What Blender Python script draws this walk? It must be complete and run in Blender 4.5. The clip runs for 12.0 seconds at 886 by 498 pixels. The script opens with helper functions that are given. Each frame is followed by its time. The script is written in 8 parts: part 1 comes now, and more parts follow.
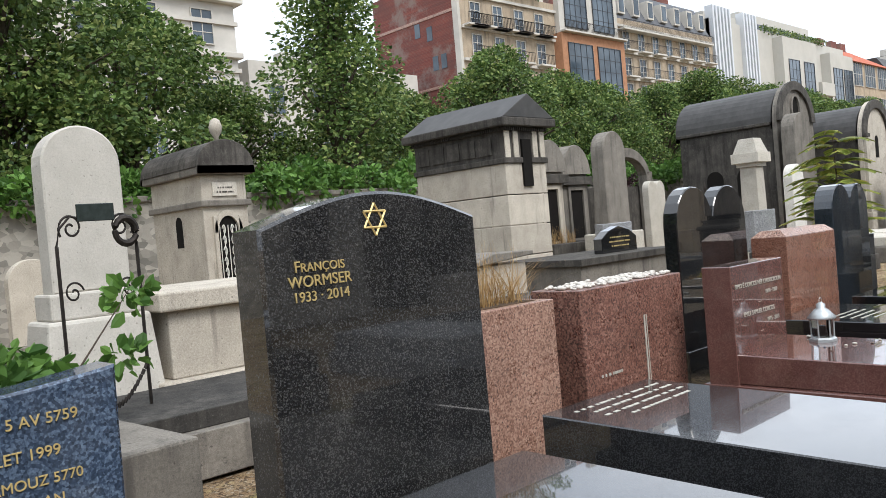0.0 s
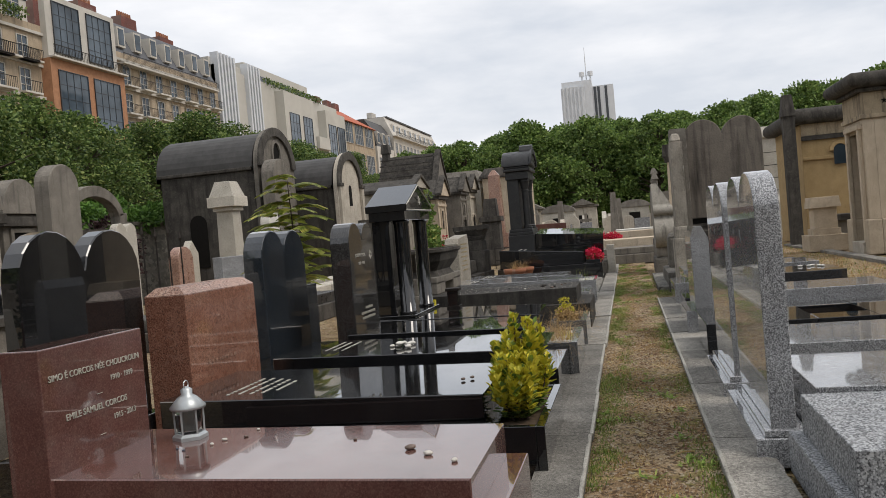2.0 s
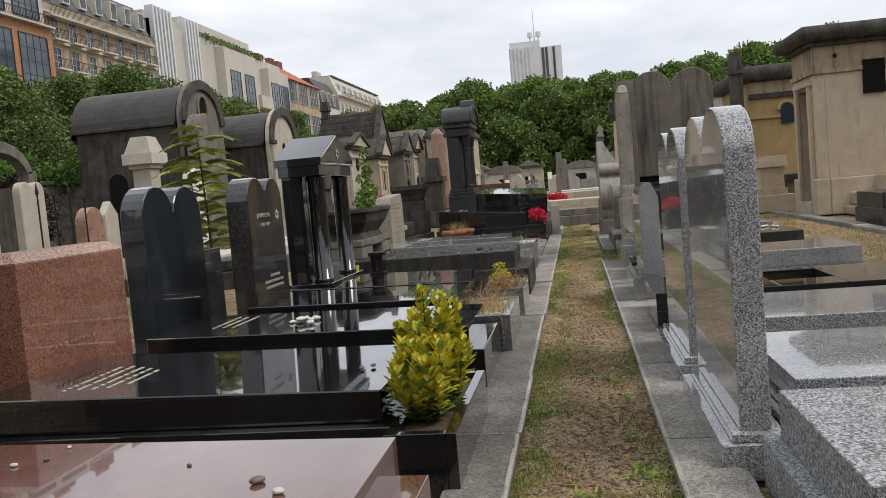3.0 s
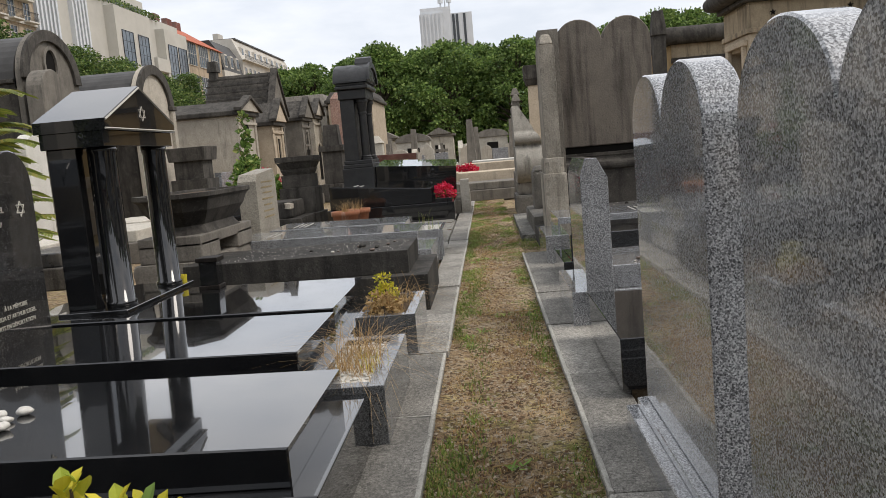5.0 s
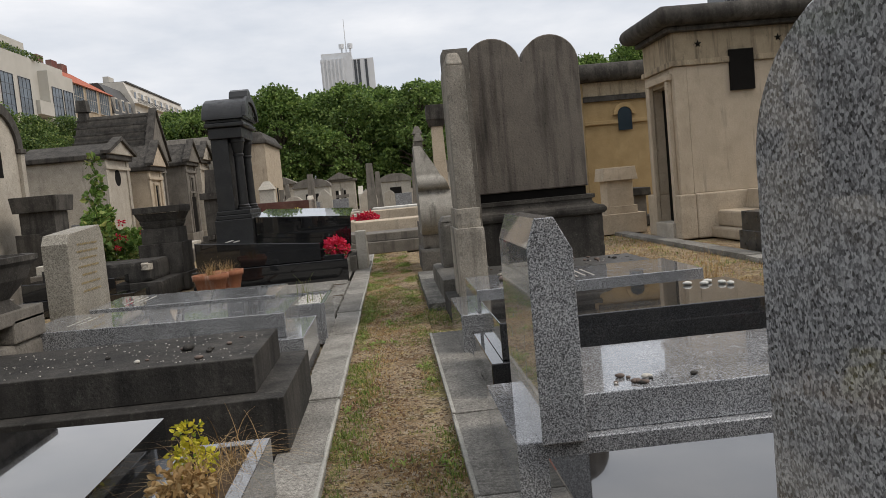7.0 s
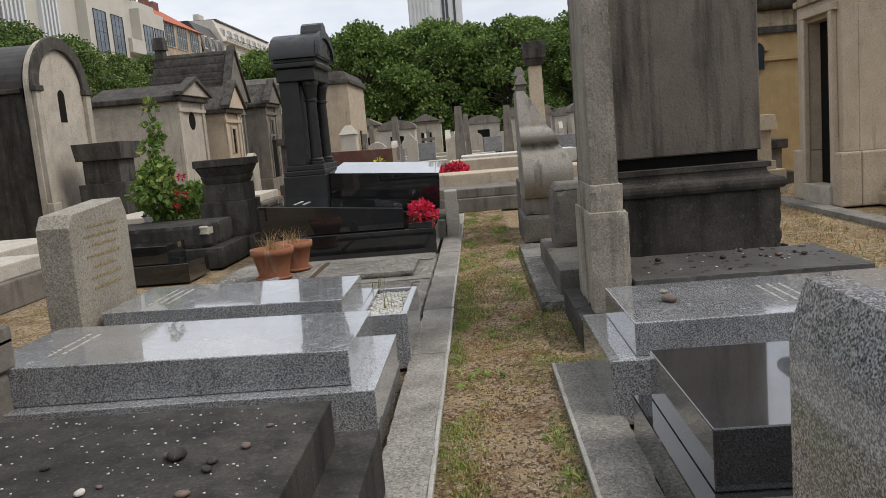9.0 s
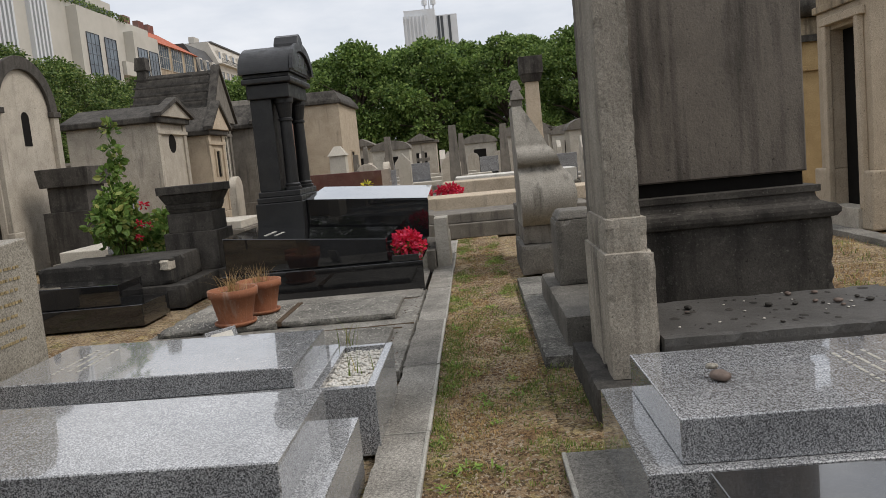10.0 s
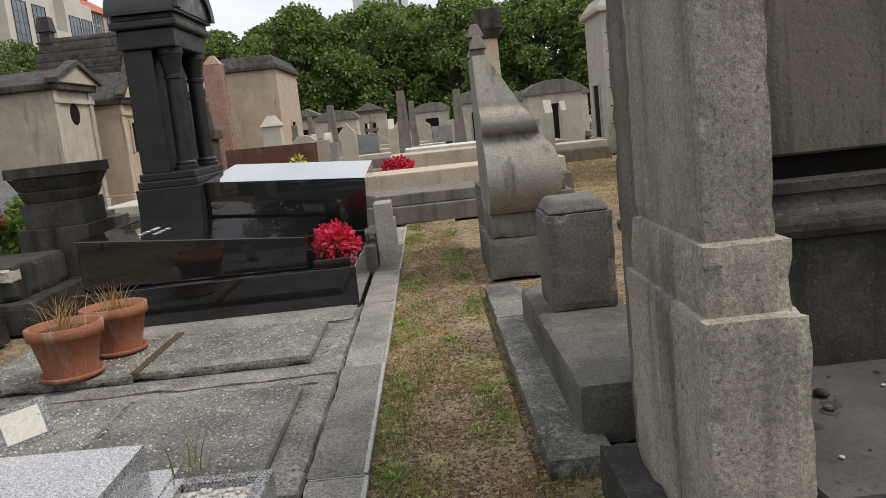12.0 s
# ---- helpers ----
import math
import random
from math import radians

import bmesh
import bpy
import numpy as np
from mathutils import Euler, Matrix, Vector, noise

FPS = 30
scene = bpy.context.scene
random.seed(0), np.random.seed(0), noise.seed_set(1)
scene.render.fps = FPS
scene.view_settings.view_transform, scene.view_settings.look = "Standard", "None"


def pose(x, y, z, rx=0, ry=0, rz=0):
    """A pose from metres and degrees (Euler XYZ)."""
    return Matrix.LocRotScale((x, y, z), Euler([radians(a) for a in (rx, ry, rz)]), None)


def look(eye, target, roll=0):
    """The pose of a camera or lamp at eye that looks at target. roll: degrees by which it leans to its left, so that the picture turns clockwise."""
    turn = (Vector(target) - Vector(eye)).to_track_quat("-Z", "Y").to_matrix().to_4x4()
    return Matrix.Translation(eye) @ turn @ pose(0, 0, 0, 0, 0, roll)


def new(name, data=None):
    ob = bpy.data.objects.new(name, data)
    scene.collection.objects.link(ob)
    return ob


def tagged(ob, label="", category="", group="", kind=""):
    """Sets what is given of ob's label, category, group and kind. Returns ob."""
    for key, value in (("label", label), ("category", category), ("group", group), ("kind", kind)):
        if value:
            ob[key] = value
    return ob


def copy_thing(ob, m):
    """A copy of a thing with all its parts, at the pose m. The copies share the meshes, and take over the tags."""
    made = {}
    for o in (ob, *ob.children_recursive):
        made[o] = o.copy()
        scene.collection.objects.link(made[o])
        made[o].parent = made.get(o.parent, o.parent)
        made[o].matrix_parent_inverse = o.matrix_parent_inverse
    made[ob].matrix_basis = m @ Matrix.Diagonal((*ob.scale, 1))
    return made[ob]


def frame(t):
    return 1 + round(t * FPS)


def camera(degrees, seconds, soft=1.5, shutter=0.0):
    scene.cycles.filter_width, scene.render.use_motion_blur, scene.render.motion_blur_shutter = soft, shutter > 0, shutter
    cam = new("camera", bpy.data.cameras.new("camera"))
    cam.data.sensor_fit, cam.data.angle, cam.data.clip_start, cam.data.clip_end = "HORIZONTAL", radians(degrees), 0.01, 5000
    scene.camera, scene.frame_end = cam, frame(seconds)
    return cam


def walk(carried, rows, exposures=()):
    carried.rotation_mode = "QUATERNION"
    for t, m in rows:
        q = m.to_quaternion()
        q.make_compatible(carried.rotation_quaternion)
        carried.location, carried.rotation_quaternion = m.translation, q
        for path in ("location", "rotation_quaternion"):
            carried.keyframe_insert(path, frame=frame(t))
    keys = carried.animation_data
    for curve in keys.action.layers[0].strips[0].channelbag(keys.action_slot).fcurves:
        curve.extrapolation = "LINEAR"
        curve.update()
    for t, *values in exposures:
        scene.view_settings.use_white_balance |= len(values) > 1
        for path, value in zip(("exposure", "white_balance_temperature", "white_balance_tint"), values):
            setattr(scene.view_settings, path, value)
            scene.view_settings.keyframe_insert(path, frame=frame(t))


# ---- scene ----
cam = camera(57.4, 12.0, soft=0.3)
PATH = [
    (0, (0.865, 0.094, 1.429), (2.245, 1.541, 1.388), -5.0),
    (0.5, (1.259, 0.113, 1.49), (2.773, 1.415, 1.606), -2.6),
    (1, (1.703, 0.075, 1.483), (3.368, 1.18, 1.559), -2.1),
    (1.5, (2.218, 0.122, 1.43), (4.039, 0.948, 1.455), -1.6),
    (2, (2.728, 0.058, 1.401), (4.677, 0.504, 1.363), -5.0),
    (2.5, (3.241, 0.01, 1.367), (5.199, 0.411, 1.289), -4.9),
    (2.7, (3.45, 0.004, 1.329), (5.414, 0.367, 1.226), -5.0),
    (4.3, (5.49, 0.108, 1.352), (7.458, 0.372, 1.116), -4.5),
    (4.5, (5.747, 0.085, 1.332), (7.719, 0.303, 1.083), -5.4),
    (5, (6.394, 0.031, 1.37), (8.377, 0.152, 1.132), -4.9),
    (5.5, (7.054, 0.031, 1.407), (9.045, -0.079, 1.254), -5.0),
    (6, (7.636, -0.061, 1.377), (9.621, -0.24, 1.213), -4.3),
    (6.5, (8.203, -0.071, 1.381), (10.194, -0.211, 1.252), -4.1),
    (7, (8.802, -0.078, 1.397), (10.792, -0.198, 1.247), -5.3),
    (7.5, (9.364, -0.08, 1.458), (11.355, -0.147, 1.279), -4.5),
    (7.7, (9.589, -0.04, 1.432), (11.581, -0.036, 1.245), -4.5),
    (9.3, (11.353, 0.073, 1.646), (13.331, 0.172, 1.362), -4.9),
    (9.5, (11.581, 0.051, 1.628), (13.558, 0.14, 1.336), -5.2),
    (10, (12.271, -0.004, 1.633), (14.256, 0.086, 1.402), -5.4),
    (10.5, (12.93, 0.034, 1.608), (14.916, 0.051, 1.368), -6.0),
    (11, (13.588, -0.033, 1.581), (15.57, -0.058, 1.316), -6.3),
    (11.5, (14.221, 0.0, 1.583), (16.202, -0.002, 1.307), -5.5),
    (12, (14.871, -0.036, 1.575), (16.847, -0.051, 1.262), -6.1),
]
walk(cam, [(t, look(eye, target, roll)) for t, eye, target, roll in PATH],
     [(0.0, 1.15, 6250, 10), (0.5, 0.2, 6550, 11), (1.0, 0.1, 6600, 11), (1.5, 0.15, 6650, 11), (2.0, 0.4, 6800, 12), (2.5, 0.45, 6800, 12), (4.5, 0.68, 6700, 12), (5.0, 0.6, 6750, 12), (6.0, 0.35, 6800, 12), (7.5, 0.35, 6750, 12), (9.5, 0.5, 6650, 12), (10.0, 0.38, 6750, 12), (10.5, 0.35, 6800, 12), (11.0, 0.38, 6850, 12), (12.0, 0.62, 6780, 12)])

# ---- world, sun, exposure ----
world = bpy.data.worlds.new("sky")
scene.world = world
world.use_nodes = True
wn = world.node_tree
wn.nodes.clear()
w_out = wn.nodes.new("ShaderNodeOutputWorld")
w_bg = wn.nodes.new("ShaderNodeBackground")
w_sky = wn.nodes.new("ShaderNodeTexSky")
w_sky.sky_type = "NISHITA"
w_sky.sun_disc = False
w_sky.sun_elevation = radians(48)
w_sky.sun_rotation = radians(200)
w_sky.dust_density = 4.0
# the overcast: a pale cloud cover over the clear sky, with soft streaks
w_geo = wn.nodes.new("ShaderNodeTexCoord")
w_map = wn.nodes.new("ShaderNodeMapping")
w_map.inputs["Scale"].default_value = (1.6, 1.6, 5.5)
w_noise = wn.nodes.new("ShaderNodeTexNoise")
w_noise.inputs["Scale"].default_value = 1.7
w_noise.inputs["Detail"].default_value = 6
w_noise.inputs["Roughness"].default_value = 0.55
w_ramp = wn.nodes.new("ShaderNodeValToRGB")
w_ramp.color_ramp.elements[0].position, w_ramp.color_ramp.elements[0].color = 0.34, (5.3, 5.85, 6.6, 1)
w_ramp.color_ramp.elements[1].position, w_ramp.color_ramp.elements[1].color = 0.62, (7.8, 8.1, 8.5, 1)
w_mix = wn.nodes.new("ShaderNodeMixRGB")
w_mix.inputs["Fac"].default_value = 0.93
wn.links.new(w_geo.outputs["Generated"], w_map.inputs["Vector"])
wn.links.new(w_map.outputs["Vector"], w_noise.inputs["Vector"])
wn.links.new(w_noise.outputs["Fac"], w_ramp.inputs["Fac"])
wn.links.new(w_sky.outputs["Color"], w_mix.inputs["Color1"])
wn.links.new(w_ramp.outputs["Color"], w_mix.inputs["Color2"])
wn.links.new(w_mix.outputs["Color"], w_bg.inputs["Color"])
w_bg.inputs["Strength"].default_value = 0.1
wn.links.new(w_bg.outputs["Background"], w_out.inputs["Surface"])

sun_data = bpy.data.lights.new("sun", "SUN")
sun_data.energy, sun_data.angle, sun_data.color = 1.3, radians(25), (1.0, 0.96, 0.9)
sun = new("sun", sun_data)
sun.matrix_world = look((0, 0, 30), (6, 22, 0))


# ---- materials ----
class Mat:
    """A node material with a few short-hands."""

    def __init__(self, name, rough=0.6, spec=0.5, metal=0.0):
        self.m = bpy.data.materials.new(name)
        self.m.use_nodes = True
        self.t = self.m.node_tree
        self.b = self.t.nodes["Principled BSDF"]
        self.b.inputs["Roughness"].default_value = rough
        self.b.inputs["Specular IOR Level"].default_value = spec
        self.b.inputs["Metallic"].default_value = metal
        self.co = self.t.nodes.new("ShaderNodeTexCoord").outputs["Object"]

    def node(self, kind, **kw):
        n = self.t.nodes.new(kind)
        for k, v in kw.items():
            n.inputs[k.replace("_", " ")].default_value = v
        return n

    def link(self, a, b):
        self.t.links.new(a, b)

    def noise(self, scale, detail=4.0, rough=0.55, stretch=None, co=None):
        n = self.node("ShaderNodeTexNoise", Scale=scale, Detail=detail, Roughness=rough)
        v = co or self.co
        if stretch:
            mp = self.node("ShaderNodeMapping")
            mp.inputs["Scale"].default_value = stretch
            self.link(v, mp.inputs["Vector"])
            v = mp.outputs["Vector"]
        self.link(v, n.inputs["Vector"])
        return n.outputs["Fac"]

    def cells(self, scale, stretch=None):
        n = self.node("ShaderNodeTexVoronoi", Scale=scale)
        v = self.co
        if stretch:
            mp = self.node("ShaderNodeMapping")
            mp.inputs["Scale"].default_value = stretch
            self.link(v, mp.inputs["Vector"])
            v = mp.outputs["Vector"]
        self.link(v, n.inputs["Vector"])
        return n.outputs["Color"], n.outputs["Distance"]

    def ramp(self, fac, *stops):
        r = self.node("ShaderNodeValToRGB")
        e = r.color_ramp.elements
        while len(e) < len(stops):
            e.new(0.5)
        for el, (p, c) in zip(e, stops):
            el.position = p
            el.color = (*c, 1) if len(c) == 3 else c
        self.link(fac, r.inputs["Fac"])
        return r.outputs["Color"]

    def mix(self, fac, a, b, mode="MIX"):
        n = self.node("ShaderNodeMixRGB")
        n.blend_type = mode
        for sock, v in ((n.inputs["Fac"], fac), (n.inputs["Color1"], a), (n.inputs["Color2"], b)):
            if isinstance(v, (int, float)):
                sock.default_value = v
            elif isinstance(v, tuple):
                sock.default_value = (*v, 1)
            else:
                self.link(v, sock)
        return n.outputs["Color"]

    def color(self, sock):
        self.link(sock, self.b.inputs["Base Color"])
        return self

    def bump(self, fac, strength=0.3, distance=0.01):
        n = self.node("ShaderNodeBump", Strength=strength, Distance=distance)
        self.link(fac, n.inputs["Height"])
        self.link(n.outputs["Normal"], self.b.inputs["Normal"])
        return self

    def rough(self, sock):
        self.link(sock, self.b.inputs["Roughness"])
        return self


def grey(v):
    return (v, v, v)


def granite(name, stops, grain=110.0, rough=0.12, dirt=0.12, spec=0.5, bump=0.0):
    """Speckled stone: mineral grains as cells, soft clouds, a faint film of dust."""
    a = Mat(name, rough, spec)
    col, dist = a.cells(grain)
    sep = a.node("ShaderNodeSeparateColor")
    a.link(col, sep.inputs["Color"])
    fine = a.noise(grain * 0.8, 3, 0.65)
    m = a.node("ShaderNodeMath")
    m.operation = "MULTIPLY_ADD"
    a.link(sep.outputs["Red"], m.inputs[0])
    m.inputs[1].default_value = 0.40
    mm = a.node("ShaderNodeMath")
    mm.operation = "MULTIPLY"
    a.link(fine, mm.inputs[0])
    mm.inputs[1].default_value = 0.72
    a.link(mm.outputs[0], m.inputs[2])
    base = a.ramp(m.outputs[0], *stops)
    cloud = a.ramp(a.noise(2.3, 5), (0.35, grey(0.82)), (0.7, grey(1.1)))
    base = a.mix(1.0, base, cloud, "MULTIPLY")
    dust = a.ramp(a.noise(5.5, 7, 0.65), (0.45, grey(0.0)), (0.75, grey(dirt)))
    base = a.mix(dust, base, (0.33, 0.31, 0.27))
    a.color(base)
    a.rough(a.ramp(a.noise(7.0, 6, 0.65), (0.35, grey(rough)), (0.75, grey(min(1, rough * 2.0 + 0.05)))))
    if rough < 0.2:
        a.b.inputs["Specular IOR Level"].default_value = 0.25
        a.b.inputs["Coat Weight"].default_value = 1.0
        a.b.inputs["Coat IOR"].default_value = 1.58
        a.b.inputs["Coat Roughness"].default_value = rough * 0.25
    if bump:
        a.bump(m.outputs[0], bump, 0.004)
    return a.m


def stone(name, light, dark, soot=(0.06, 0.055, 0.05), soot_at=0.62, scale=1.0, rough=0.85, streak=True, lichen=0.0, grain=0.6, vary=0.13):
    """Weathered building stone: mottled, rain-streaked, pitted."""
    a = Mat(name, rough, 0.25)
    base = a.mix(a.ramp(a.noise(2.6 * scale, 8, 0.62), (0.32, grey(0)), (0.7, grey(1))), light, dark)
    fine = a.noise(55 * scale, 5, 0.7)
    base = a.mix(min(1, 0.55 * grain), base, a.ramp(fine, (0.34, grey(0.35)), (0.66, grey(1.5))), "MULTIPLY")
    grit = a.noise(170 * scale, 3, 0.75)
    base = a.mix(min(1, 0.6 * grain), base, a.ramp(grit, (0.36, grey(0.4)), (0.64, grey(1.5))), "MULTIPLY")
    pits = a.noise(34 * scale, 3, 0.6)
    base = a.mix(a.ramp(pits, (0.28, grey(0.8)), (0.37, grey(0))), base, soot)
    if streak:
        s = a.noise(2.2 * scale, 6, 0.6, (3.2, 3.2, 0.32))
        base = a.mix(a.ramp(s, (soot_at - 0.1, grey(0)), (soot_at + 0.14, grey(0.85))), base, soot)
    s2 = a.noise(1.1 * scale, 7, 0.7)
    base = a.mix(a.ramp(s2, (soot_at - 0.06, grey(0)), (soot_at + 0.2, grey(0.7))), base, soot)
    if lichen:
        base = a.mix(a.ramp(a.noise(9, 6, 0.7), (0.57, grey(0)), (0.66, grey(lichen))), base, (0.35, 0.34, 0.295))
        base = a.mix(a.ramp(a.noise(48, 4, 0.7), (0.60, grey(0)), (0.68, grey(min(1, lichen * 1.8)))), base, (0.45, 0.435, 0.385))
    each = a.node("ShaderNodeObjectInfo").outputs["Random"]
    base = a.mix(1.0, base, a.ramp(each, (0.0, grey(1 - vary)), (1.0, grey(1 + vary * 0.6))), "MULTIPLY")
    a.color(base)
    a.bump(a.mix(0.5, a.mix(0.5, fine, pits), a.noise(9 * scale, 6, 0.65)), 0.75, 0.016)
    return a.m


def plain(name, c, rough=0.6, spec=0.4, metal=0.0, vary=0.15, scale=9.0):
    a = Mat(name, rough, spec, metal)
    lo = tuple(x * (1 - vary) for x in c)
    hi = tuple(min(1, x * (1 + vary)) for x in c)
    a.color(a.ramp(a.noise(scale, 6, 0.65), (0.3, lo), (0.72, hi)))
    a.bump(a.noise(scale * 7, 4), 0.12, 0.004)
    return a.m


def leafy(name, lo, hi, rough=0.55, yellow=None):
    """Leaves, each a little different in hue, thin enough to let light through."""
    a = Mat(name, rough, 0.3)
    g = a.node("ShaderNodeNewGeometry").outputs["Random Per Island"]
    stops = [(0.0, lo), (0.75, hi)]
    if yellow:
        stops.append((1.0, yellow))
    c = a.ramp(g, *stops)
    c = a.mix(1.0, c, a.ramp(a.noise(0.55, 3), (0.35, grey(0.72)), (0.68, grey(1.2))), "MULTIPLY")
    a.color(c)
    tr = a.node("ShaderNodeBsdfTranslucent")
    a.link(c, tr.inputs["Color"])
    mx = a.node("ShaderNodeMixShader", Fac=0.28)
    a.link(a.b.outputs["BSDF"], mx.inputs[1])
    a.link(tr.outputs["BSDF"], mx.inputs[2])
    a.link(mx.outputs["Shader"], a.t.nodes["Material Output"].inputs["Surface"])
    return a.m


BLACK = granite("polished black granite", [(0.25, (0.006, 0.0065, 0.007)), (0.75, (0.012, 0.0125, 0.014)), (0.93, (0.035, 0.036, 0.038))], 240, 0.04, 0.02)
BLACK_DULL = granite("weathered black granite", [(0.2, (0.014, 0.014, 0.015)), (0.7, (0.03, 0.03, 0.031)), (0.93, (0.08, 0.08, 0.08))], 200, 0.22, 0.22)
BLUEBLACK = granite("blue-black granite", [(0.2, (0.012, 0.016, 0.022)), (0.75, (0.024, 0.031, 0.04)), (0.93, (0.06, 0.07, 0.08))], 220, 0.10, 0.05)
BLUEPEARL = granite("blue pearl granite", [(0.2, (0.012, 0.018, 0.03)), (0.55, (0.04, 0.06, 0.10)), (0.85, (0.13, 0.18, 0.26))], 130, 0.14, 0.08)
CHARCOAL = granite("charcoal granite with fine pale flecks", [(0.35, (0.007, 0.007, 0.008)), (0.62, (0.022, 0.022, 0.023)), (0.85, (0.10, 0.098, 0.095))], 200, 0.13, 0.05)
GREYG = granite("mid-grey granite", [(0.32, (0.04, 0.041, 0.044)), (0.53, (0.21, 0.215, 0.225)), (0.76, (0.52, 0.53, 0.545))], 205, 0.14, 0.05)
GREYG_ROUGH = granite("flamed grey granite", [(0.28, (0.03, 0.032, 0.036)), (0.5, (0.19, 0.20, 0.21)), (0.76, (0.50, 0.515, 0.53))], 120, 0.55, 0.12, 0.3, 0.5)
GREYG_DARK = granite("dark grey granite", [(0.25, (0.025, 0.026, 0.028)), (0.5, (0.075, 0.077, 0.08)), (0.8, (0.2, 0.205, 0.21))], 200, 0.16, 0.12)
LIGHTG = granite("light grey granite", [(0.33, (0.04, 0.041, 0.043)), (0.53, (0.20, 0.205, 0.212)), (0.75, (0.50, 0.508, 0.517))], 200, 0.14, 0.06)
HONED_BLACK = granite("honed black granite", [(0.25, (0.008, 0.0085, 0.009)), (0.7, (0.016, 0.0165, 0.018)), (0.93, (0.045, 0.046, 0.048))], 220, 0.3, 0.04)
DARKSLAB = granite("dark slate-grey granite", [(0.25, (0.012, 0.0125, 0.013)), (0.6, (0.024, 0.025, 0.027)), (0.9, (0.075, 0.076, 0.08))], 220, 0.08, 0.03)
REDG = granite("red-brown granite", [(0.22, (0.035, 0.016, 0.012)), (0.5, (0.22, 0.092, 0.06)), (0.82, (0.38, 0.20, 0.14))], 125, 0.18, 0.06)
REDG_DARK = granite("dark red-brown granite", [(0.28, (0.014, 0.009, 0.008)), (0.52, (0.15, 0.065, 0.05)), (0.8, (0.34, 0.19, 0.145))], 95, 0.22, 0.06)
PINKG = granite("pink granite", [(0.25, (0.022, 0.017, 0.015)), (0.48, (0.25, 0.13, 0.095)), (0.8, (0.50, 0.33, 0.25))], 105, 0.22, 0.08)
ROSE = granite("polished rose-brown granite", [(0.2, (0.085, 0.038, 0.032)), (0.6, (0.135, 0.062, 0.052)), (0.92, (0.19, 0.10, 0.088))], 150, 0.08, 0.10)
BEIGEG = granite("beige-grey granite", [(0.22, (0.09, 0.08, 0.065)), (0.5, (0.26, 0.235, 0.19)), (0.82, (0.42, 0.39, 0.33))], 110, 0.5, 0.15)

LIME = stone("weathered limestone", (0.52, 0.475, 0.40), (0.37, 0.33, 0.275), soot_at=0.68)
LIME_CLEAN = stone("pale cleaned limestone", (0.56, 0.525, 0.46), (0.43, 0.40, 0.34), soot_at=0.74, grain=0.7)
LIME_DARK = stone("soot-black limestone", (0.105, 0.096, 0.084), (0.043, 0.039, 0.035), soot=(0.02, 0.018, 0.016), soot_at=0.56, lichen=0.10)
TABLET = stone("grey-brown smooth-dressed limestone", (0.215, 0.187, 0.158), (0.155, 0.136, 0.115), soot=(0.035, 0.031, 0.028), soot_at=0.58, grain=0.35)
LIME_MID = stone("grey-brown limestone", (0.235, 0.215, 0.185), (0.14, 0.127, 0.11), soot_at=0.62)
OCHRE = stone("ochre limestone", (0.50, 0.36, 0.185), (0.38, 0.265, 0.13), soot_at=0.72)
OCHRE_PALE = stone("cream limestone", (0.56, 0.47, 0.36), (0.42, 0.345, 0.255), soot_at=0.70)
MARBLE = stone("dirty white marble", (0.70, 0.68, 0.63), (0.56, 0.54, 0.49), soot=(0.2, 0.19, 0.16), soot_at=0.70, rough=0.5, grain=0.35)
PALESTONE = stone("smooth warm white stone", (0.58, 0.55, 0.495), (0.47, 0.445, 0.395), soot=(0.2, 0.185, 0.16), soot_at=0.74, grain=0.2)
CONCRETE = stone("grey concrete", (0.38, 0.355, 0.31), (0.235, 0.22, 0.19), soot_at=0.63, lichen=0.4)
PIERSTONE = stone("warm grey pitted pier stone", (0.40, 0.362, 0.305), (0.21, 0.19, 0.158), soot=(0.06, 0.055, 0.047), soot_at=0.60, lichen=0.3, grain=0.85)
STEPSTONE = stone("grey-brown worn step stone", (0.20, 0.187, 0.165), (0.10, 0.094, 0.083), soot=(0.035, 0.033, 0.03), soot_at=0.60, streak=False, lichen=0.2, grain=0.8)
PITSLAB = stone("smooth dark weathered slab stone", (0.125, 0.121, 0.115), (0.075, 0.072, 0.068), soot=(0.03, 0.029, 0.027), soot_at=0.64, rough=0.5, streak=False, lichen=0.08, grain=0.4)
KERB = stone("pale kerb stone", (0.34, 0.32, 0.285), (0.165, 0.157, 0.14), soot=(0.08, 0.075, 0.066), soot_at=0.57, streak=False, lichen=0.35, grain=1.4, vary=0.38)
SOOTED = stone("soot-stained cream limestone", (0.52, 0.42, 0.29), (0.36, 0.29, 0.20), soot=(0.04, 0.035, 0.03), soot_at=0.57)
MOSSY = stone("mossy dark stone", (0.078, 0.072, 0.064), (0.034, 0.032, 0.029), soot=(0.018, 0.017, 0.016), soot_at=0.54, lichen=0.08)
SLABWORN = stone("worn lichen-grey slab", (0.27, 0.258, 0.23), (0.10, 0.096, 0.086), soot=(0.04, 0.038, 0.034), soot_at=0.54, scale=1.0, streak=False, lichen=0.7, grain=1.6)
ZINC = plain("dark zinc roof", (0.05, 0.048, 0.046), 0.55, 0.4, 0.0, 0.35, 3)
IRON = plain("rusty black iron", (0.03, 0.025, 0.022), 0.6, 0.4, 0.6, 0.5, 20)
GOLD = plain("gilded letters", (0.72, 0.55, 0.24), 0.38, 0.5, 0.55, 0.12)
GOLD_WORN = plain("worn gilt", (0.36, 0.28, 0.15), 0.55, 0.4, 0.2, 0.5, 40)
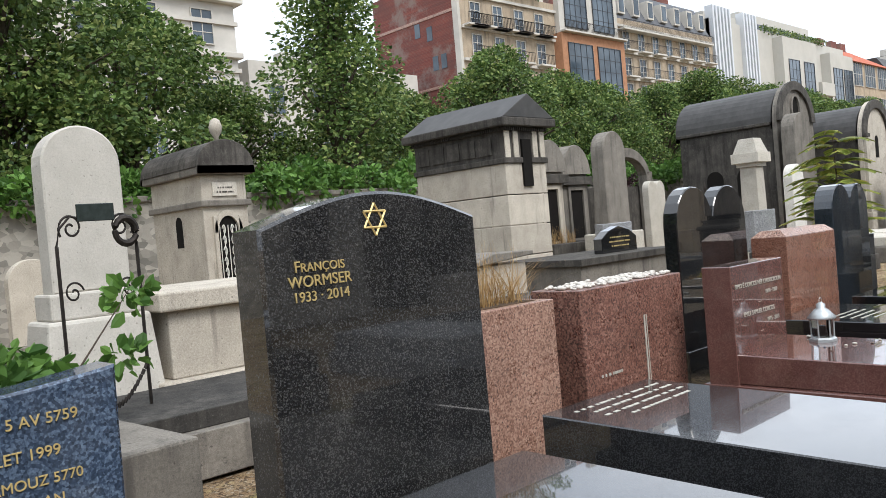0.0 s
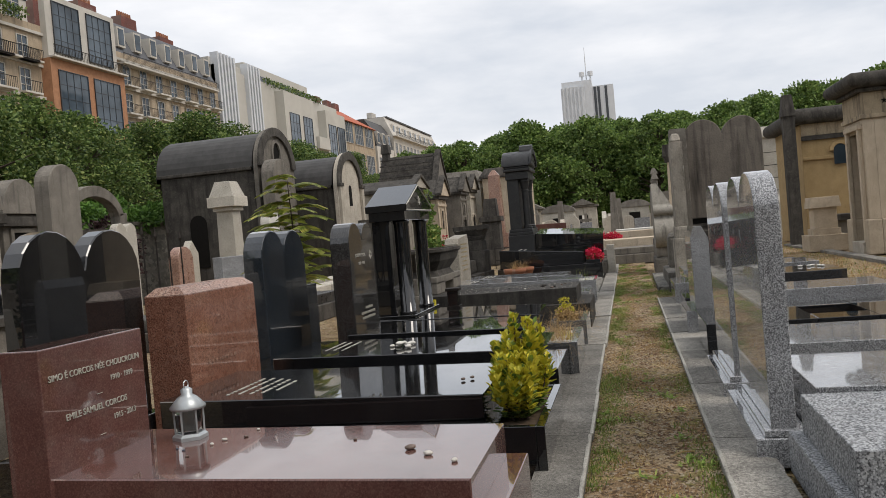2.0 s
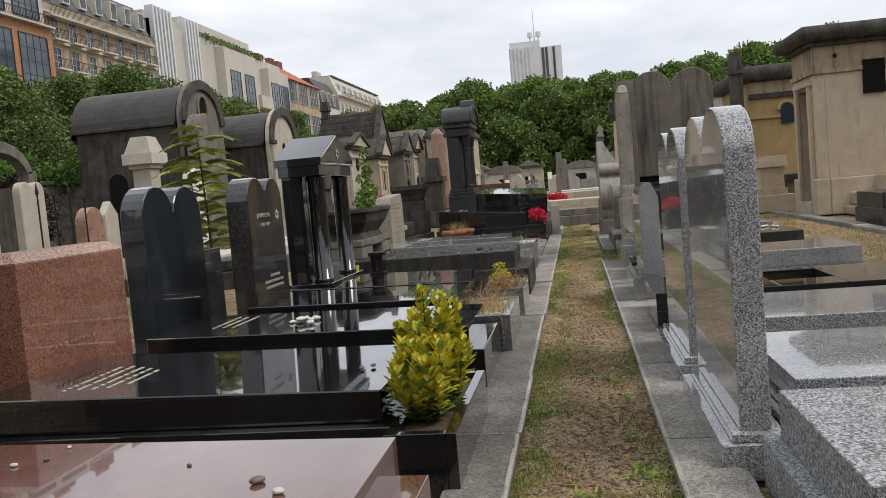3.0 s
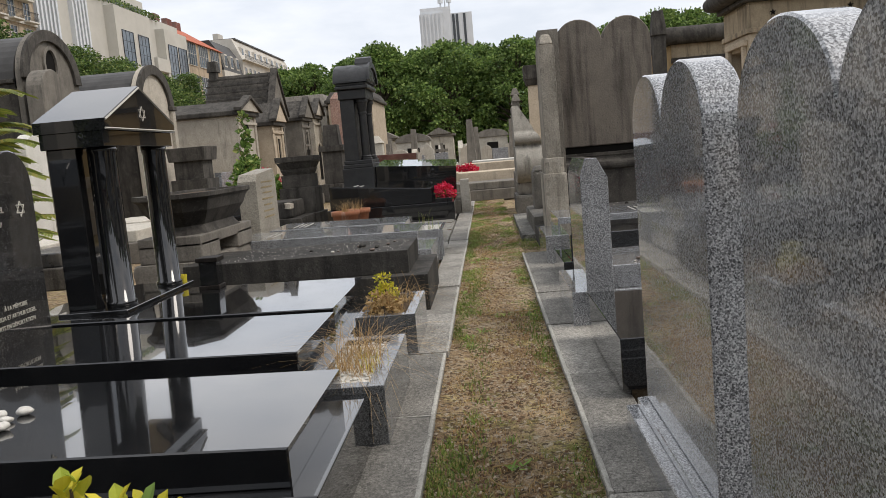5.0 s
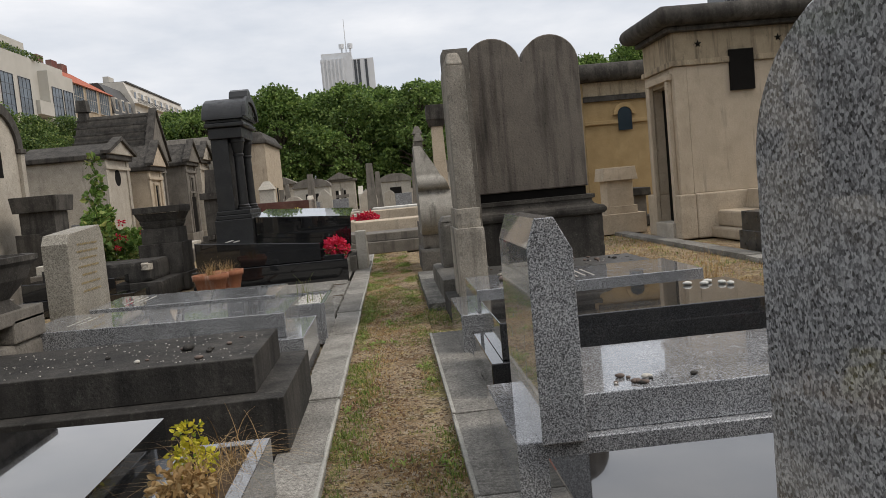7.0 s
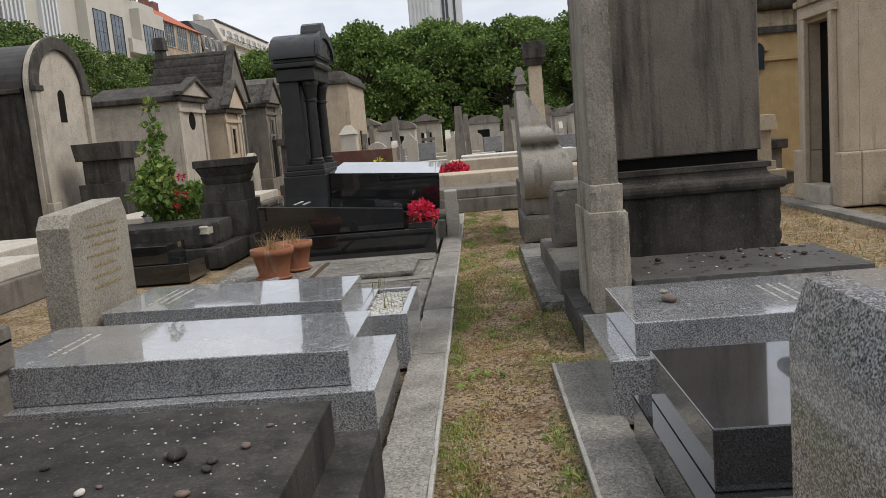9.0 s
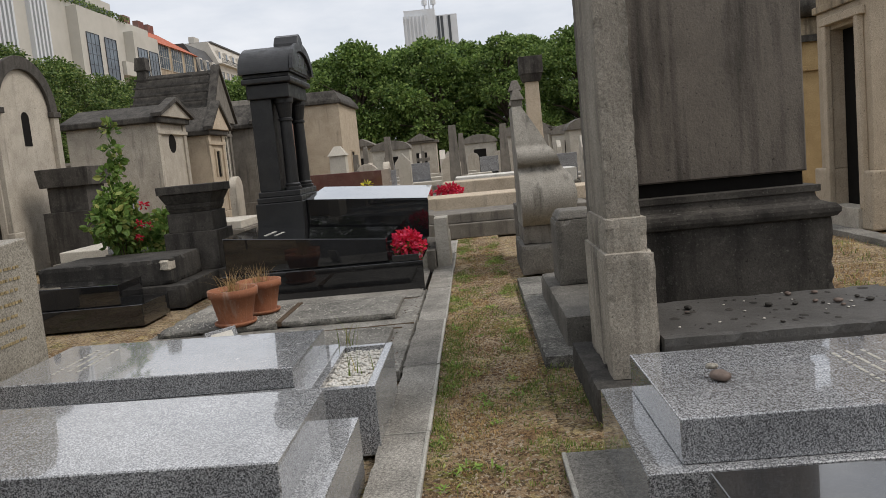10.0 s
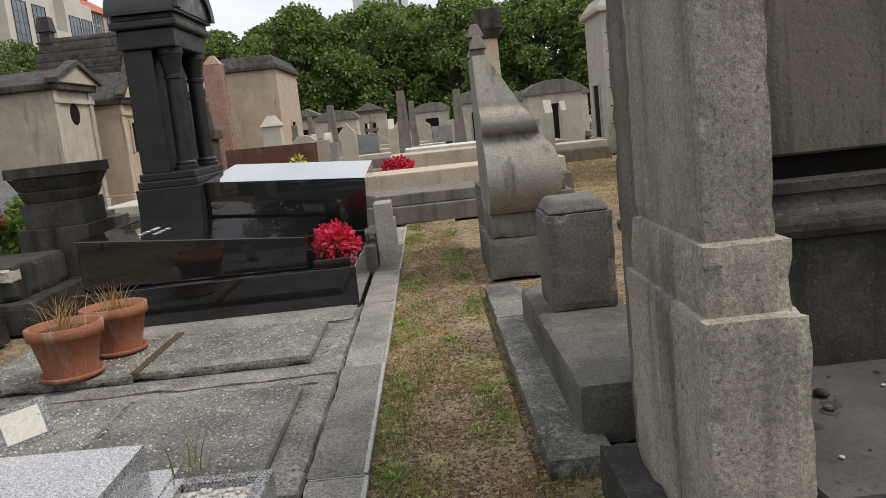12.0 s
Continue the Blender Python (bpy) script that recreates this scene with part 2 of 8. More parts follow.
PALE_LETTER = plain("pale grey letters", (0.42, 0.40, 0.35), 0.6, 0.3, 0, 0.12)
PEBBLE = plain("pale pebbles", (0.55, 0.52, 0.47), 0.7, 0.3, 0, 0.35, 30)
PEBBLE_DARK = plain("brown pebbles", (0.16, 0.12, 0.10), 0.6, 0.3, 0, 0.4, 30)
TERRA = stone("weathered terracotta", (0.36, 0.15, 0.08), (0.26, 0.105, 0.06), soot=(0.42, 0.34, 0.28), soot_at=0.64, scale=1.6)
SOIL = plain("dry soil", (0.09, 0.065, 0.045), 0.95, 0.1, 0, 0.35, 30)
TIN = plain("grey-painted tin", (0.42, 0.45, 0.46), 0.4, 0.5, 0.5, 0.15)
# near-black that stands for shade inside openings; also for plain black parts
VOID = plain("flat black of unlit openings and black parts", (0.012, 0.011, 0.01), 0.9, 0.1)

GLASS = Mat("window glass", 0.04, 0.5)
GLASS.color(GLASS.ramp(GLASS.noise(0.25, 3), (0.35, (0.02, 0.03, 0.04)), (0.7, (0.09, 0.12, 0.15))))
GLASS = GLASS.m
LAMPGLASS = Mat("lantern glass", 0.03, 0.5)
LAMPGLASS.b.inputs["Transmission Weight"].default_value = 1.0
LAMPGLASS.b.inputs["Base Color"].default_value = (0.9, 0.93, 0.92, 1)
LAMPGLASS = LAMPGLASS.m

LEAF_TREE = leafy("lime tree leaves", (0.036, 0.074, 0.02), (0.15, 0.225, 0.058), yellow=(0.28, 0.32, 0.10))
LEAF_FAR = leafy("plane tree leaves", (0.05, 0.1, 0.024), (0.185, 0.28, 0.07), yellow=(0.27, 0.35, 0.10))
LEAF_IVY = leafy("ivy leaves", (0.04, 0.10, 0.02), (0.13, 0.25, 0.05))
LEAF_DARK = leafy("dark conifer sprays", (0.012, 0.030, 0.012), (0.035, 0.07, 0.022))
LEAF_YELLOW = leafy("golden spindle leaves", (0.42, 0.40, 0.03), (0.80, 0.68, 0.07), yellow=(0.22, 0.34, 0.04))
LEAF_SHRUB = leafy("shrub leaves", (0.07, 0.14, 0.03), (0.19, 0.30, 0.07), yellow=(0.36, 0.36, 0.11))
LEAF_WEED = leafy("fresh weed leaves", (0.13, 0.24, 0.04), (0.27, 0.40, 0.08), yellow=(0.4, 0.42, 0.12))
LEAF_SUMAC = leafy("sumac leaflets", (0.15, 0.21, 0.04), (0.33, 0.37, 0.08), yellow=(0.5, 0.42, 0.1))
GRIT = plain("trodden gravel", (0.40, 0.325, 0.235), 0.85, 0.2, 0, 0.4, 25)
GRIT_DARK = plain("rusty brown chips", (0.17, 0.10, 0.06), 0.85, 0.2, 0, 0.4, 25)
LEAF_PURPLE = leafy("purple leaves", (0.02, 0.010, 0.012), (0.06, 0.03, 0.03))
PETAL_RED = leafy("red begonia petals", (0.50, 0.01, 0.02), (0.78, 0.03, 0.10), 0.6, (0.75, 0.12, 0.22))
PETAL_PINK = leafy("pink petals", (0.55, 0.12, 0.16), (0.75, 0.3, 0.32), 0.6)
STRAW = leafy("dry grass blades", (0.30, 0.17, 0.06), (0.52, 0.36, 0.17))
GRASS = leafy("green grass blades", (0.09, 0.15, 0.025), (0.22, 0.29, 0.06), yellow=(0.40, 0.33, 0.12))
BRONZE = plain("dark green-grey bronzed granite", (0.035, 0.045, 0.042), 0.25, 0.5, 0.2, 0.35, 14)
RIM = stone("worn pale edge stone", (0.46, 0.445, 0.40), (0.30, 0.29, 0.26), soot=(0.14, 0.13, 0.11), soot_at=0.62, streak=False)
BARK = plain("grey-brown bark", (0.09, 0.07, 0.055), 0.9, 0.2, 0, 0.35, 12)

a = Mat("trodden earth with dry grass", 0.95, 0.15)
p1 = a.mix(a.ramp(a.noise(1.5, 8, 0.68), (0.38, grey(0)), (0.60, grey(1))), (0.225, 0.137, 0.068), (0.44, 0.335, 0.215))
p1 = a.mix(a.ramp(a.noise(2.2, 8, 0.72), (0.54, grey(0)), (0.63, grey(0.85))), p1, (0.19, 0.19, 0.05))
p1 = a.mix(a.ramp(a.noise(5.0, 8, 0.72), (0.53, grey(0)), (0.62, grey(0.85))), p1, (0.50, 0.40, 0.19))
p1 = a.mix(a.ramp(a.noise(14.0, 7, 0.75), (0.53, grey(0)), (0.66, grey(0.7))), p1, (0.06, 0.04, 0.024))
gc, gd = a.cells(55)
gs = a.node("ShaderNodeSeparateColor")
a.link(gc, gs.inputs["Color"])
p1 = a.mix(a.ramp(gs.outputs["Red"], (0.80, grey(0)), (0.86, grey(0.7))), p1, (0.46, 0.40, 0.31))
p1 = a.mix(a.ramp(gs.outputs["Green"], (0.70, grey(0)), (0.78, grey(0.75))), p1, (0.07, 0.045, 0.028))
p1 = a.mix(0.8, p1, a.ramp(a.noise(110, 5, 0.8), (0.34, grey(0.3)), (0.66, grey(1.7))), "MULTIPLY")
a.color(p1)
a.bump(a.mix(0.5, a.noise(70, 6, 0.75), a.noise(12, 5)), 1.0, 0.05)
EARTH = a.m

a = Mat("rubble masonry", 0.9, 0.2)
vc, vd = a.cells(6.5, (1, 1, 1.6))
se = a.node("ShaderNodeSeparateColor")
a.link(vc, se.inputs["Color"])
p1 = a.ramp(se.outputs["Red"], (0.1, (0.17, 0.16, 0.14)), (0.9, (0.36, 0.335, 0.29)))
p1 = a.mix(a.ramp(a.noise(1.2, 6), (0.5, grey(0)), (0.7, grey(0.6))), p1, (0.09, 0.085, 0.075))
a.color(p1)
a.bump(a.mix(0.5, vd, a.noise(25, 5, 0.7)), 0.4, 0.03)
RUBBLE = a.m

a = Mat("red brick party wall", 0.9, 0.2)
br = a.node("ShaderNodeTexBrick", Scale=4.0)
mp = a.node("ShaderNodeMapping")
mp.inputs["Rotation"].default_value = (radians(90), 0, radians(90))
a.link(a.co, mp.inputs["Vector"])
a.link(mp.outputs["Vector"], br.inputs["Vector"])
br.inputs["Color1"].default_value = (0.20, 0.065, 0.05, 1)
br.inputs["Color2"].default_value = (0.15, 0.05, 0.042, 1)
br.inputs["Mortar"].default_value = (0.2, 0.13, 0.11, 1)
p1 = a.mix(a.ramp(a.noise(0.35, 7), (0.4, grey(0)), (0.68, grey(0.65))), br.outputs["Color"], (0.10, 0.055, 0.05))
p1 = a.mix(a.ramp(a.noise(0.22, 8, 0.7), (0.52, grey(0)), (0.60, grey(0.75))), p1, (0.20, 0.165, 0.145))
a.color(p1)
BRICKWALL = a.m
BRICKFACE = plain("orange brick facing", (0.36, 0.185, 0.105), 0.85, 0.2, 0, 0.2, 2)
STUCCO = plain("pale grey stucco", (0.48, 0.455, 0.41), 0.85, 0.2, 0, 0.14, 0.5)
STUCCO_WARM = stone("warm cream facade", (0.42, 0.34, 0.245), (0.29, 0.23, 0.165), soot=(0.10, 0.085, 0.07), soot_at=0.60, scale=0.25, grain=0.3)
WHITE_FACADE = plain("white stone facade", (0.44, 0.425, 0.385), 0.8, 0.25, 0, 0.08, 0.4)
SLATE = plain("slate roof", (0.10, 0.105, 0.115), 0.6, 0.4, 0, 0.25, 1.5)
TILE_RED = plain("red roof tiles", (0.40, 0.12, 0.07), 0.8, 0.2, 0, 0.25, 2)
TOWERSKIN = plain("white aluminium cladding", (0.54, 0.56, 0.58), 0.5, 0.5, 0.1, 0.08, 0.2)
DARKGLASS = plain("dark glass strip", (0.03, 0.035, 0.04), 0.2, 0.5)


# ---- helpers for meshes ----
def link_mesh(name, bm, material, smooth=False):
    me = bpy.data.meshes.new(name)
    bm.normal_update()
    bm.to_mesh(me)
    bm.free()
    me.materials.append(material)
    if smooth:
        for p in me.polygons:
            p.use_smooth = True
    return new(name, me)


def part(name, bm, material, parent, label="", smooth=False):
    """One mesh under a thing or under a part; its coordinates are the parent's."""
    ob = link_mesh(name, bm, material, smooth)
    ob.parent = parent
    if label:
        ob["label"] = label
    return ob


def thing(name, label, category, at=(0, 0, 0), turn=0.0, group="", kind=""):
    ob = new(name)
    ob.empty_display_size = 0.1
    ob.matrix_basis = pose(*at, 0, 0, turn)
    return tagged(ob, label, category, group, kind)


def solo(name, bm, material, label, category, at=(0, 0, 0), turn=0.0, group="", kind="", smooth=False):
    """A thing that is a single mesh."""
    ob = link_mesh(name, bm, material, smooth)
    ob.matrix_basis = pose(*at, 0, 0, turn)
    return tagged(ob, label, category, group, kind)


def add_box(bm, x0, x1, y0, y1, z0, z1, bevel=0.0, top=None):
    """A box; top=(dx, dy) draws the upper face in for a taper."""
    dx, dy = top or (0, 0)
    co = [(x0, y0, z0), (x1, y0, z0), (x1, y1, z0), (x0, y1, z0),
          (x0 + dx, y0 + dy, z1), (x1 - dx, y0 + dy, z1), (x1 - dx, y1 - dy, z1), (x0 + dx, y1 - dy, z1)]
    v = [bm.verts.new(c) for c in co]
    f = [bm.faces.new([v[i] for i in q]) for q in ((3, 2, 1, 0), (4, 5, 6, 7), (0, 1, 5, 4), (1, 2, 6, 5), (2, 3, 7, 6), (3, 0, 4, 7))]
    if bevel:
        edges = {e for q in f for e in q.edges}
        bmesh.ops.bevel(bm, geom=list(edges), offset=bevel, segments=1 if bevel < 0.006 else 2, affect="EDGES", profile=0.5)
    return bm


def box(x0, x1, y0, y1, z0, z1, bevel=0.004, top=None):
    return add_box(bmesh.new(), x0, x1, y0, y1, z0, z1, bevel, top)


def worn_box(x0, x1, y0, y1, z0, z1, chip=0.014, cell=0.05, seed=0):
    """A block of old stone: its arrises chipped and rounded, its faces not quite flat."""
    lo, hi = (x0, y0, z0), (x1, y1, z1)
    n = [max(2, min(46, int((b - a) / cell))) for a, b in zip(lo, hi)]
    mid = Vector([(a + b) / 2 for a, b in zip(lo, hi)])
    bm = bmesh.new()
    verts = {}

    def vert(i, j, k):
        key = (i, j, k)
        if key not in verts:
            p = Vector([lo[q] + (hi[q] - lo[q]) * key[q] / n[q] for q in range(3)])
            ends = [1 if key[q] in (0, n[q]) else 0 for q in range(3)]
            rough_ = noise.noise(p * 9 + Vector((seed, 7, 3)))
            fine_ = noise.noise(p * 31 + Vector((3, seed, 1)))
            if sum(ends) >= 2:
                bite = chip * (0.35 + max(0.0, rough_ * 1.7 + fine_ * 0.9))
            else:
                bite = chip * 0.14 * fine_
            for q in range(3):
                if ends[q]:
                    p[q] += bite if p[q] < mid[q] else -bite
            verts[key] = bm.verts.new(p)
        return verts[key]

    for axis in range(3):
        u, v = (axis + 1) % 3, (axis + 2) % 3
        for end in (0, n[axis]):
            for i in range(n[u]):
                for j in range(n[v]):
                    quad = []
                    for du, dv in ((0, 0), (1, 0), (1, 1), (0, 1)):
                        key = [0, 0, 0]
                        key[axis], key[u], key[v] = end, i + du, j + dv
                        quad.append(vert(*key))
                    bm.faces.new(quad if end else quad[::-1])
    return bm


def add_prism(bm, pts, a, b, axis="y", bevel=0.0):
    """A polygon drawn in a plane across the axis and pushed from a to b along it. Points are (u, z); with axis z they are (x, y)."""
    def at(p, d):
        return {"y": (p[0], d, p[1]), "x": (d, p[0], p[1]), "z": (p[0], p[1], d)}[axis]
    v0 = [bm.verts.new(at(p, a)) for p in pts]
    v1 = [bm.verts.new(at(p, b)) for p in pts]
    faces = [bm.faces.new(v0), bm.faces.new(v1[::-1])]
    n = len(pts)
    for i in range(n):
        faces.append(bm.faces.new((v0[i], v1[i], v1[(i + 1) % n], v0[(i + 1) % n])))
    bmesh.ops.recalc_face_normals(bm, faces=faces)
    if bevel:
        rim = [e for f in faces[:2] for e in f.edges]
        bmesh.ops.bevel(bm, geom=rim, offset=bevel, segments=1, affect="EDGES")
    return bm


def prism(pts, a, b, axis="y", bevel=0.0):
    return add_prism(bmesh.new(), pts, a, b, axis, bevel)


def add_lathe(bm, prof, seg=16, at=(0, 0, 0), square=False):
    """Turns a profile of (radius, height) round the z axis; square: four-sided, for mouldings of piers."""
    seg = 4 if square else seg
    rings = []
    for r, z in prof:
        ring = []
        for i in range(seg):
            t = 2 * math.pi * (i + (0.5 if square else 0)) / seg
            k = r * (math.sqrt(2) if square else 1)
            ring.append(bm.verts.new((at[0] + k * math.cos(t), at[1] + k * math.sin(t), at[2] + z)))
        rings.append(ring)
    for a, b in zip(rings, rings[1:]):
        for i in range(seg):
            bm.faces.new((a[i], a[(i + 1) % seg], b[(i + 1) % seg], b[i]))
    bm.faces.new(rings[0][::-1])
    bm.faces.new(rings[-1])
    return bm


def lathe(prof, seg=16, at=(0, 0, 0), square=False):
    return add_lathe(bmesh.new(), prof, seg, at, square)


def arc(cx, cz, r, a0, a1, n=12, rz=None):
    return [(cx + r * math.cos(radians(a0 + (a1 - a0) * i / n)), cz + (rz or r) * math.sin(radians(a0 + (a1 - a0) * i / n))) for i in range(n + 1)]


def add_tube(bm, pts, r, seg=6):
    """A round bar along a line of points; r is one radius or one for each point."""
    rings = []
    pts = [Vector(p) for p in pts]
    for i, p in enumerate(pts):
        d = (pts[min(i + 1, len(pts) - 1)] - pts[max(i - 1, 0)]).normalized()
        u = d.cross(Vector((0, 0, 1)) if abs(d.z) < 0.95 else Vector((1, 0, 0))).normalized()
        w = d.cross(u)
        rr = r[i] if isinstance(r, (list, tuple)) else r
        rings.append([bm.verts.new(p + rr * (math.cos(2 * math.pi * k / seg) * u + math.sin(2 * math.pi * k / seg) * w)) for k in range(seg)])
    for a, b in zip(rings, rings[1:]):
        for k in range(seg):
            bm.faces.new((a[k], a[(k + 1) % seg], b[(k + 1) % seg], b[k]))
    bm.faces.new(rings[0][::-1])
    bm.faces.new(rings[-1])
    return bm


def tube(pts, r, seg=6):
    return add_tube(bmesh.new(), pts, r, seg)


def letters(text, size, at, parent, material=GOLD, facing="-y", align="CENTER", name="inscription", depth=0.002):
    """Cut-in writing on an upright face or, facing up, on a slab."""
    cu = bpy.data.curves.new(name, "FONT")
    cu.body, cu.size, cu.align_x, cu.extrude = text, size, align, depth
    tmp = bpy.data.objects.new("tmp", cu)
    me = bpy.data.meshes.new_from_object(tmp)
    bpy.data.objects.remove(tmp)
    me.materials.clear()
    me.materials.append(material)
    ob = new(name, me)
    ob.parent = parent
    rot = {"-y": (90, 0, 0), "+y": (90, 0, 180), "-x": (90, 0, -90), "up": (0, 0, 0), "up+y": (0, 0, 180), "up-x": (0, 0, -90)}[facing]
    ob.matrix_basis = pose(*at, *rot)
    return tagged(ob, kind="stuff")


def bars(lines, parent, at, material=PALE_LETTER, facing="-y", h=0.02, rng=None, name="inscription", tilt=0.0):
    """Writing too small to be read: short strokes, line by line. lines: (width, down)."""
    rng = rng or random.Random(3)
    bm = bmesh.new()
    for width, down in lines:
        x = -width / 2
        while x < width / 2:
            w = rng.uniform(0.35, 1.1) * h * 1.6
            if facing == "-y":
                add_box(bm, x, x + w, -0.002, 0.001, -down, -down + h * 0.75)
            else:
                add_box(bm, x, x + w, -down, -down + h * 0.6, -0.001, 0.0015)
            x += w + h * rng.choice((0.3, 0.3, 0.9))
    ob = part(name, bm, material, parent)
    ob.matrix_basis = pose(*at, tilt, 0, 180 if facing == "up+y" else 0)
    return tagged(ob, kind="stuff")


def scatter_pebbles(name, n, area, parent_or_none, material, size, seed, label="", category="pebbles"):
    """Pebbles lying about on a level rectangle, as one heap."""
    rng = random.Random(seed)
    bm = bmesh.new()
    x0, x1, y0, y1, z = area
    for _ in range(n):
        r = rng.uniform(0.6, 1.3) * size
        geo = bmesh.ops.create_icosphere(bm, subdivisions=1, radius=1.0)
        m = pose(rng.uniform(x0, x1), rng.uniform(y0, y1), z + r * 0.42, rng.uniform(-12, 12), rng.uniform(-12, 12), rng.uniform(0, 360)) @ Matrix.Diagonal((r, r * rng.uniform(0.65, 0.95), r * 0.5, 1))
        bmesh.ops.transform(bm, matrix=m, verts=geo["verts"])
    if parent_or_none:
        return part(name, bm, material, parent_or_none, label, True)
    ob = link_mesh(name, bm, material, True)
    return tagged(ob, label, category, kind="stuff")


def add_leaf(verts, faces, p, d, up, length, width):
    """A leaf of two triangles folded along its rib, as raw lists."""
    side = d.cross(up)
    if side.length < 1e-4:
        side = d.cross(Vector((1, 0, 0)))
    side.normalize()
    k = len(verts)
    nrm = side.cross(d)
    up_ = nrm * width * 0.15
    verts += [p, p + d * length * 0.35 + side * width * 0.45 + up_, p + d * length * 0.72 + side * width * 0.36 + up_, p + d * length, p + d * length * 0.72 - side * width * 0.36 + up_, p + d * length * 0.35 - side * width * 0.45 + up_]
    faces += [(k, k + 1, k + 2, k + 3), (k, k + 3, k + 4, k + 5)]


def grit_mesh(name, n, area, size, material, seed, label):
    """Many small stones, half trodden in, as one sheet of rubble."""
    rng = random.Random(seed)
    x0, x1, y0, y1, z = area
    verts, faces = [], []
    for _ in range(n):
        x, y, r = rng.uniform(x0, x1), rng.uniform(y0, y1), size * rng.choice((0.5, 0.6, 0.7, 0.8, 1.0, 1.6))
        t, k = rng.uniform(0, 6.28), len(verts)
        for q in range(5):
            a_ = t + q * 1.2566
            rr = r * rng.uniform(0.7, 1.15)
            verts.append((x + rr * math.cos(a_), y + rr * math.sin(a_), z - r * 0.3))
        for q in range(5):
            a_ = t + q * 1.2566 + 0.3
            rr = r * rng.uniform(0.4, 0.75)
            verts.append((x + rr * math.cos(a_), y + rr * math.sin(a_), z + r * rng.uniform(0.3, 0.55)))
        for q in range(5):
            w = (q + 1) % 5
            faces.append((k + q, k + w, k + 5 + w, k + 5 + q))
        faces.append(tuple(k + 5 + q for q in range(5)))
    return tagged(raw_mesh(name, verts, faces, material), label, "gravel", kind="stuff")


def rand_dir(rng):
    z = rng.uniform(-1, 1)
    t = rng.uniform(0, 2 * math.pi)
    s = math.sqrt(1 - z * z)
    return Vector((s * math.cos(t), s * math.sin(t), z))


def raw_mesh(name, verts, faces, material, parent=None):
    me = bpy.data.meshes.new(name)
    me.from_pydata([tuple(v) for v in verts], [], faces)
    me.materials.append(material)
    ob = new(name, me)
    ob.parent = parent
    return ob


def leaf_cloud(blobs, count, size, rng, shell=0.55):
    """Leaves round a number of clumps (centre, radius): thick at the rim of each, ragged outside."""
    verts, faces = [], []
    weights = [r * r for _, r in blobs]
    for c, r in rng.choices(blobs, weights, k=count):
        o = rand_dir(rng)
        if o.z < -0.35 and rng.random() < 0.5:
            o.z = -o.z
        q = shell + (1.08 - shell) * rng.random() ** 0.7
        p = Vector(c) + Vector((o.x, o.y, o.z * 0.85)) * r * q
        d = (o + rand_dir(rng) * 0.9 + Vector((0, 0, -0.35))).normalized()
        s = size * rng.uniform(0.65, 1.35)
        add_leaf(verts, faces, p, d, rand_dir(rng), s, s * 0.75)
    return verts, faces


# ---- ground, path, kerbs ----
bm = bmesh.new()
add_box(bm, -400, 900, -500, 500, -0.4, -0.03)
tagged(link_mesh("ground", bm, EARTH), "bare earth and dry grass of the cemetery", "ground", kind="structure")

rng = random.Random(11)
nx, ny = 1100, 26
verts, faces = [], []
for i in range(nx + 1):
    for j in range(ny + 1):
        x, y = -3 + 32.6 * i / nx, -0.37 + 0.78 * j / ny
        lump = noise.noise((x * 1.6, y * 3, 0)) * 0.016 + noise.noise((x * 7, y * 7, 2)) * 0.010 + noise.noise((x * 23, y * 23, 5)) * 0.006
        verts.append((x, y, 0.010 + lump + 0.004 * rng.random() - 0.010 * math.sin(math.pi * j / ny)))
for i in range(nx):
    for j in range(ny):
        k = i * (ny + 1) + j
        faces.append((k, k + ny + 1, k + ny + 2, k + 1))
path = tagged(raw_mesh("path", verts, faces, EARTH), "narrow trodden earth path with dry grass and moss", "path", kind="structure")


def tufts(name, spots, per, h, material, seed, label, category="grass", spread=0.05, width=0.005):
    """Tufts of blades at places (x, y, z)."""
    r = random.Random(seed)
    verts, faces = [], []
    for x, y, z in spots:
        for _ in range(per):
            p = Vector((x + r.gauss(0, spread), y + r.gauss(0, spread), z))
            lean = Vector((r.gauss(0, 0.5), r.gauss(0, 0.5), 1)).normalized()
            l = h * r.uniform(0.5, 1.3)
            s = Vector((-lean.y, lean.x, 0)) if abs(lean.x) + abs(lean.y) > 0.01 else Vector((1, 0, 0))
            s = s.normalized() * width
            k = len(verts)
            verts += [p - s, p + s, p + lean * l * 0.6 + s * 0.7, p + lean * l * 0.6 - s * 0.7, p + lean * l + Vector((lean.x, lean.y, -0.3)) * l * 0.35]
            faces += [(k, k + 1, k + 2, k + 3), (k + 3, k + 2, k + 4)]
    ob = raw_mesh(name, verts, faces, material)
    return tagged(ob, label, category, kind="stuff")


rng = random.Random(5)
spots = []
for _ in range(9000):
    x = rng.uniform(1, 28)
    y = rng.choice((0.38 - abs(rng.gauss(0, 0.10)), 0.38 - abs(rng.gauss(0, 0.14)), -0.33 + abs(rng.gauss(0, 0.08))))
    if noise.noise((x * 1.1, y * 3, 4.2)) > 0.06:
        spots.append((x, y, 0.0))
tufts("green_grass", spots, 7, 0.034, GRASS, 6, "short green and yellow grass along the path", spread=0.025, width=0.003)
spots = [(x, y, 0.0) for x, y in ((rng.uniform(1, 28), rng.uniform(-0.34, 0.38)) for _ in range(8000)) if noise.noise((x * 0.8, y * 2.5, 9.1)) > -0.05]
tufts("dry_grass", spots, 6, 0.024, STRAW, 7, "short dry straw grass on the trodden path", spread=0.04, width=0.0025)
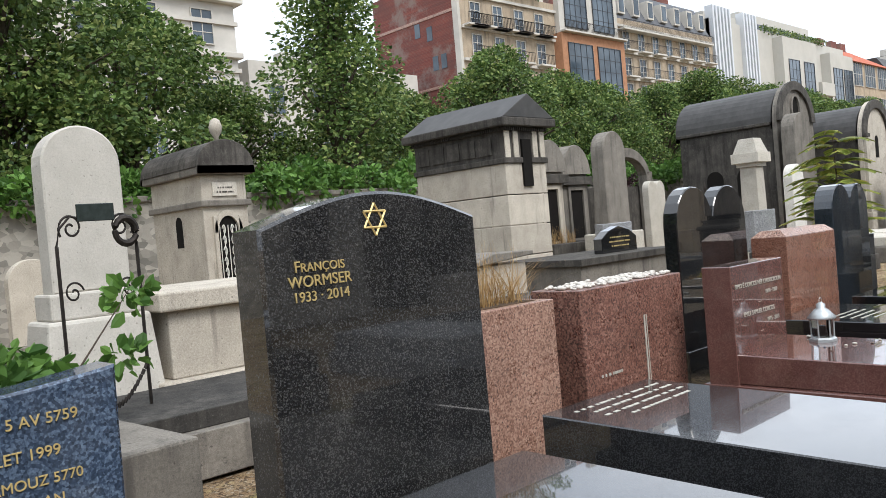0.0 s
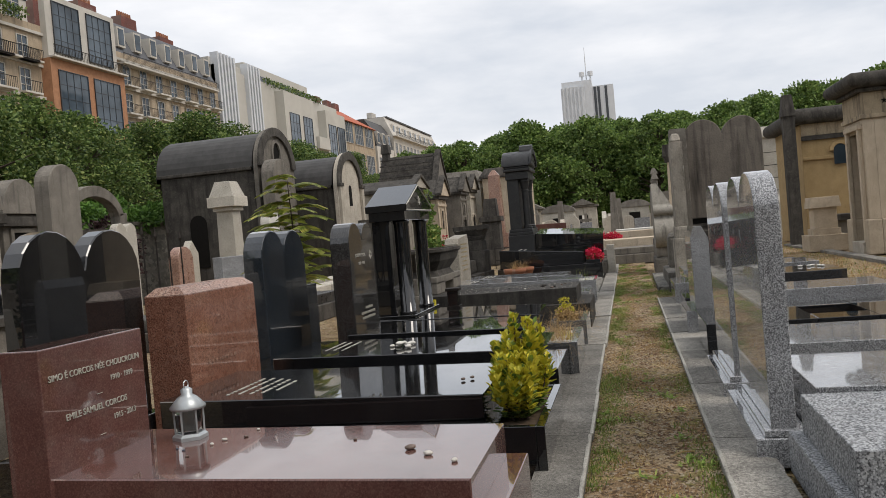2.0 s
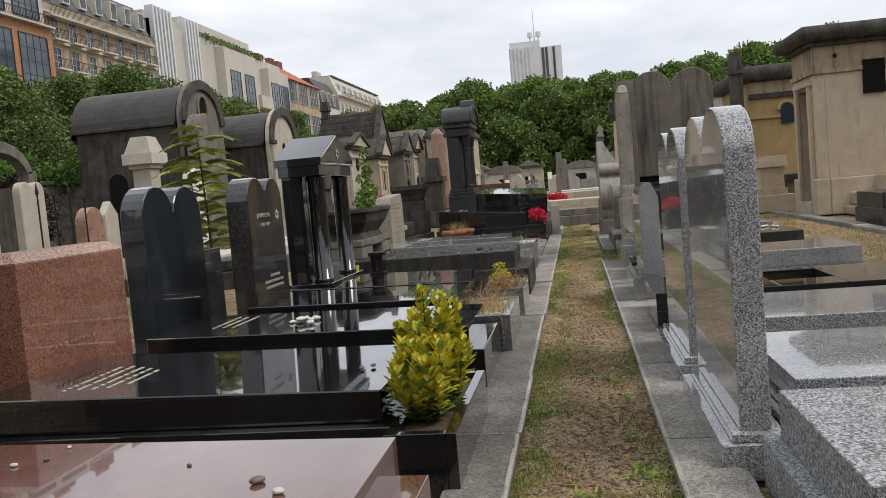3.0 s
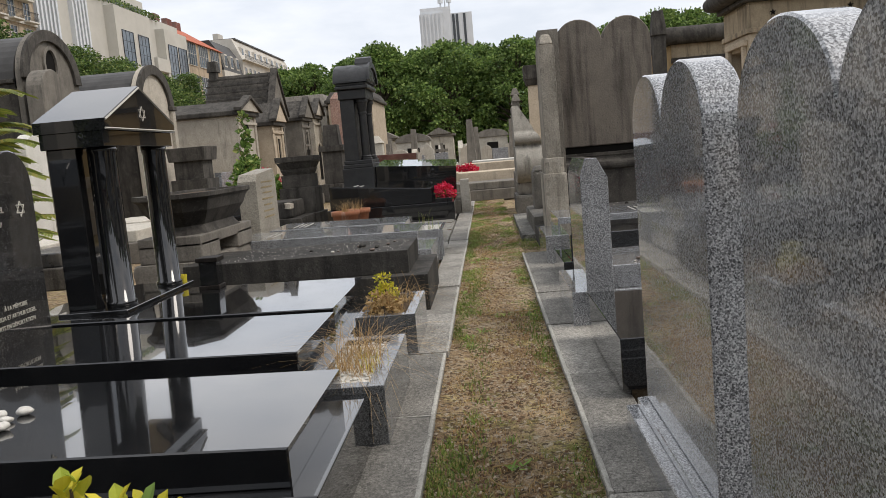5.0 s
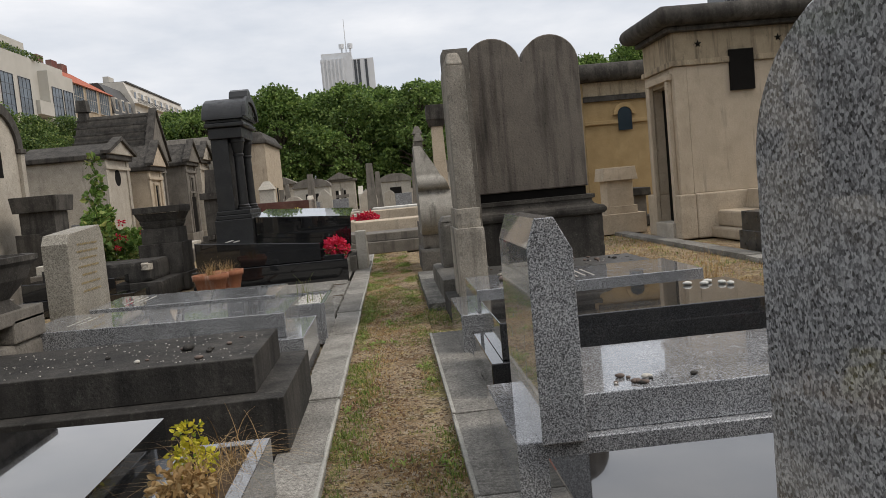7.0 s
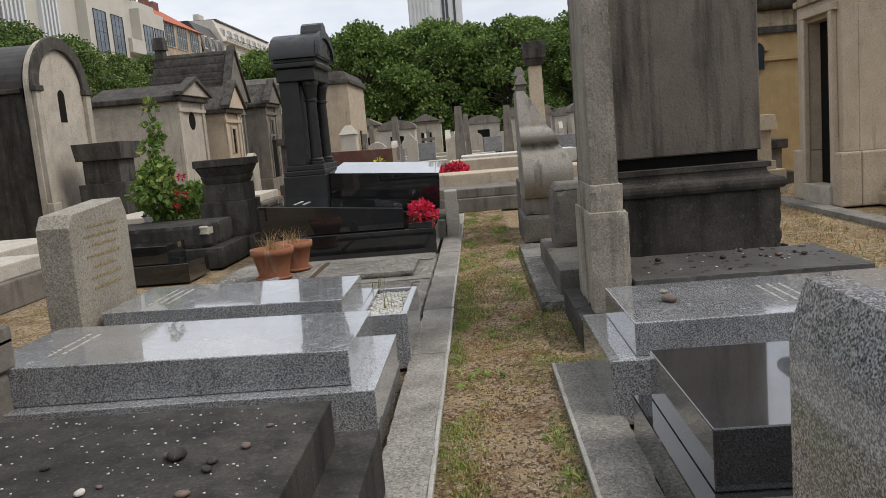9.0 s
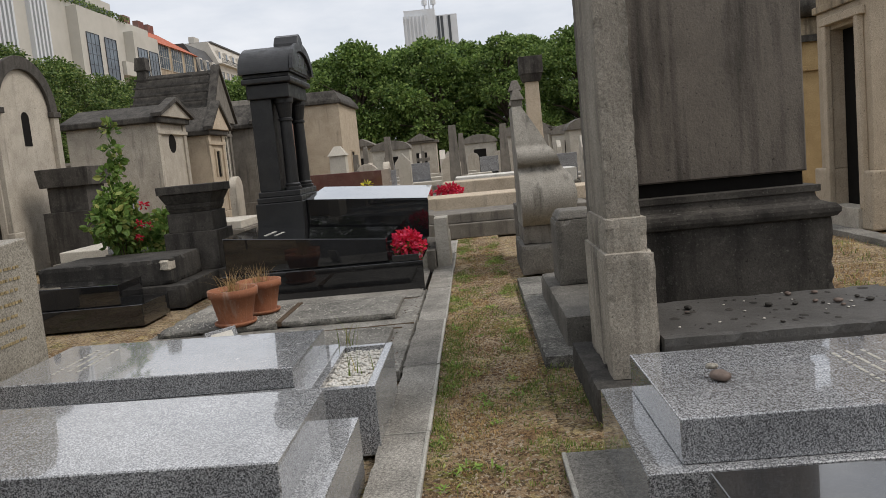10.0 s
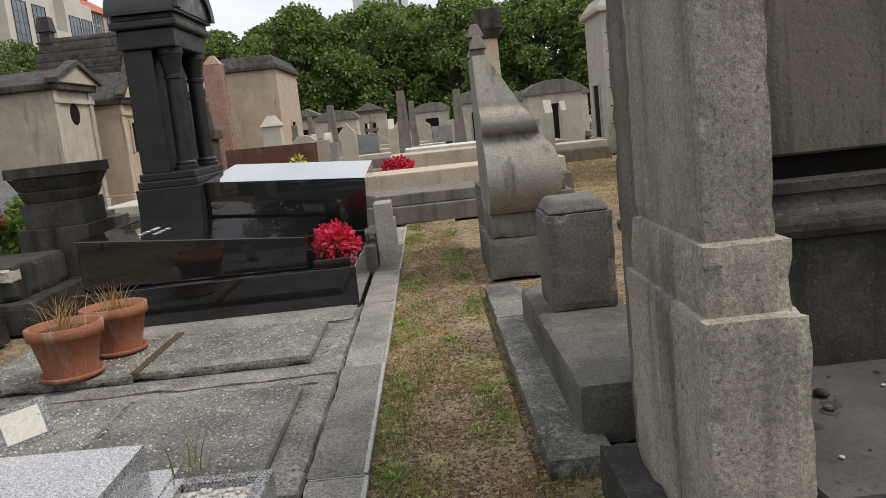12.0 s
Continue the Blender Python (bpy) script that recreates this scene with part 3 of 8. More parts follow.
spots = [(x, y, 0.0) for x, y in ((rng.uniform(16.0, 22), rng.uniform(-0.95, 0.38)) for _ in range(1500)) if (y > -0.45 or x < 18.2) and noise.noise((x * 1.7, y * 3, 1.2)) > 0.0]
tufts("weeds", spots, 9, 0.035, GRASS, 9, "low green weeds by the stone pier", spread=0.04, width=0.003)
rng2 = random.Random(77)
vs, fs = [], []
for i in range(90):
    x, y = rng2.uniform(15, 26) if i % 3 else rng2.uniform(4, 15), rng2.choice((rng2.uniform(-0.3, -0.1), rng2.uniform(0.2, 0.36), rng2.uniform(-0.1, 0.2)))
    for k in range(18):
        aa = k * 2.4
        add_leaf(vs, fs, Vector((x + rng2.gauss(0, 0.03), y + rng2.gauss(0, 0.03), 0.01)), Vector((math.cos(aa), math.sin(aa), rng2.uniform(0.15, 0.7))).normalized(), Vector((0, 0, 1)), rng2.uniform(0.025, 0.065), 0.013)
tagged(raw_mesh("path_weeds", vs, fs, LEAF_WEED), "fresh green weeds in rosettes on the path", "weeds", kind="stuff")
for i in range(14):
    x, y, t = rng2.uniform(6, 22), rng2.uniform(-0.25, 0.3), rng2.uniform(0, 6.28)
    pts = [(x + 0.06 * k * math.cos(t + 0.25 * k), y + 0.06 * k * math.sin(t + 0.25 * k), 0.02 + 0.004 * (k % 2)) for k in range(4)]
    solo("twig", tube(pts, [0.004, 0.0035, 0.003, 0.002], 5), STRAW, "thin dry twig lying on the path", "twig", group="twigs on the path")
grit_mesh("path_gravel", 14000, (1, 27.4, -0.34, 0.38, 0.008), 0.0058, GRIT, 8, "small pale gravel trodden into the path")
grit_mesh("path_chips", 10000, (1, 27.4, -0.34, 0.38, 0.008), 0.007, GRIT_DARK, 18, "small brown chips trodden into the path")


def kerb_row(name, xs, y0, y1, z, label, seed, rim=0, mat=KERB):
    """A row of kerb blocks; rim +1 or -1: a worn pale lip on the edge towards +y or -y, with mortar in the joints."""
    r = random.Random(seed)
    root = thing(name, label, "kerb", kind="structure")
    for a, b in zip(xs, xs[1:]):
        dz, dy = r.uniform(-0.008, 0.008), r.uniform(-0.008, 0.008)
        part("kerb_stone", worn_box(a + 0.004, b - 0.004, y0 + dy, y1 + dy * 0.5, -0.05, z + dz, 0.007, 0.05, a), mat, root)
        if rim:
            e = y1 + dy * 0.5 - 0.008 if rim > 0 else y0 + dy + 0.008
            part("kerb_lip", worn_box(a + 0.006, b - 0.006, e - 0.012, e + 0.012, z + dz - 0.02, z + dz + 0.005, 0.004, 0.04, a + 3), RIM, root)
        part("joint", box(b - 0.004, b + 0.004, min(y0, y1) + 0.012, max(y0, y1) - 0.012, -0.05, z - 0.006, 0), RIM, root)
    return root


kerb_row("kerb_left", [0.2, 1.6, 2.9, 4.1, 5.35, 6.6, 7.85, 9.1, 10.35, 11.6, 12.9, 14.2, 15.5, 16.8, 18.3, 20.0, 21.9, 23.4, 25.1, 27.0], 0.38, 0.66, 0.06, "pale stone kerb blocks along the path", 1, -1)
kerb_row("kerb_right", [2.5, 3.9, 5.2, 6.4, 7.7, 9.3, 10.9, 12.2, 13.5, 14.9, 16.3], -0.62, -0.33, 0.06, "pale stone kerb blocks along the path's other edge", 2, 1)
kerb_row("kerb_right_far", [18.2, 19.5, 20.8, 22.0], -0.72, -0.42, 0.07, "dark worn kerb slabs beside the path", 3, 0, SLABWORN)


# ---- tombs beside the path ----
def round_top(x0, x1, z0, z1, n=14):
    r = (x1 - x0) / 2
    return [(x0, z0), (x1, z0)] + arc((x0 + x1) / 2, z1 - r, r, 0, 180, n)


def double_top(x0, x1, z0, z1, n=10, k=1.0):
    """Two round heads side by side, like a pair of tablets; k below 1 flattens them."""
    m, q = (x0 + x1) / 2, (x1 - x0) / 4
    c = z1 - q * k
    return [(x0, z0), (x1, z0)] + arc(m + q, c, q, 0, 172, n, q * k) + arc(m - q, c, q, 8, 180, n, q * k)


FALL = 0.016  # the polished slabs fall a little towards the path
POLISHED = (BLACK, ROSE, DARKSLAB, LIGHTG)


def slab_tomb(name, label, x0, x1, y0, y1, z, slab_mat, base_mat, base=0.10, over=0.07, base_z=0.27, group="tombs beside the path", ground=0.0):
    """A low tomb: a stepped base and a thick polished slab on it."""
    root = thing(name, label, "tomb", ((x0 + x1) / 2, y0, ground), group=group)
    w = (x1 - x0) / 2
    l = y1 - y0
    part("base", box(-w - over, w + over, -base, l + 0.02, 0, base_z, 0.006), base_mat, root)
    if slab_mat in POLISHED:
        part("slab", prism([(0, base_z + 0.001), (l, base_z + 0.001), (l, z - 0.008 + FALL * l), (0, z - 0.008)], -w, w, "x", 0.006), slab_mat, root, "polished slab")
    else:
        part("slab", box(-w, w, 0, l, base_z + 0.001, z, 0.006), slab_mat, root)
    return root


def star_part(parent, at, size, bar, material, label=""):
    bm = bmesh.new()
    for turn in (0, 180):
        o = [(size * math.sin(radians(a + turn)), size * math.cos(radians(a + turn))) for a in (0, 120, 240)]
        for i in range(3):
            p, q = o[i], o[(i + 1) % 3]
            add_tube(bm, [(p[0], 0, p[1]), (q[0], 0, q[1])], bar, 4)
    ob = part("star", bm, material, parent, label)
    ob.matrix_basis = pose(*at)
    return ob


def pebble(x, y, z, r, material, turn=0, label="small rounded stone placed on a tomb"):
    bm = bmesh.new()
    bmesh.ops.create_icosphere(bm, subdivisions=2, radius=1)
    for v in bm.verts:
        v.co *= 1 + 0.16 * noise.noise(v.co * 1.7 + Vector((x * 9, y * 9, 0)))
    bmesh.ops.transform(bm, matrix=Matrix.Diagonal((r, r * 0.72, r * 0.45, 1)), verts=bm.verts)
    return solo("stone", bm, material, label, "stone", (x, y, z + r * 0.4), turn, group="stones placed on tombs", smooth=True)


# charcoal stele with an arched head and a six-pointed star
W = thing("headstone", "charcoal granite headstone with arched top and gilded star", "headstone", (2.785, 2.44, 0))
pts = [(-0.515, 0.2), (0.515, 0.2), (0.515, 1.49)] + [(0.515 - 1.03 * i / 18, 1.49 + 0.115 * math.sin(math.pi * i / 18)) for i in range(1, 18)] + [(-0.515, 1.49)]
part("stele", prism(pts, 0.0, 0.18, "y", 0.012), CHARCOAL, W)
letters("F", 0.056, (-0.378, -0.003, 1.335), W)
letters("RANÇOIS", 0.044, (-0.366, -0.003, 1.335), W, align="LEFT")
letters("WORMSER", 0.056, (-0.285, -0.003, 1.283), W)
letters("1933 · 2014", 0.050, (-0.285, -0.003, 1.232), W)
star_part(W, (-0.02, -0.003, 1.50), 0.06, 0.0045, GOLD, "gilded six-pointed star")
part("plinth", box(-0.57, 0.57, -0.05, 0.24, 0, 0.201, 0.006), CHARCOAL, W)
Wg = slab_tomb("tomb", "dark grey polished slab before the arched headstone", 2.2, 3.42, 0.75, 2.38, 0.46, DARKSLAB, DARKSLAB, base_z=0.28)

# blue stele with a hollowed top
B0 = thing("headstone", "dark blue pearl granite headstone with curved top and gilt writing", "headstone", (1.36, 2.32, 0))
pts = [(-0.5, 0.02), (0.345, 0.02), (0.36, 1.15)] + [(0.36 - 0.86 * i / 12, 1.15 - 0.035 * math.sin(math.pi * i / 12)) for i in range(1, 12)] + [(-0.5, 1.2)]
part("stele", prism(pts, 0, 0.14, "y", 0.008), BLUEPEARL, B0)
letters("5 AV 5759", 0.041, (0.25, -0.003, 1.03), B0, align="RIGHT")
letters("LET 1999", 0.041, (0.2, -0.003, 0.945), B0, align="RIGHT")
letters("TAMOUZ 5770", 0.038, (0.25, -0.003, 0.875), B0, align="RIGHT")
letters("RAN", 0.038, (0.2, -0.003, 0.82), B0, align="RIGHT")

# pink granite planter block with dry grass
P1 = thing("planter_block", "speckled pink granite block planted with dry grass", "planter", (4.03, 3.06, 0))
part("body", box(-0.51, 0.51, 0, 0.4, 0, 0.99, 0.006), PINKG, P1)
part("soil", box(-0.44, 0.44, 0.07, 0.34, 0.9, 0.994, 0.0), SOIL, P1)
# red block strewn with pebbles
P2 = thing("headstone_block", "dark red granite block strewn with white pebbles", "headstone", (5.33, 3.03, 0))
part("body", box(-0.58, 0.58, 0, 0.38, 0, 1.01, 0.006), REDG_DARK, P2)
for dx in (0.0, 0.028):
    part("groove", box(0.08 + dx, 0.095 + dx * 0.7, -0.003, 0.004, 0.25, 0.78, 0), PALE_LETTER, P2)
bars([(0.22, 0.0)], P2, (-0.32, -0.003, 0.46), h=0.022)
scatter_pebbles("pebbles", 210, (4.8, 5.86, 3.07, 3.37, 1.01), None, PEBBLE, 0.022, 12, "white pebbles heaped on the red granite block")
S0 = slab_tomb("tomb", "black-sided slate-grey polished slab with pale writing", 3.83, 4.76, 0.75, 2.62, 0.49, DARKSLAB, BLACK, base_z=0.26)
bars([(0.75, 0), (0.65, 0.08), (0.7, 0.16), (0.5, 0.24)], S0, (0.03, 1.75, 0.5104), facing="up", tilt=0.917, h=0.032)

# black double-headed stele behind
B1 = thing("headstone", "black granite headstone with two round heads", "headstone", (7.36, 3.52, 0))
part("stele", prism(double_top(-0.6, 0.6, 0.3, 1.63), 0, 0.13, "y", 0.008), BLACK, B1)
part("plinth", box(-0.68, 0.68, -0.06, 0.2, 0, 0.301, 0.006), BLACK, B1)

# rose slab with engraved stele
C1 = slab_tomb("tomb", "polished rose-brown granite tomb with engraved upright stone", 5.75, 6.62, 0.72, 2.78, 0.46, ROSE, ROSE, base_z=0.29, over=0.05)
part("stele", box(-0.46, 0.30, 1.85, 2.05, 0.02, 1.05, 0.006), ROSE, C1)
letters("SIMO É CORCOS NÉE CHOUCROUN", 0.041, (-0.08, 1.847, 0.9), C1, PALE_LETTER)
letters("1910 · 1999", 0.038, (0.1, 1.847, 0.83), C1, PALE_LETTER)
letters("—", 0.038, (-0.08, 1.847, 0.775), C1, PALE_LETTER)
letters("EMILE SAMUEL CORCOS", 0.042, (-0.1, 1.847, 0.71), C1, PALE_LETTER)
letters("1915 · 2013", 0.038, (0.1, 1.847, 0.64), C1, PALE_LETTER)
letters("—", 0.038, (-0.08, 1.847, 0.58), C1, PALE_LETTER)

# tin lantern on the rose slab
L = thing("lantern", "grey-painted tin lantern with glass panes", "lantern", (6.42, 2.3, 0.477))
part("foot", lathe([(0.088, 0), (0.088, 0.018), (0.074, 0.03)], 6), TIN, L)
part("pane", lathe([(0.06, 0.03), (0.064, 0.15)], 6), LAMPGLASS, L, "clear glass")
cage = bmesh.new()
for i in range(6):
    t = math.pi * i / 3
    add_tube(cage, [(0.07 * math.cos(t), 0.07 * math.sin(t), 0.028), (0.072 * math.cos(t), 0.072 * math.sin(t), 0.155)], 0.006, 4)
part("cage", cage, TIN, L)
part("roof", lathe([(0.088, 0.152), (0.09, 0.165), (0.05, 0.21), (0.028, 0.225), (0.03, 0.25), (0.012, 0.262), (0.004, 0.265)], 12), TIN, L, smooth=True)
part("ring", tube([(0.022 * math.cos(a * math.pi / 6), 0, 0.275 + 0.02 * math.sin(a * math.pi / 6)) for a in range(13)], 0.003, 4), TIN, L)
for x, y, r, m in ((6.11, 1.13, 0.03, PEBBLE_DARK), (6.02, 1.01, 0.026, PEBBLE), (6.28, 1.5, 0.012, PEBBLE_DARK), (5.92, 0.85, 0.022, PEBBLE), (6.3, 2.3, 0.018, PEBBLE), (6.36, 2.2, 0.014, PEBBLE_DARK), (6.22, 2.33, 0.016, PEBBLE), (6.44, 2.66, 0.02, PEBBLE), (6.36, 2.6, 0.02, PEBBLE), (6.47, 2.72, 0.024, PEBBLE), (6.3, 2.52, 0.012, PEBBLE_DARK), (6.15, 2.5, 0.01, BLUEPEARL), (6.12, 2.44, 0.01, BLUEPEARL), (6.02, 2.35, 0.012, PEBBLE_DARK), (6.5, 2.2, 0.014, PEBBLE)):
    pebble(x + 0.06, 0.72 + (y - 0.72) * 0.86, 0.452 + FALL * (y - 0.72) * 0.86, r * 0.9, m, x * 700 % 360)

# red block at the head of a black slab
A1 = slab_tomb("tomb", "black granite tomb with pale engraved lines", 7.33, 8.4, 0.95, 3.05, 0.46, BLACK, BLACK, base_z=0.3)
bars([(0.55, 0), (0.5, 0.07), (0.5, 0.15), (0.45, 0.22), (0.3, 0.29)], A1, (-0.1, 1.7, 0.4804), facing="up", tilt=0.917, h=0.03)
A2 = thing("headstone_block", "speckled red granite block with chamfered pink top", "headstone", (8.4, 3.12, 0))
part("body", box(-0.54, 0.54, 0, 0.32, 0.0, 1.13, 0.004), REDG, A2)
part("cap", box(-0.54, 0.54, 0.0, 0.32, 1.131, 1.19, 0.002, (0.05, 0.07)), PINKG, A2, "chamfered pale pink top")
bars([(0.4, 0.0)], A2, (-0.1, -0.003, 0.6), PINKG, h=0.03)


def planter_box(label, x0, x1, y0, y1, z, material, fill=SOIL, t=0.05):
    root = thing("planter", label, "planter", ((x0 + x1) / 2, y0, 0), group="planters at the tombs' feet")
    w, l = (x1 - x0) / 2, y1 - y0
    bm = bmesh.new()
    add_box(bm, -w, w, 0, t, 0.0, z, 0.003)
    add_box(bm, -w, w, l - t, l, 0.0, z, 0.003)
    add_box(bm, -w, -w + t, t + 0.001, l - t - 0.001, 0.0, z, 0.003)
    add_box(bm, w - t, w, t + 0.001, l - t - 0.001, 0.0, z, 0.003)
    part("trough", bm, material, root)
    part("filling", box(-w + t, w - t, t, l - t, 0.0, z - 0.035, 0), fill, root)
    return root


planter_box("black granite trough holding a golden shrub", 7.1, 8.25, 0.58, 0.9, 0.31, BLACK)
Bt = slab_tomb("tomb", "black granite tomb strewn with white stones", 8.92, 9.88, 0.75, 3.0, 0.46, BLACK, BLACK, base_z=0.31)
bars([(0.5, 0), (0.46, 0.07), (0.5, 0.15)], Bt, (0.1, 1.9, 0.4836), facing="up", tilt=0.917, h=0.03)
rng = random.Random(4)
for i in range(11):
    pebble(9.32 + rng.gauss(0, 0.07), 2.0 + rng.gauss(0, 0.07), 0.4735 + (0.02 if i > 7 else 0), rng.uniform(0.022, 0.04), MARBLE, i * 50)
pebble(7.75, 1.15, 0.46, 0.02, PEBBLE_DARK)
pebble(7.8, 1.1, 0.46, 0.02, PEBBLE_DARK)
B2 = thing("headstone", "blue-black granite headstone with two round heads", "headstone", (10.42, 3.48, 0))
part("stele", prism(double_top(-0.52, 0.52, 0.2, 1.58), 0, 0.2, "y", 0.008), BLUEBLACK, B2)
part("plinth", box(-0.6, 0.6, -0.08, 0.26, 0.0, 0.201, 0.004), BLUEBLACK, B2)
planter_box("dark granite box with reddish shrub between headstones", 11.05, 11.75, 3.7, 4.1, 0.95, BLUEBLACK)

Ct = slab_tomb("tomb", "black granite tomb with dark double-headed engraved stone", 10.22, 11.2, 1.02, 2.8, 0.47, BLACK, BLACK, base_z=0.3)
part("stele", prism(double_top(-0.40, 0.40, 0.02, 1.59), 1.72, 1.92, "y", 0.008), CHARCOAL, Ct, "dark double-headed stone")
letters("JOSEPH EZGEL", 0.048, (-0.08, 1.717, 1.24), Ct, PALE_LETTER)
letters("1923 · 1947", 0.042, (-0.06, 1.717, 1.16), Ct, PALE_LETTER)
letters("À LA MÉMOIRE", 0.034, (0.06, 1.717, 0.70), Ct, PALE_LETTER)
letters("DE FRIDA ET ARTHUR EZGEL", 0.034, (0.03, 1.717, 0.65), Ct, PALE_LETTER)
letters("MORTS EN DÉPORTATION", 0.034, (0.03, 1.717, 0.60), Ct, PALE_LETTER)
star_part(Ct, (0.24, 1.717, 1.25), 0.045, 0.004, PALE_LETTER)

# small black temple on its slab
Dt = slab_tomb("tomb", "black granite tomb with a small columned temple", 11.32, 12.55, 1.05, 3.2, 0.47, BLACK, BLACK, base_z=0.3)
Te = thing("temple", "small black granite temple with columns and gabled roof", "monument", (12.18, 2.62, 0.484))
Te.matrix_basis = Te.matrix_basis @ Matrix.Diagonal((1.06, 1.0, 0.95, 1))
part("plinth", box(-0.6, 0.55, -0.16, 0.32, 0, 0.03, 0.004), BLACK, Te)
for dx in (-0.38, 0.42):
    part("column", lathe([(0.1, 0.03), (0.1, 0.06), (0.088, 0.07), (0.085, 1.12), (0.095, 1.14), (0.095, 1.17)], 16, (dx, -0.02, 0)), BLACK, Te, smooth=True)
part("wall_panel", box(-0.5, -0.36, 0.1, 0.3, 0.03, 1.17, 0.004), BLACK, Te)
part("wall_panel", box(-0.34, 0.12, 0.22, 0.3, 0.03, 1.17, 0.004), BLACK, Te)
part("lintel", box(-0.55, 0.55, -0.12, 0.31, 1.17, 1.28, 0.004), BLACK, Te)
part("roof", prism([(-0.56, 1.28), (0.56, 1.28), (0.56, 1.36), (0.0, 1.62), (-0.56, 1.36)], -0.15, 0.34, "y", 0.004), BLACK, Te)
rim = bmesh.new()
for p, q in (((-0.56, 1.29), (0.56, 1.29)), ((0.55, 1.35), (0, 1.605)), ((-0.55, 1.35), (0, 1.605))):
    add_tube(rim, [(p[0], -0.152, p[1]), (q[0], -0.152, q[1])], 0.008, 4)
part("gable_rim", rim, PALE_LETTER, Te)
star_part(Te, (0, -0.155, 1.41), 0.055, 0.004, PALE_LETTER)
bow = bmesh.new()
add_tube(bow, [(-0.36 + 0.07, 0.215, 0.1), (-0.36 + 0.07, 0.215, 0.75)] + [(-0.22 + 0.07 * math.cos(radians(a)), 0.215, 0.75 + 0.09 * math.sin(radians(a))) for a in range(180, -1, -20)], 0.006, 4)
part("line_drawing", bow, PALE_LETTER, Te)
# glass-sided grave lamp and a small yellow cup
GL = thing("grave_lamp", "square black grave lamp with bronze edges", "lantern", (12.46, 2.2, 0.479))
part("foot", box(-0.08, 0.08, -0.08, 0.08, 0, 0.03, 0.004), IRON, GL)
part("body", box(-0.068, 0.068, -0.068, 0.068, 0.03, 0.21, 0.004), BLACK, GL)
part("lid", box(-0.085, 0.085, -0.085, 0.085, 0.21, 0.245, 0.006), IRON, GL)
solo("candle_cup", lathe([(0.03, 0), (0.034, 0.06), (0.028, 0.06), (0.026, 0.045)], 12), LEAF_YELLOW, "small yellow candle cup on the temple's plinth", "cup", (12.7, 2.52, 0.512))
planter_box("black granite trough with white pebbles and dry ornamental grass", 9.96, 11.0, 0.57, 0.98, 0.34, GREYG_DARK, fill=PEBBLE, t=0.08)
scatter_pebbles("pebbles", 260, (10.05, 10.95, 0.64, 0.9, 0.305), None, MARBLE, 0.013, 21, "white pebbles in the granite trough")
planter_box("dark granite trough with dry heather", 11.62, 12.5, 0.57, 0.97, 0.33, GREYG_DARK, t=0.07)

# mossy slab and stone basin
Et = slab_tomb("tomb", "mossy dark stone slab tomb with pebbles", 13.3, 14.3, 0.76, 2.75, 0.56, MOSSY, MOSSY, base_z=0.36, base=0.17, over=0.16)
rng = random.Random(14)
for i in range(9):
    pebble(rng.uniform(13.4, 14.2), rng.uniform(0.85, 1.7), 0.56, rng.uniform(0.012, 0.03), rng.choice((PEBBLE, PEBBLE_DARK, MOSSY)), i * 41)
pebble(13.75, 1.22, 0.56, 0.05, MOSSY)
scatter_pebbles("crumbs", 160, (13.35, 14.25, 0.8, 2.4, 0.56), None, PEBBLE, 0.006, 33, "crumbs and moss on the dark slab", "crumbs")
Ub = thing("basin", "weathered grey stone basin on a footed plinth", "planter", (14.45, 2.98, 0))
part("plinth", worn_box(-0.85, 0.85, -0.28, 0.36, 0, 0.56, 0.014, 0.05, 1), LIME_MID, Ub)
for dx in (-0.55, 0.55):
    part("foot", box(dx - 0.26, dx + 0.26, -0.3, 0.3, 0.56, 0.74, 0.015), LIME_MID, Ub)
part("foot_beam", box(-0.81, 0.81, -0.3, 0.3, 0.70, 0.8, 0.01), LIME_MID, Ub)


def basin_rings(prof, inner=None):
    bm = bmesh.new()
    rings = []
    for a, b, z in prof:
        ring = []
        for i in range(8):
            sx = (1, 1, 0.72, -0.72, -1, -1, -0.72, 0.72)[i]
            sy = (-0.5, 0.5, 1, 1, 0.5, -0.5, -1, -1)[i]
            ring.append(bm.verts.new((a * sx, b * sy, z)))
        rings.append(ring)
    for p, q in zip(rings, rings[1:]):
        for i in range(8):
            bm.faces.new((p[i], p[(i + 1) % 8], q[(i + 1) % 8], q[i]))
    bm.faces.new(rings[0][::-1])
    bm.faces.new(rings[-1])
    bmesh.ops.recalc_face_normals(bm, faces=bm.faces)
    return bm


part("bowl", basin_rings([(0.72, 0.27, 0.8), (0.66, 0.24, 0.84), (0.62, 0.22, 0.88), (0.8, 0.31, 1.02), (0.86, 0.34, 1.12), (0.92, 0.37, 1.15), (0.92, 0.37, 1.19), (0.84, 0.31, 1.19), (0.82, 0.3, 1.14)]), LIME_DARK, Ub, "soot-stained bowl")
part("soil", basin_rings([(0.8, 0.29, 1.14), (0.8, 0.29, 1.165)]), SOIL, Ub)

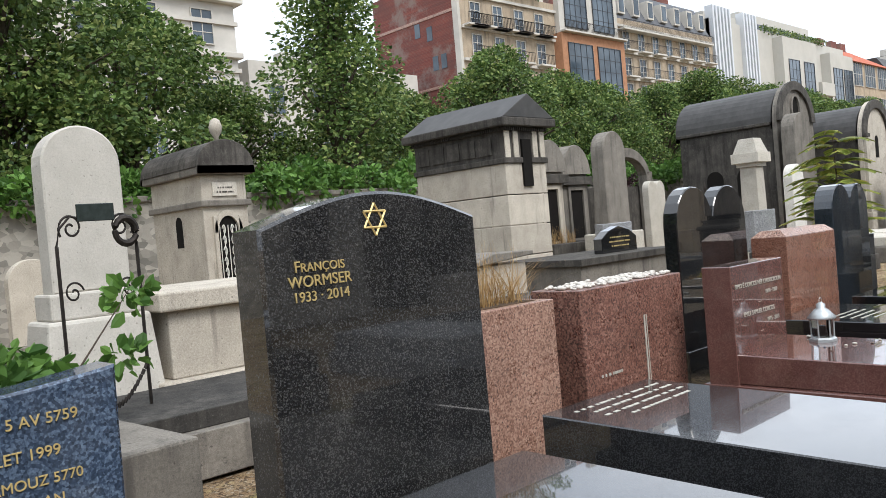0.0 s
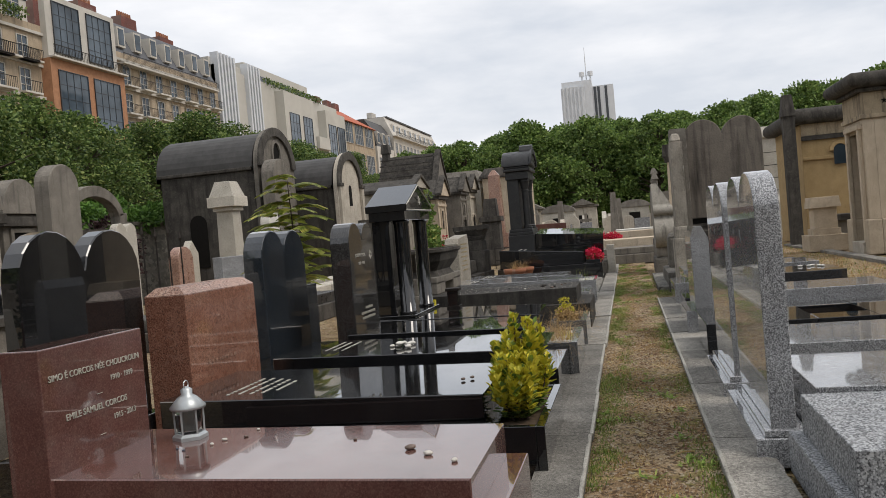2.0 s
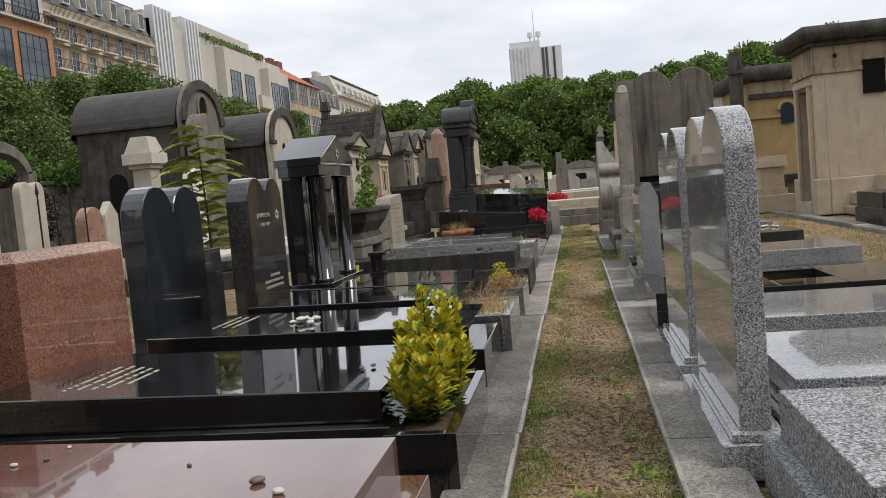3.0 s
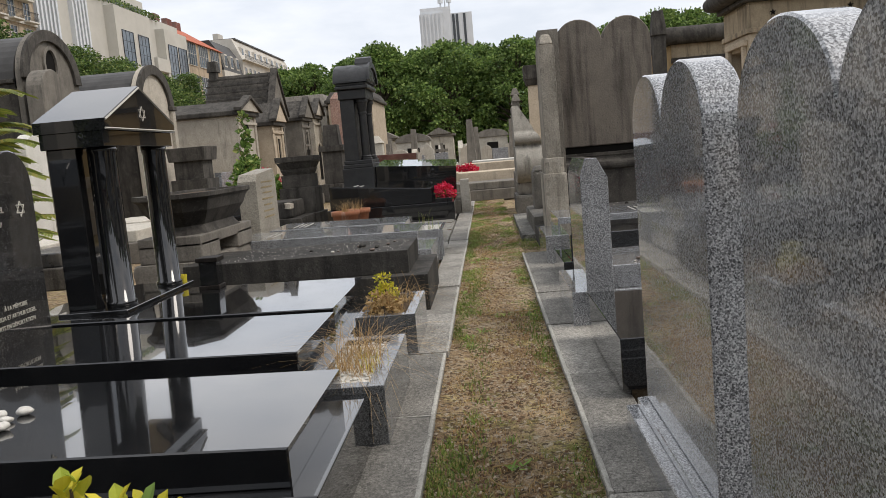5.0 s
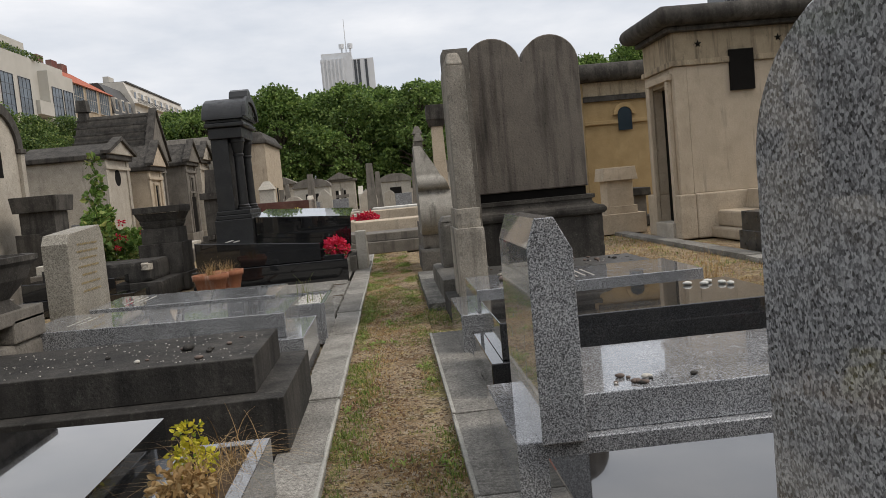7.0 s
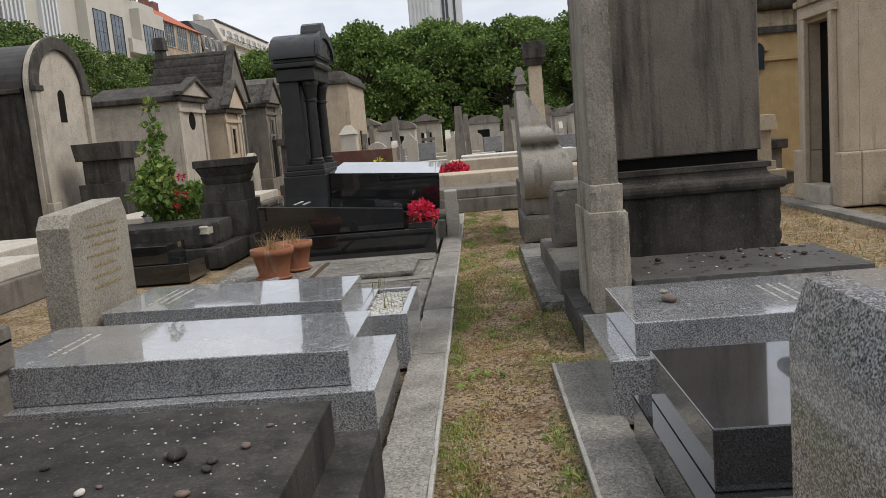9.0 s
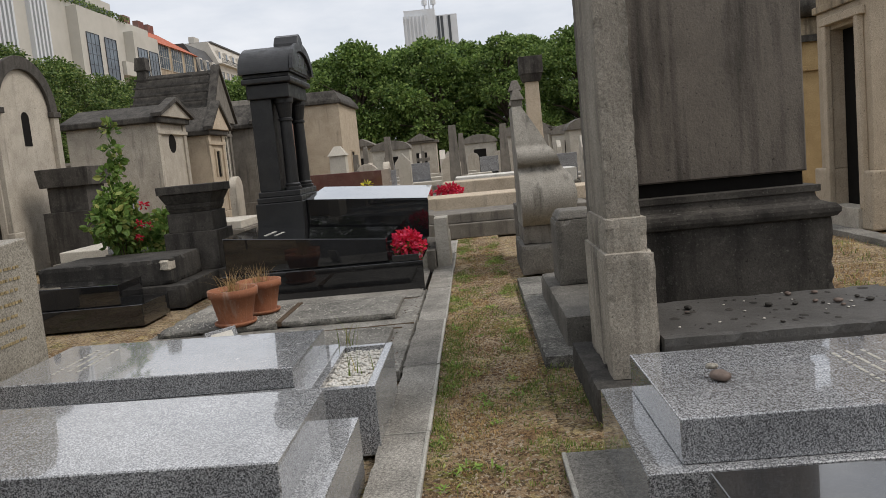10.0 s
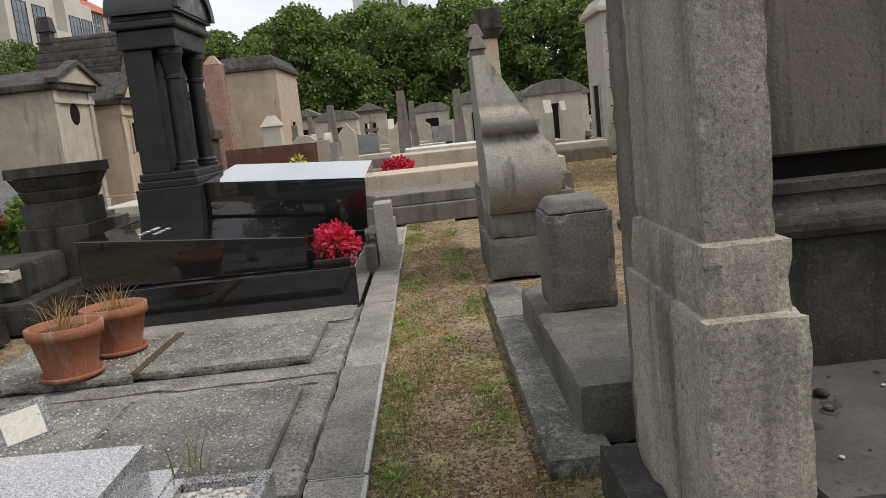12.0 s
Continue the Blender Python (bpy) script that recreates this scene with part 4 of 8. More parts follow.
# light grey granite slabs
Ft = slab_tomb("tomb", "light grey granite tomb with pale writing", 15.2, 16.17, 0.83, 2.9, 0.545, LIGHTG, LIGHTG, base_z=0.34, base=0.14, over=0.11)
bars([(0.5, 0), (0.45, 0.07)], Ft, (0, 1.75, 0.5663), facing="up", tilt=0.917, h=0.03)
Gt = slab_tomb("tomb", "light grey granite tomb behind a framed bed of pebbles", 16.75, 17.75, 1.12, 2.9, 0.52, LIGHTG, LIGHTG, base_z=0.39, over=0.04)
bars([(0.6, 0), (0.5, 0.07), (0.55, 0.14)], Gt, (0, 1.5, 0.5372), facing="up", tilt=0.917, h=0.03)
G2 = thing("headstone", "beige-grey granite headstone with eroded gilt writing", "headstone", (17.03, 2.95, 0))
part("stele", prism([(-0.48, 0), (0.48, 0), (0.48, 1.22), (0.41, 1.35), (-0.41, 1.29), (-0.48, 1.2)], 0, 0.24, "y", 0.006), BEIGEG, G2)
bars([(0.5, 0), (0.55, 0.07), (0.45, 0.14), (0.55, 0.22), (0.4, 0.3), (0.5, 0.38), (0.45, 0.46)], G2, (0.0, -0.003, 1.17), GOLD_WORN, h=0.024)
planter_box("grey granite frame filled with white pebbles", 16.62, 17.66, 0.64, 1.01, 0.40, LIGHTG, fill=PEBBLE)
scatter_pebbles("pebbles", 380, (16.68, 17.6, 0.7, 0.95, 0.365), None, MARBLE, 0.015, 22, "white and grey pebbles in the granite frame")

# flat ground slabs of two levelled graves
GA = thing("grave_slab", "two cracked lichen-grey slabs level with the kerb", "grave", (18.15, 0.68, 0), group="levelled graves")
part("bed", worn_box(0, 3.85, -0.01, 2.7, -0.02, 0.07, 0.014, 0.05, 2), SLABWORN, GA)
part("slab", worn_box(0.05, 1.42, 0.16, 1.18, 0.071, 0.122, 0.014, 0.05, 3), SLABWORN, GA)
part("slab", worn_box(0.05, 1.42, 1.2, 2.3, 0.071, 0.118, 0.014, 0.05, 4), SLABWORN, GA)
part("slab", worn_box(1.95, 3.0, 0.2, 1.35, 0.071, 0.138, 0.014, 0.05, 5), SLABWORN, GA)
part("slab", worn_box(1.93, 3.02, 1.38, 2.6, 0.071, 0.132, 0.014, 0.05, 6), SLABWORN, GA)
part("strip", worn_box(3.1, 3.84, 0.02, 2.65, 0.071, 0.085, 0.014, 0.05, 7), KERB, GA)
for k_, (cx, cy0, cy1) in enumerate(((1.68, 0.0, 2.6), (1.5, 0.1, 2.4), (3.06, 0.05, 2.6))):
    rc = random.Random(90 + k_)
    part("crack", tube([(cx + rc.gauss(0, 0.02), cy0 + (cy1 - cy0) * q / 16, 0.071) for q in range(17)], [rc.uniform(0.004, 0.012) for q in range(17)], 4), SOIL, GA)
grit_mesh("lichen_crumbs", 1500, (18.2, 19.5, 0.9, 2.9, 0.121), 0.006, PEBBLE, 64, "pale lichen crumbs on a worn grave slab")
grit_mesh("lichen_crumbs", 1300, (20.15, 21.1, 0.92, 3.2, 0.136), 0.006, PEBBLE, 65, "pale lichen crumbs on a worn grave slab")
grit_mesh("soil_crumbs", 1200, (18.2, 22.0, 0.7, 3.3, 0.073), 0.007, PEBBLE_DARK, 66, "brown soil crumbs round the worn slabs")
part("moss_joint", box(1.95, 3.0, 1.34, 1.4, 0.09, 0.145, 0.008), SOIL, GA, "rusty moss in the joint")


def flower_pot(x, y, z, r, h, label):
    root = thing("flower_pot", label, "flower pot", (x, y, z), group="terracotta pots")
    part("pot", lathe([(r * 0.66, 0), (r * 0.7, 0.01), (r * 0.68, 0.03), (r * 0.93, h * 0.78), (r * 1.02, h * 0.8), (r * 1.04, h), (r * 0.92, h), (r * 0.88, h * 0.86)], 24), TERRA, root, smooth=True)
    part("saucer", lathe([(r * 0.7, 0.0), (r * 0.86, 0.02), (r * 0.88, 0.045), (r * 0.82, 0.045), (r * 0.74, 0.02)], 24), TERRA, root, smooth=True)
    part("soil", lathe([(r * 0.6, h * 0.5), (r * 0.88, h * 0.87)], 16), SOIL, root)
    return root


flower_pot(20.2, 2.5, 0.132, 0.24, 0.37, "weathered terracotta pot with dry grass")
flower_pot(20.75, 2.38, 0.132, 0.23, 0.36, "terracotta pot with dry grass beside another")
PL = thing("plaque", "small leaning grey plaque with white card", "plaque", (19.0, 2.22, 0.117), turn=-35)
m = part("panel", box(-0.16, 0.16, 0, 0.03, 0, 0.22, 0.003), GREYG, PL)
m.matrix_basis = pose(0, 0, 0, -20, 0, 0)
c = part("card", box(-0.11, 0.11, -0.004, 0.002, 0.03, 0.19, 0), MARBLE, PL, "white card")
c.matrix_basis = pose(0, 0, 0, -20, 0, 0)

# black monument with its slabs
K = thing("tomb", "polished black granite tomb with sloping slab", "tomb", (21.75, 0.68, 0), group="tombs beside the path")
part("base", box(0, 1.75, 0.0, 2.45, 0, 0.42, 0.006), BLACK, K)
part("slab", prism([(0.42, 0.421), (2.4, 0.421), (2.4, 0.87), (0.42, 0.70)], 0.14, 1.72, "x", 0.008), BLACK, K)
bars([(0.5, 0.0), (0.42, 0.12)], K, (1.0, 2.3, 0.80), MARBLE, facing="up", h=0.06).matrix_basis = pose(0.75, 1.95, 0.8345, 4.9, 0, 0)
K2 = thing("tomb", "high polished black granite tomb before a columned stele", "tomb", (23.6, 0.72, 0), group="tombs beside the path")
part("base", box(-0.1, 1.8, -0.1, 1.66, 0, 0.32, 0.01), LIME_MID, K2)
part("step", box(0.0, 1.7, 0.0, 1.66, 0.321, 0.5, 0.01), BLACK, K2)
part("slab", prism([(-0.03, 0.501), (1.66, 0.501), (1.66, 1.18), (-0.06, 1.03), (-0.06, 0.95)], 0.05, 1.6, "x", 0.006), BLACK, K2)
bm = box(0.052, 1.6, -0.058, 1.66, 1.0, 1.1, 0)
for v in bm.verts:
    v.co.z = (1.032 if v.co.z < 1.05 else 1.05 + 0.075 * v.co.x) + 0.075 * (v.co.y + 0.058)
part("slab_top", bm, BLACK, K2)
for dx, z in ((0.0, 0.75), (0.5, 0.5)):
    part("end_block", box(0.1 + dx, 0.5 + dx, -0.3, -0.11, 0, z, 0.01), LIME_CLEAN, K2)
OB = thing("monument", "black granite stele with two columns and an arched hood", "monument", (23.5, 2.55, 0))
part("pedestal", box(-0.05, 1.3, -0.16, 0.5, 0, 1.18, 0.01), HONED_BLACK, OB)
part("step", box(-0.02, 1.26, -0.15, 0.48, 1.181, 1.26, 0.012), HONED_BLACK, OB)
part("step", box(0.01, 1.23, -0.13, 0.46, 1.261, 1.34, 0.012), HONED_BLACK, OB)
part("shaft", box(0.06, 1.18, 0.14, 0.44, 1.341, 2.62, 0.008), HONED_BLACK, OB)
for dx in (0.2, 1.04):
    part("column", lathe([(0.125, 1.34), (0.125, 1.38), (0.105, 1.39), (0.11, 1.42), (0.09, 1.44), (0.082, 2.30), (0.098, 2.31), (0.098, 2.34), (0.085, 2.35), (0.12, 2.54), (0.135, 2.56), (0.135, 2.62)], 24, (dx, 0.0, 0)), HONED_BLACK, OB)
part("entablature", box(0.0, 1.24, -0.13, 0.46, 2.621, 2.82, 0.015), HONED_BLACK, OB)
part("cornice", box(-0.07, 1.31, -0.19, 0.5, 2.821, 2.9, 0.02), HONED_BLACK, OB)
part("cornice", box(-0.03, 1.27, -0.16, 0.48, 2.901, 2.96, 0.012), HONED_BLACK, OB)
part("hood", prism([(-0.1, 2.961), (1.34, 2.961)] + arc(0.62, 2.961, 0.72, 0, 180, 40, 0.42), -0.2, 0.52, "y", 0.012), HONED_BLACK, OB)
part("hood_rim", prism(arc(0.62, 2.99, 0.74, 0, 180, 18, 0.42) + arc(0.62, 2.99, 0.6, 180, 0, 18, 0.3), -0.25, -0.201, "y"), HONED_BLACK, OB)
part("hood_panel", prism(arc(0.62, 2.99, 0.56, 0, 180, 16, 0.28), -0.215, -0.201, "y"), BLACK_DULL, OB)
part("crest", prism([(0.4, 3.3), (0.84, 3.3), (0.82, 3.4), (0.74, 3.5), (0.62, 3.54), (0.5, 3.5), (0.42, 3.4)], -0.24, 0.1, "y", 0.01), HONED_BLACK, OB)


def pier_stack(name, label, at, steps, material, category="monument", turn=0, group=""):
    """A square pier of stacked pieces: (half width, from, to, taper)."""
    root = thing(name, label, category, at, turn, group)
    for i, (w, a, b, t) in enumerate(steps):
        part("course", box(-w, w, -w, w, a + 0.0005 * i, b, 0.008, (t, t)), material, root)
    return root


pier_stack("pedestal", "dark moulded stone pedestal", (24.2, 4.15, 0), [(0.46, 0, 0.3, 0), (0.39, 0.3, 0.86, 0), (0.33, 0.86, 1.14, 0), (0.29, 1.14, 1.2, -0.03), (0.32, 1.2, 1.27, -0.02), (0.33, 1.27, 1.42, -0.07), (0.42, 1.42, 1.54, 0)], LIME_DARK)
Q = thing("tomb", "dark stepped stone tomb with a broken corner", "tomb", (22.45, 3.98, 0), group="tombs of the second row")
part("base", worn_box(-0.1, 1.35, -0.2, 1.8, 0, 0.3, 0.012, 0.06, 51), MOSSY, Q)
part("slab", worn_box(0.02, 1.2, 0.0, 1.75, 0.301, 0.64, 0.018, 0.05, 52), MOSSY, Q)
part("broken_corner", worn_box(0.0, 0.2, -0.012, 0.16, 0.47, 0.63, 0.05, 0.03, 53), LIME, Q, "pale fresh break")
slab_tomb("tomb", "small polished black stepped tomb", 21.4, 22.05, 4.2, 5.6, 0.5, BLACK, BLACK, base_z=0.25, base=0.28, over=0.08, group="tombs of the second row")
slab_tomb("tomb", "pale stone slab tomb with polished top", 28.6, 30.6, 6.2, 7.3, 0.8, LIGHTG, LIME_DARK, base_z=0.55, over=0.06, group="tombs of the second row")
slab_tomb("tomb", "grey flat stone tomb", 25.75, 27.1, 5.0, 6.3, 0.65, LIGHTG, LIME_DARK, base_z=0.48)

# ---- right-hand row: headstones turn their backs to the path ----
def right_tomb(label, x0, x1, z, slab_mat, base_mat, y1=-0.64, y0=-2.6, base_z=0.3, front=0.06):
    root = thing("tomb", label, "tomb", ((x0 + x1) / 2, y1, 0), group="tombs beside the path")
    w = (x1 - x0) / 2
    part("base", box(-w - 0.06, w + 0.06, y0 - y1 - 0.05, front, 0, base_z, 0.005), base_mat, root)
    part("slab", box(-w, w, y0 - y1, -0.0, base_z + 0.001, z, 0.006), slab_mat, root)
    return root


right_tomb("flamed grey granite tomb", 6.12, 7.16, 0.42, GREYG_ROUGH, GREYG_ROUGH, -0.735, base_z=0.22)
for x0, x1, lab, mat in ((7.33, 8.5, "grey granite tomb with double-headed stone", GREYG), (8.83, 9.95, "grey granite tomb with tall double-headed stone", GREYG)):
    root = thing("tomb", lab, "tomb", ((x0 + x1) / 2, -0.61, 0), group="tombs beside the path")
    w = (x1 - x0) / 2
    part("base", box(-w - 0.06, w + 0.05, -0.2, 0.09, 0, 0.16, 0.005), mat, root)
    part("step", box(-w - 0.04, w + 0.03, -0.18, 0.04, 0.161, 0.2, 0.004), mat, root)
    part("stele", prism(double_top(-w, w, 0.201, 1.6, 24, 0.75), -0.13, 0.0, "y", 0.006), mat, root)
    part("slab_base", box(-w, w, -2.1, -0.21, 0, 0.2, 0.005), mat, root)
    part("slab", box(-w + 0.06, w - 0.06, -2.05, -0.25, 0.201, 0.4, 0.006), LIGHTG, root)
R3 = thing("tomb", "black-sided dark granite slab tomb", "tomb", (11.04, -0.57, 0), group="tombs beside the path")
part("base", box(-0.58, 0.6, -2.0, -0.05, 0, 0.1, 0.004), BLACK, R3)
bm = bmesh.new()
add_box(bm, -0.65, 0.66, -0.95, 0, 0.101, 0.37, 0.004)
add_box(bm, -0.65, 0.66, -2.1, -1.45, 0.101, 0.37, 0.004)
add_box(bm, -0.65, -0.3, -1.449, -0.951, 0.101, 0.37, 0.004)
add_box(bm, 0.3, 0.66, -1.449, -0.951, 0.101, 0.37, 0.004)
part("slab", bm, BLACK, R3, "slab with a square planting hole")
part("planting_bed", box(-0.3, 0.3, -1.449, -0.951, 0.101, 0.27, 0), SOIL, R3)
R4 = right_tomb("grey granite tomb with thick upright stone", 12.16, 13.1, 0.465, GREYG, GREYG, -0.80, -2.7, 0.3, 0.29)
part("stele", prism([(0.19, 0.301), (0.0, 0.301), (0.0, 1.10), (0.07, 1.24), (0.15, 1.24), (0.19, 1.12)], -0.59, 0.23, "x", 0.005), GREYG, R4)
for i in range(12):
    rr = random.Random(60 + i)
    pebble(12.3 + rr.gauss(0, 0.05), -1.12 + rr.gauss(0, 0.1), 0.465, rr.uniform(0.012, 0.024), rr.choice((PEBBLE, PEBBLE_DARK, MOSSY)), i * 60)
right_tomb("dark polished granite tomb with pale pebbles", 13.8, 14.85, 0.52, DARKSLAB, BLACK, -0.69, -2.6, 0.28, 0.08)
for x, y in ((14.5, -2.42), (14.62, -2.36), (14.42, -2.45), (14.53, -2.3), (14.6, -2.2)):
    pebble(x, y, 0.52, 0.035, MARBLE, x * 300)
R7 = right_tomb("light grey granite tomb", 15.3, 16.3, 0.545, GREYG, LIGHTG, -0.71, -2.6, 0.36, 0.15)
bars([(0.5, 0), (0.45, 0.07), (0.5, 0.14)], R7, (0, -0.9, 0.546), facing="up", h=0.026)
pebble(15.75, -1.0, 0.545, 0.055, PEBBLE_DARK, 30, "rough brown stone placed on a tomb")
pebble(15.8, -0.98, 0.585, 0.03, BEIGEG, 80)

# tall double-headed monument with its corner pier
BD = thing("monument", "tall double-headed weathered stone tablet on a dark moulded base", "monument", (18.3, -1.74, 0))
part("tablet", prism(double_top(-0.70, 0.66, 1.27, 3.07, 14), 0, 0.28, "x", 0.012), TABLET, BD)
part("gap_band", box(0.04, 0.26, -0.68, 0.64, 1.165, 1.269, 0.004), VOID, BD, "black band under the tablet")
mo = part("moulding", lathe([(0.49, 0.93), (0.53, 0.94), (0.55, 0.97), (0.55, 1.0), (0.53, 1.03), (0.49, 1.045), (0.465, 1.06), (0.45, 1.09), (0.445, 1.12), (0.47, 1.125), (0.47, 1.17)], 4, square=True), LIME_DARK, BD)
mo.matrix_basis = Matrix.Translation((0.14, -0.02, 0)) @ Matrix.Diagonal((0.56, 1.53, 1, 1))
part("base", worn_box(-0.12, 0.42, -0.82, 0.78, 0.25, 0.951, 0.014, 0.05, 8), LIME_DARK, BD)
part("step", worn_box(-0.3, 0.5, -0.95, 0.8, 0, 0.251, 0.014, 0.05, 9), LIME_DARK, BD)
SL = solo("grave_slab", worn_box(16.9, 17.95, -2.75, -1.02, 0, 0.46, 0.012, 0.05, 10), PITSLAB, "dark pitted stone slab strewn with pebbles", "grave")
rng = random.Random(71)
bm = bmesh.new()
for i in range(46):
    x, y, rx = rng.uniform(17.0, 17.86), rng.uniform(-2.62, -1.12), 0.006 + 0.04 * rng.random() ** 2.2
    vs = [bm.verts.new((x + rx * rng.uniform(0.7, 1.2) * math.cos(k * 0.628), y + 0.8 * rx * rng.uniform(0.7, 1.2) * math.sin(k * 0.628), 0.4615)) for k in range(10)]
    top = [bm.verts.new(((v.co.x - x) * 0.6 + x, (v.co.y - y) * 0.6 + y, 0.465)) for v in vs]
    bm.faces.new(top)
    for k in range(10):
        bm.faces.new((vs[k], vs[(k + 1) % 10], top[(k + 1) % 10], top[k]))
tagged(part("pits", bm, MOSSY, SL, "black weathered pits"), kind="stuff")
for i in range(16):
    pebble(rng.uniform(16.98, 17.9), rng.uniform(-2.6, -1.1), 0.462, rng.uniform(0.01, 0.034), rng.choice((MOSSY, PEBBLE_DARK, MOSSY)), i * 33)
for i in range(14):
    pebble(rng.uniform(16.98, 17.9), rng.uniform(-2.6, -1.1), 0.462, rng.uniform(0.005, 0.012), PEBBLE, i * 71)
PI = thing("pier", "weathered pale stone pier with moulded base", "pier", (17.03, -0.76, 0))
part("foot", worn_box(-0.22, 0.95, -0.3, 0.16, 0, 0.22, 0.010, 0.045, 11), MOSSY, PI)
part("pedestal", worn_box(-0.09, 0.78, -0.25, 0.04, 0.221, 0.97, 0.010, 0.045, 12), PIERSTONE, PI)
part("collar", worn_box(-0.045, 0.75, -0.225, 0.02, 0.955, 1.17, 0.010, 0.045, 13), PIERSTONE, PI)
part("shaft", worn_box(0, 0.72, -0.20, 0, 1.155, 2.62, 0.009, 0.05, 14), PIERSTONE, PI)
part("broken_top", box(0.02, 0.7, -0.19, -0.01, 2.621, 2.76, 0.03, (0.1, 0.03)), PIERSTONE, PI)
part("back_return", worn_box(0.73, 1.2, -0.33, -0.05, 0, 2.9, 0.009, 0.05, 15), LIME_MID, PI)

# steps, worn block and scroll-shaped buttress
ST = thing("step_block", "dark worn stone step beside the path", "step", (18.45, -0.62, 0))
part("tread", worn_box(0, 2.3, -0.6, 0.0, 0, 0.3, 0.016, 0.05, 16), STEPSTONE, ST)
WB = thing("stone_block", "worn upright dark stone block with crumbling top", "block", (19.85, -0.73, 0.3))
part("body", worn_box(0, 0.55, -0.42, 0, 0, 0.62, 0.016, 0.05, 17), STEPSTONE, WB)
part("worn_top", box(0.01, 0.54, -0.41, -0.01, 0.621, 0.7, 0.02, (0.06, 0.05)), STEPSTONE, WB)
SC = thing("buttress", "grey stone buttress shaped as a scroll", "monument", (22.65, -0.58, 0))
part("foot", worn_box(-0.1, 1.2, -0.6, 0.05, 0, 0.38, 0.014, 0.05, 18), STEPSTONE, SC)
part("block", worn_box(0.0, 1.1, -0.52, 0.0, 0.381, 0.62, 0.014, 0.05, 19), LIME_MID, SC)
bm = bmesh.new()
keys = [(0.0, 0.62, 0.6), (-0.1, 0.69, 0.64), (-0.18, 0.8, 0.68), (-0.21, 0.95, 0.7), (-0.18, 1.1, 0.69), (-0.09, 1.23, 0.65), (0.03, 1.32, 0.58), (0.06, 1.37, 0.55), (-0.02, 1.42, 0.53), (-0.04, 1.5, 0.5), (0.01, 1.58, 0.45), (0.12, 1.63, 0.41), (0.15, 1.72, 0.37), (0.22, 1.92, 0.26), (0.32, 2.16, 0.12)]
prof = []
for p0, p1_, p2, p3 in zip([keys[0]] + keys, keys, keys[1:], keys[2:] + [keys[-1]]):
    for q in range(4):
        t = q / 4
        prof.append(tuple(0.5 * (2 * b + (c - a) * t + (2 * a - 5 * b + 4 * c - d) * t * t + (3 * b - a - 3 * c + d) * t ** 3) for a, b, c, d in zip(p0, p1_, p2, p3)))
prof.append(keys[-1])
L0 = [(bm.verts.new((x, 0, z)), bm.verts.new((x, -w, z)), bm.verts.new((1.05, -w, z)), bm.verts.new((1.05, 0, z))) for x, z, w in prof]
for p, q in zip(L0, L0[1:]):
    for i in range(4):
        bm.faces.new((p[i], p[(i + 1) % 4], q[(i + 1) % 4], q[i]))
bm.faces.new(L0[0][::-1])
bm.faces.new(L0[-1])
bmesh.ops.recalc_face_normals(bm, faces=bm.faces)
part("scroll", bm, CONCRETE, SC)
for dx, z in ((1.25, 2.45), (1.5, 2.6), (1.8, 2.4)):
    pier_stack("finial_post", "slim weathered stone post with pointed tip", (22.8 + dx, -0.72, 0), [(0.14, 0, 0.8, 0), (0.08, 0.8, z - 0.15, 0.01), (0.1, z - 0.15, z, 0.06)], LIME_MID, "post", group="stone posts")


# ---- plants beside the path ----
def bush(name, label, at, blobs, count, size, material, seed, category="shrub", stems=5, twig=BARK):
    root = thing(name, label, category, at)
    r = random.Random(seed)
    v, f = leaf_cloud(blobs, count, size, r, 0.35)
    raw_mesh("foliage", v, f, material, root)
    bm = bmesh.new()
    for i in range(stems):
        c, rad = blobs[i % len(blobs)]
        p = Vector(c)
        add_tube(bm, [(r.uniform(-0.04, 0.04), r.uniform(-0.04, 0.04), 0), (p.x * 0.5, p.y * 0.5, p.z * 0.6), (p.x, p.y, p.z + rad * 0.4)], [0.012, 0.008, 0.003], 5)
    part("stems", bm, twig, root)
    return root


def spindle(at, shoots, seed):
    """A spindle bush: upright shoots set with whorls of blunt variegated leaves."""
    root = thing("golden_shrub", "golden variegated spindle shrub in a black trough", "shrub", at)
    r = random.Random(seed)
    verts, faces, gv, gf = [], [], [], []
    bm = bmesh.new()
    for sx, sy, h in shoots:
        bx, by = sx * 0.5, sy * 0.5
        add_tube(bm, [(bx, by, 0), (sx * 0.85, sy * 0.85, h * 0.5), (sx, sy, h)], [0.008, 0.006, 0.003], 5)
        n = max(8, int(h / 0.016))
        for i in range(n):
            u = (i + 1) / n
            q_ = min(1, u * 1.6)
            p = Vector((bx + (sx - bx) * q_, by + (sy - by) * q_, h * u))
            for q in range(4):
                a = i * 0.8 + q * 1.571 + r.uniform(-0.3, 0.3)
                tilt = 0.25 + 1.25 * u * u + r.uniform(-0.25, 0.25)
                d = Vector((math.cos(a), math.sin(a), tilt)).normalized()
                l = r.uniform(0.042, 0.066) * (1.0 if u < 0.9 else 0.8)
                low = u < 0.25 or r.random() < 0.10
                add_leaf(gv if low else verts, gf if low else faces, p + Vector((r.gauss(0, 0.012), r.gauss(0, 0.012), 0)), d, Vector((0, 0, 1)), l, l * 0.72)
    part("stems", bm, BARK, root)
    raw_mesh("foliage", verts, faces, LEAF_YELLOW, root)
    raw_mesh("inner_foliage", gv, gf, LEAF_SHRUB, root)


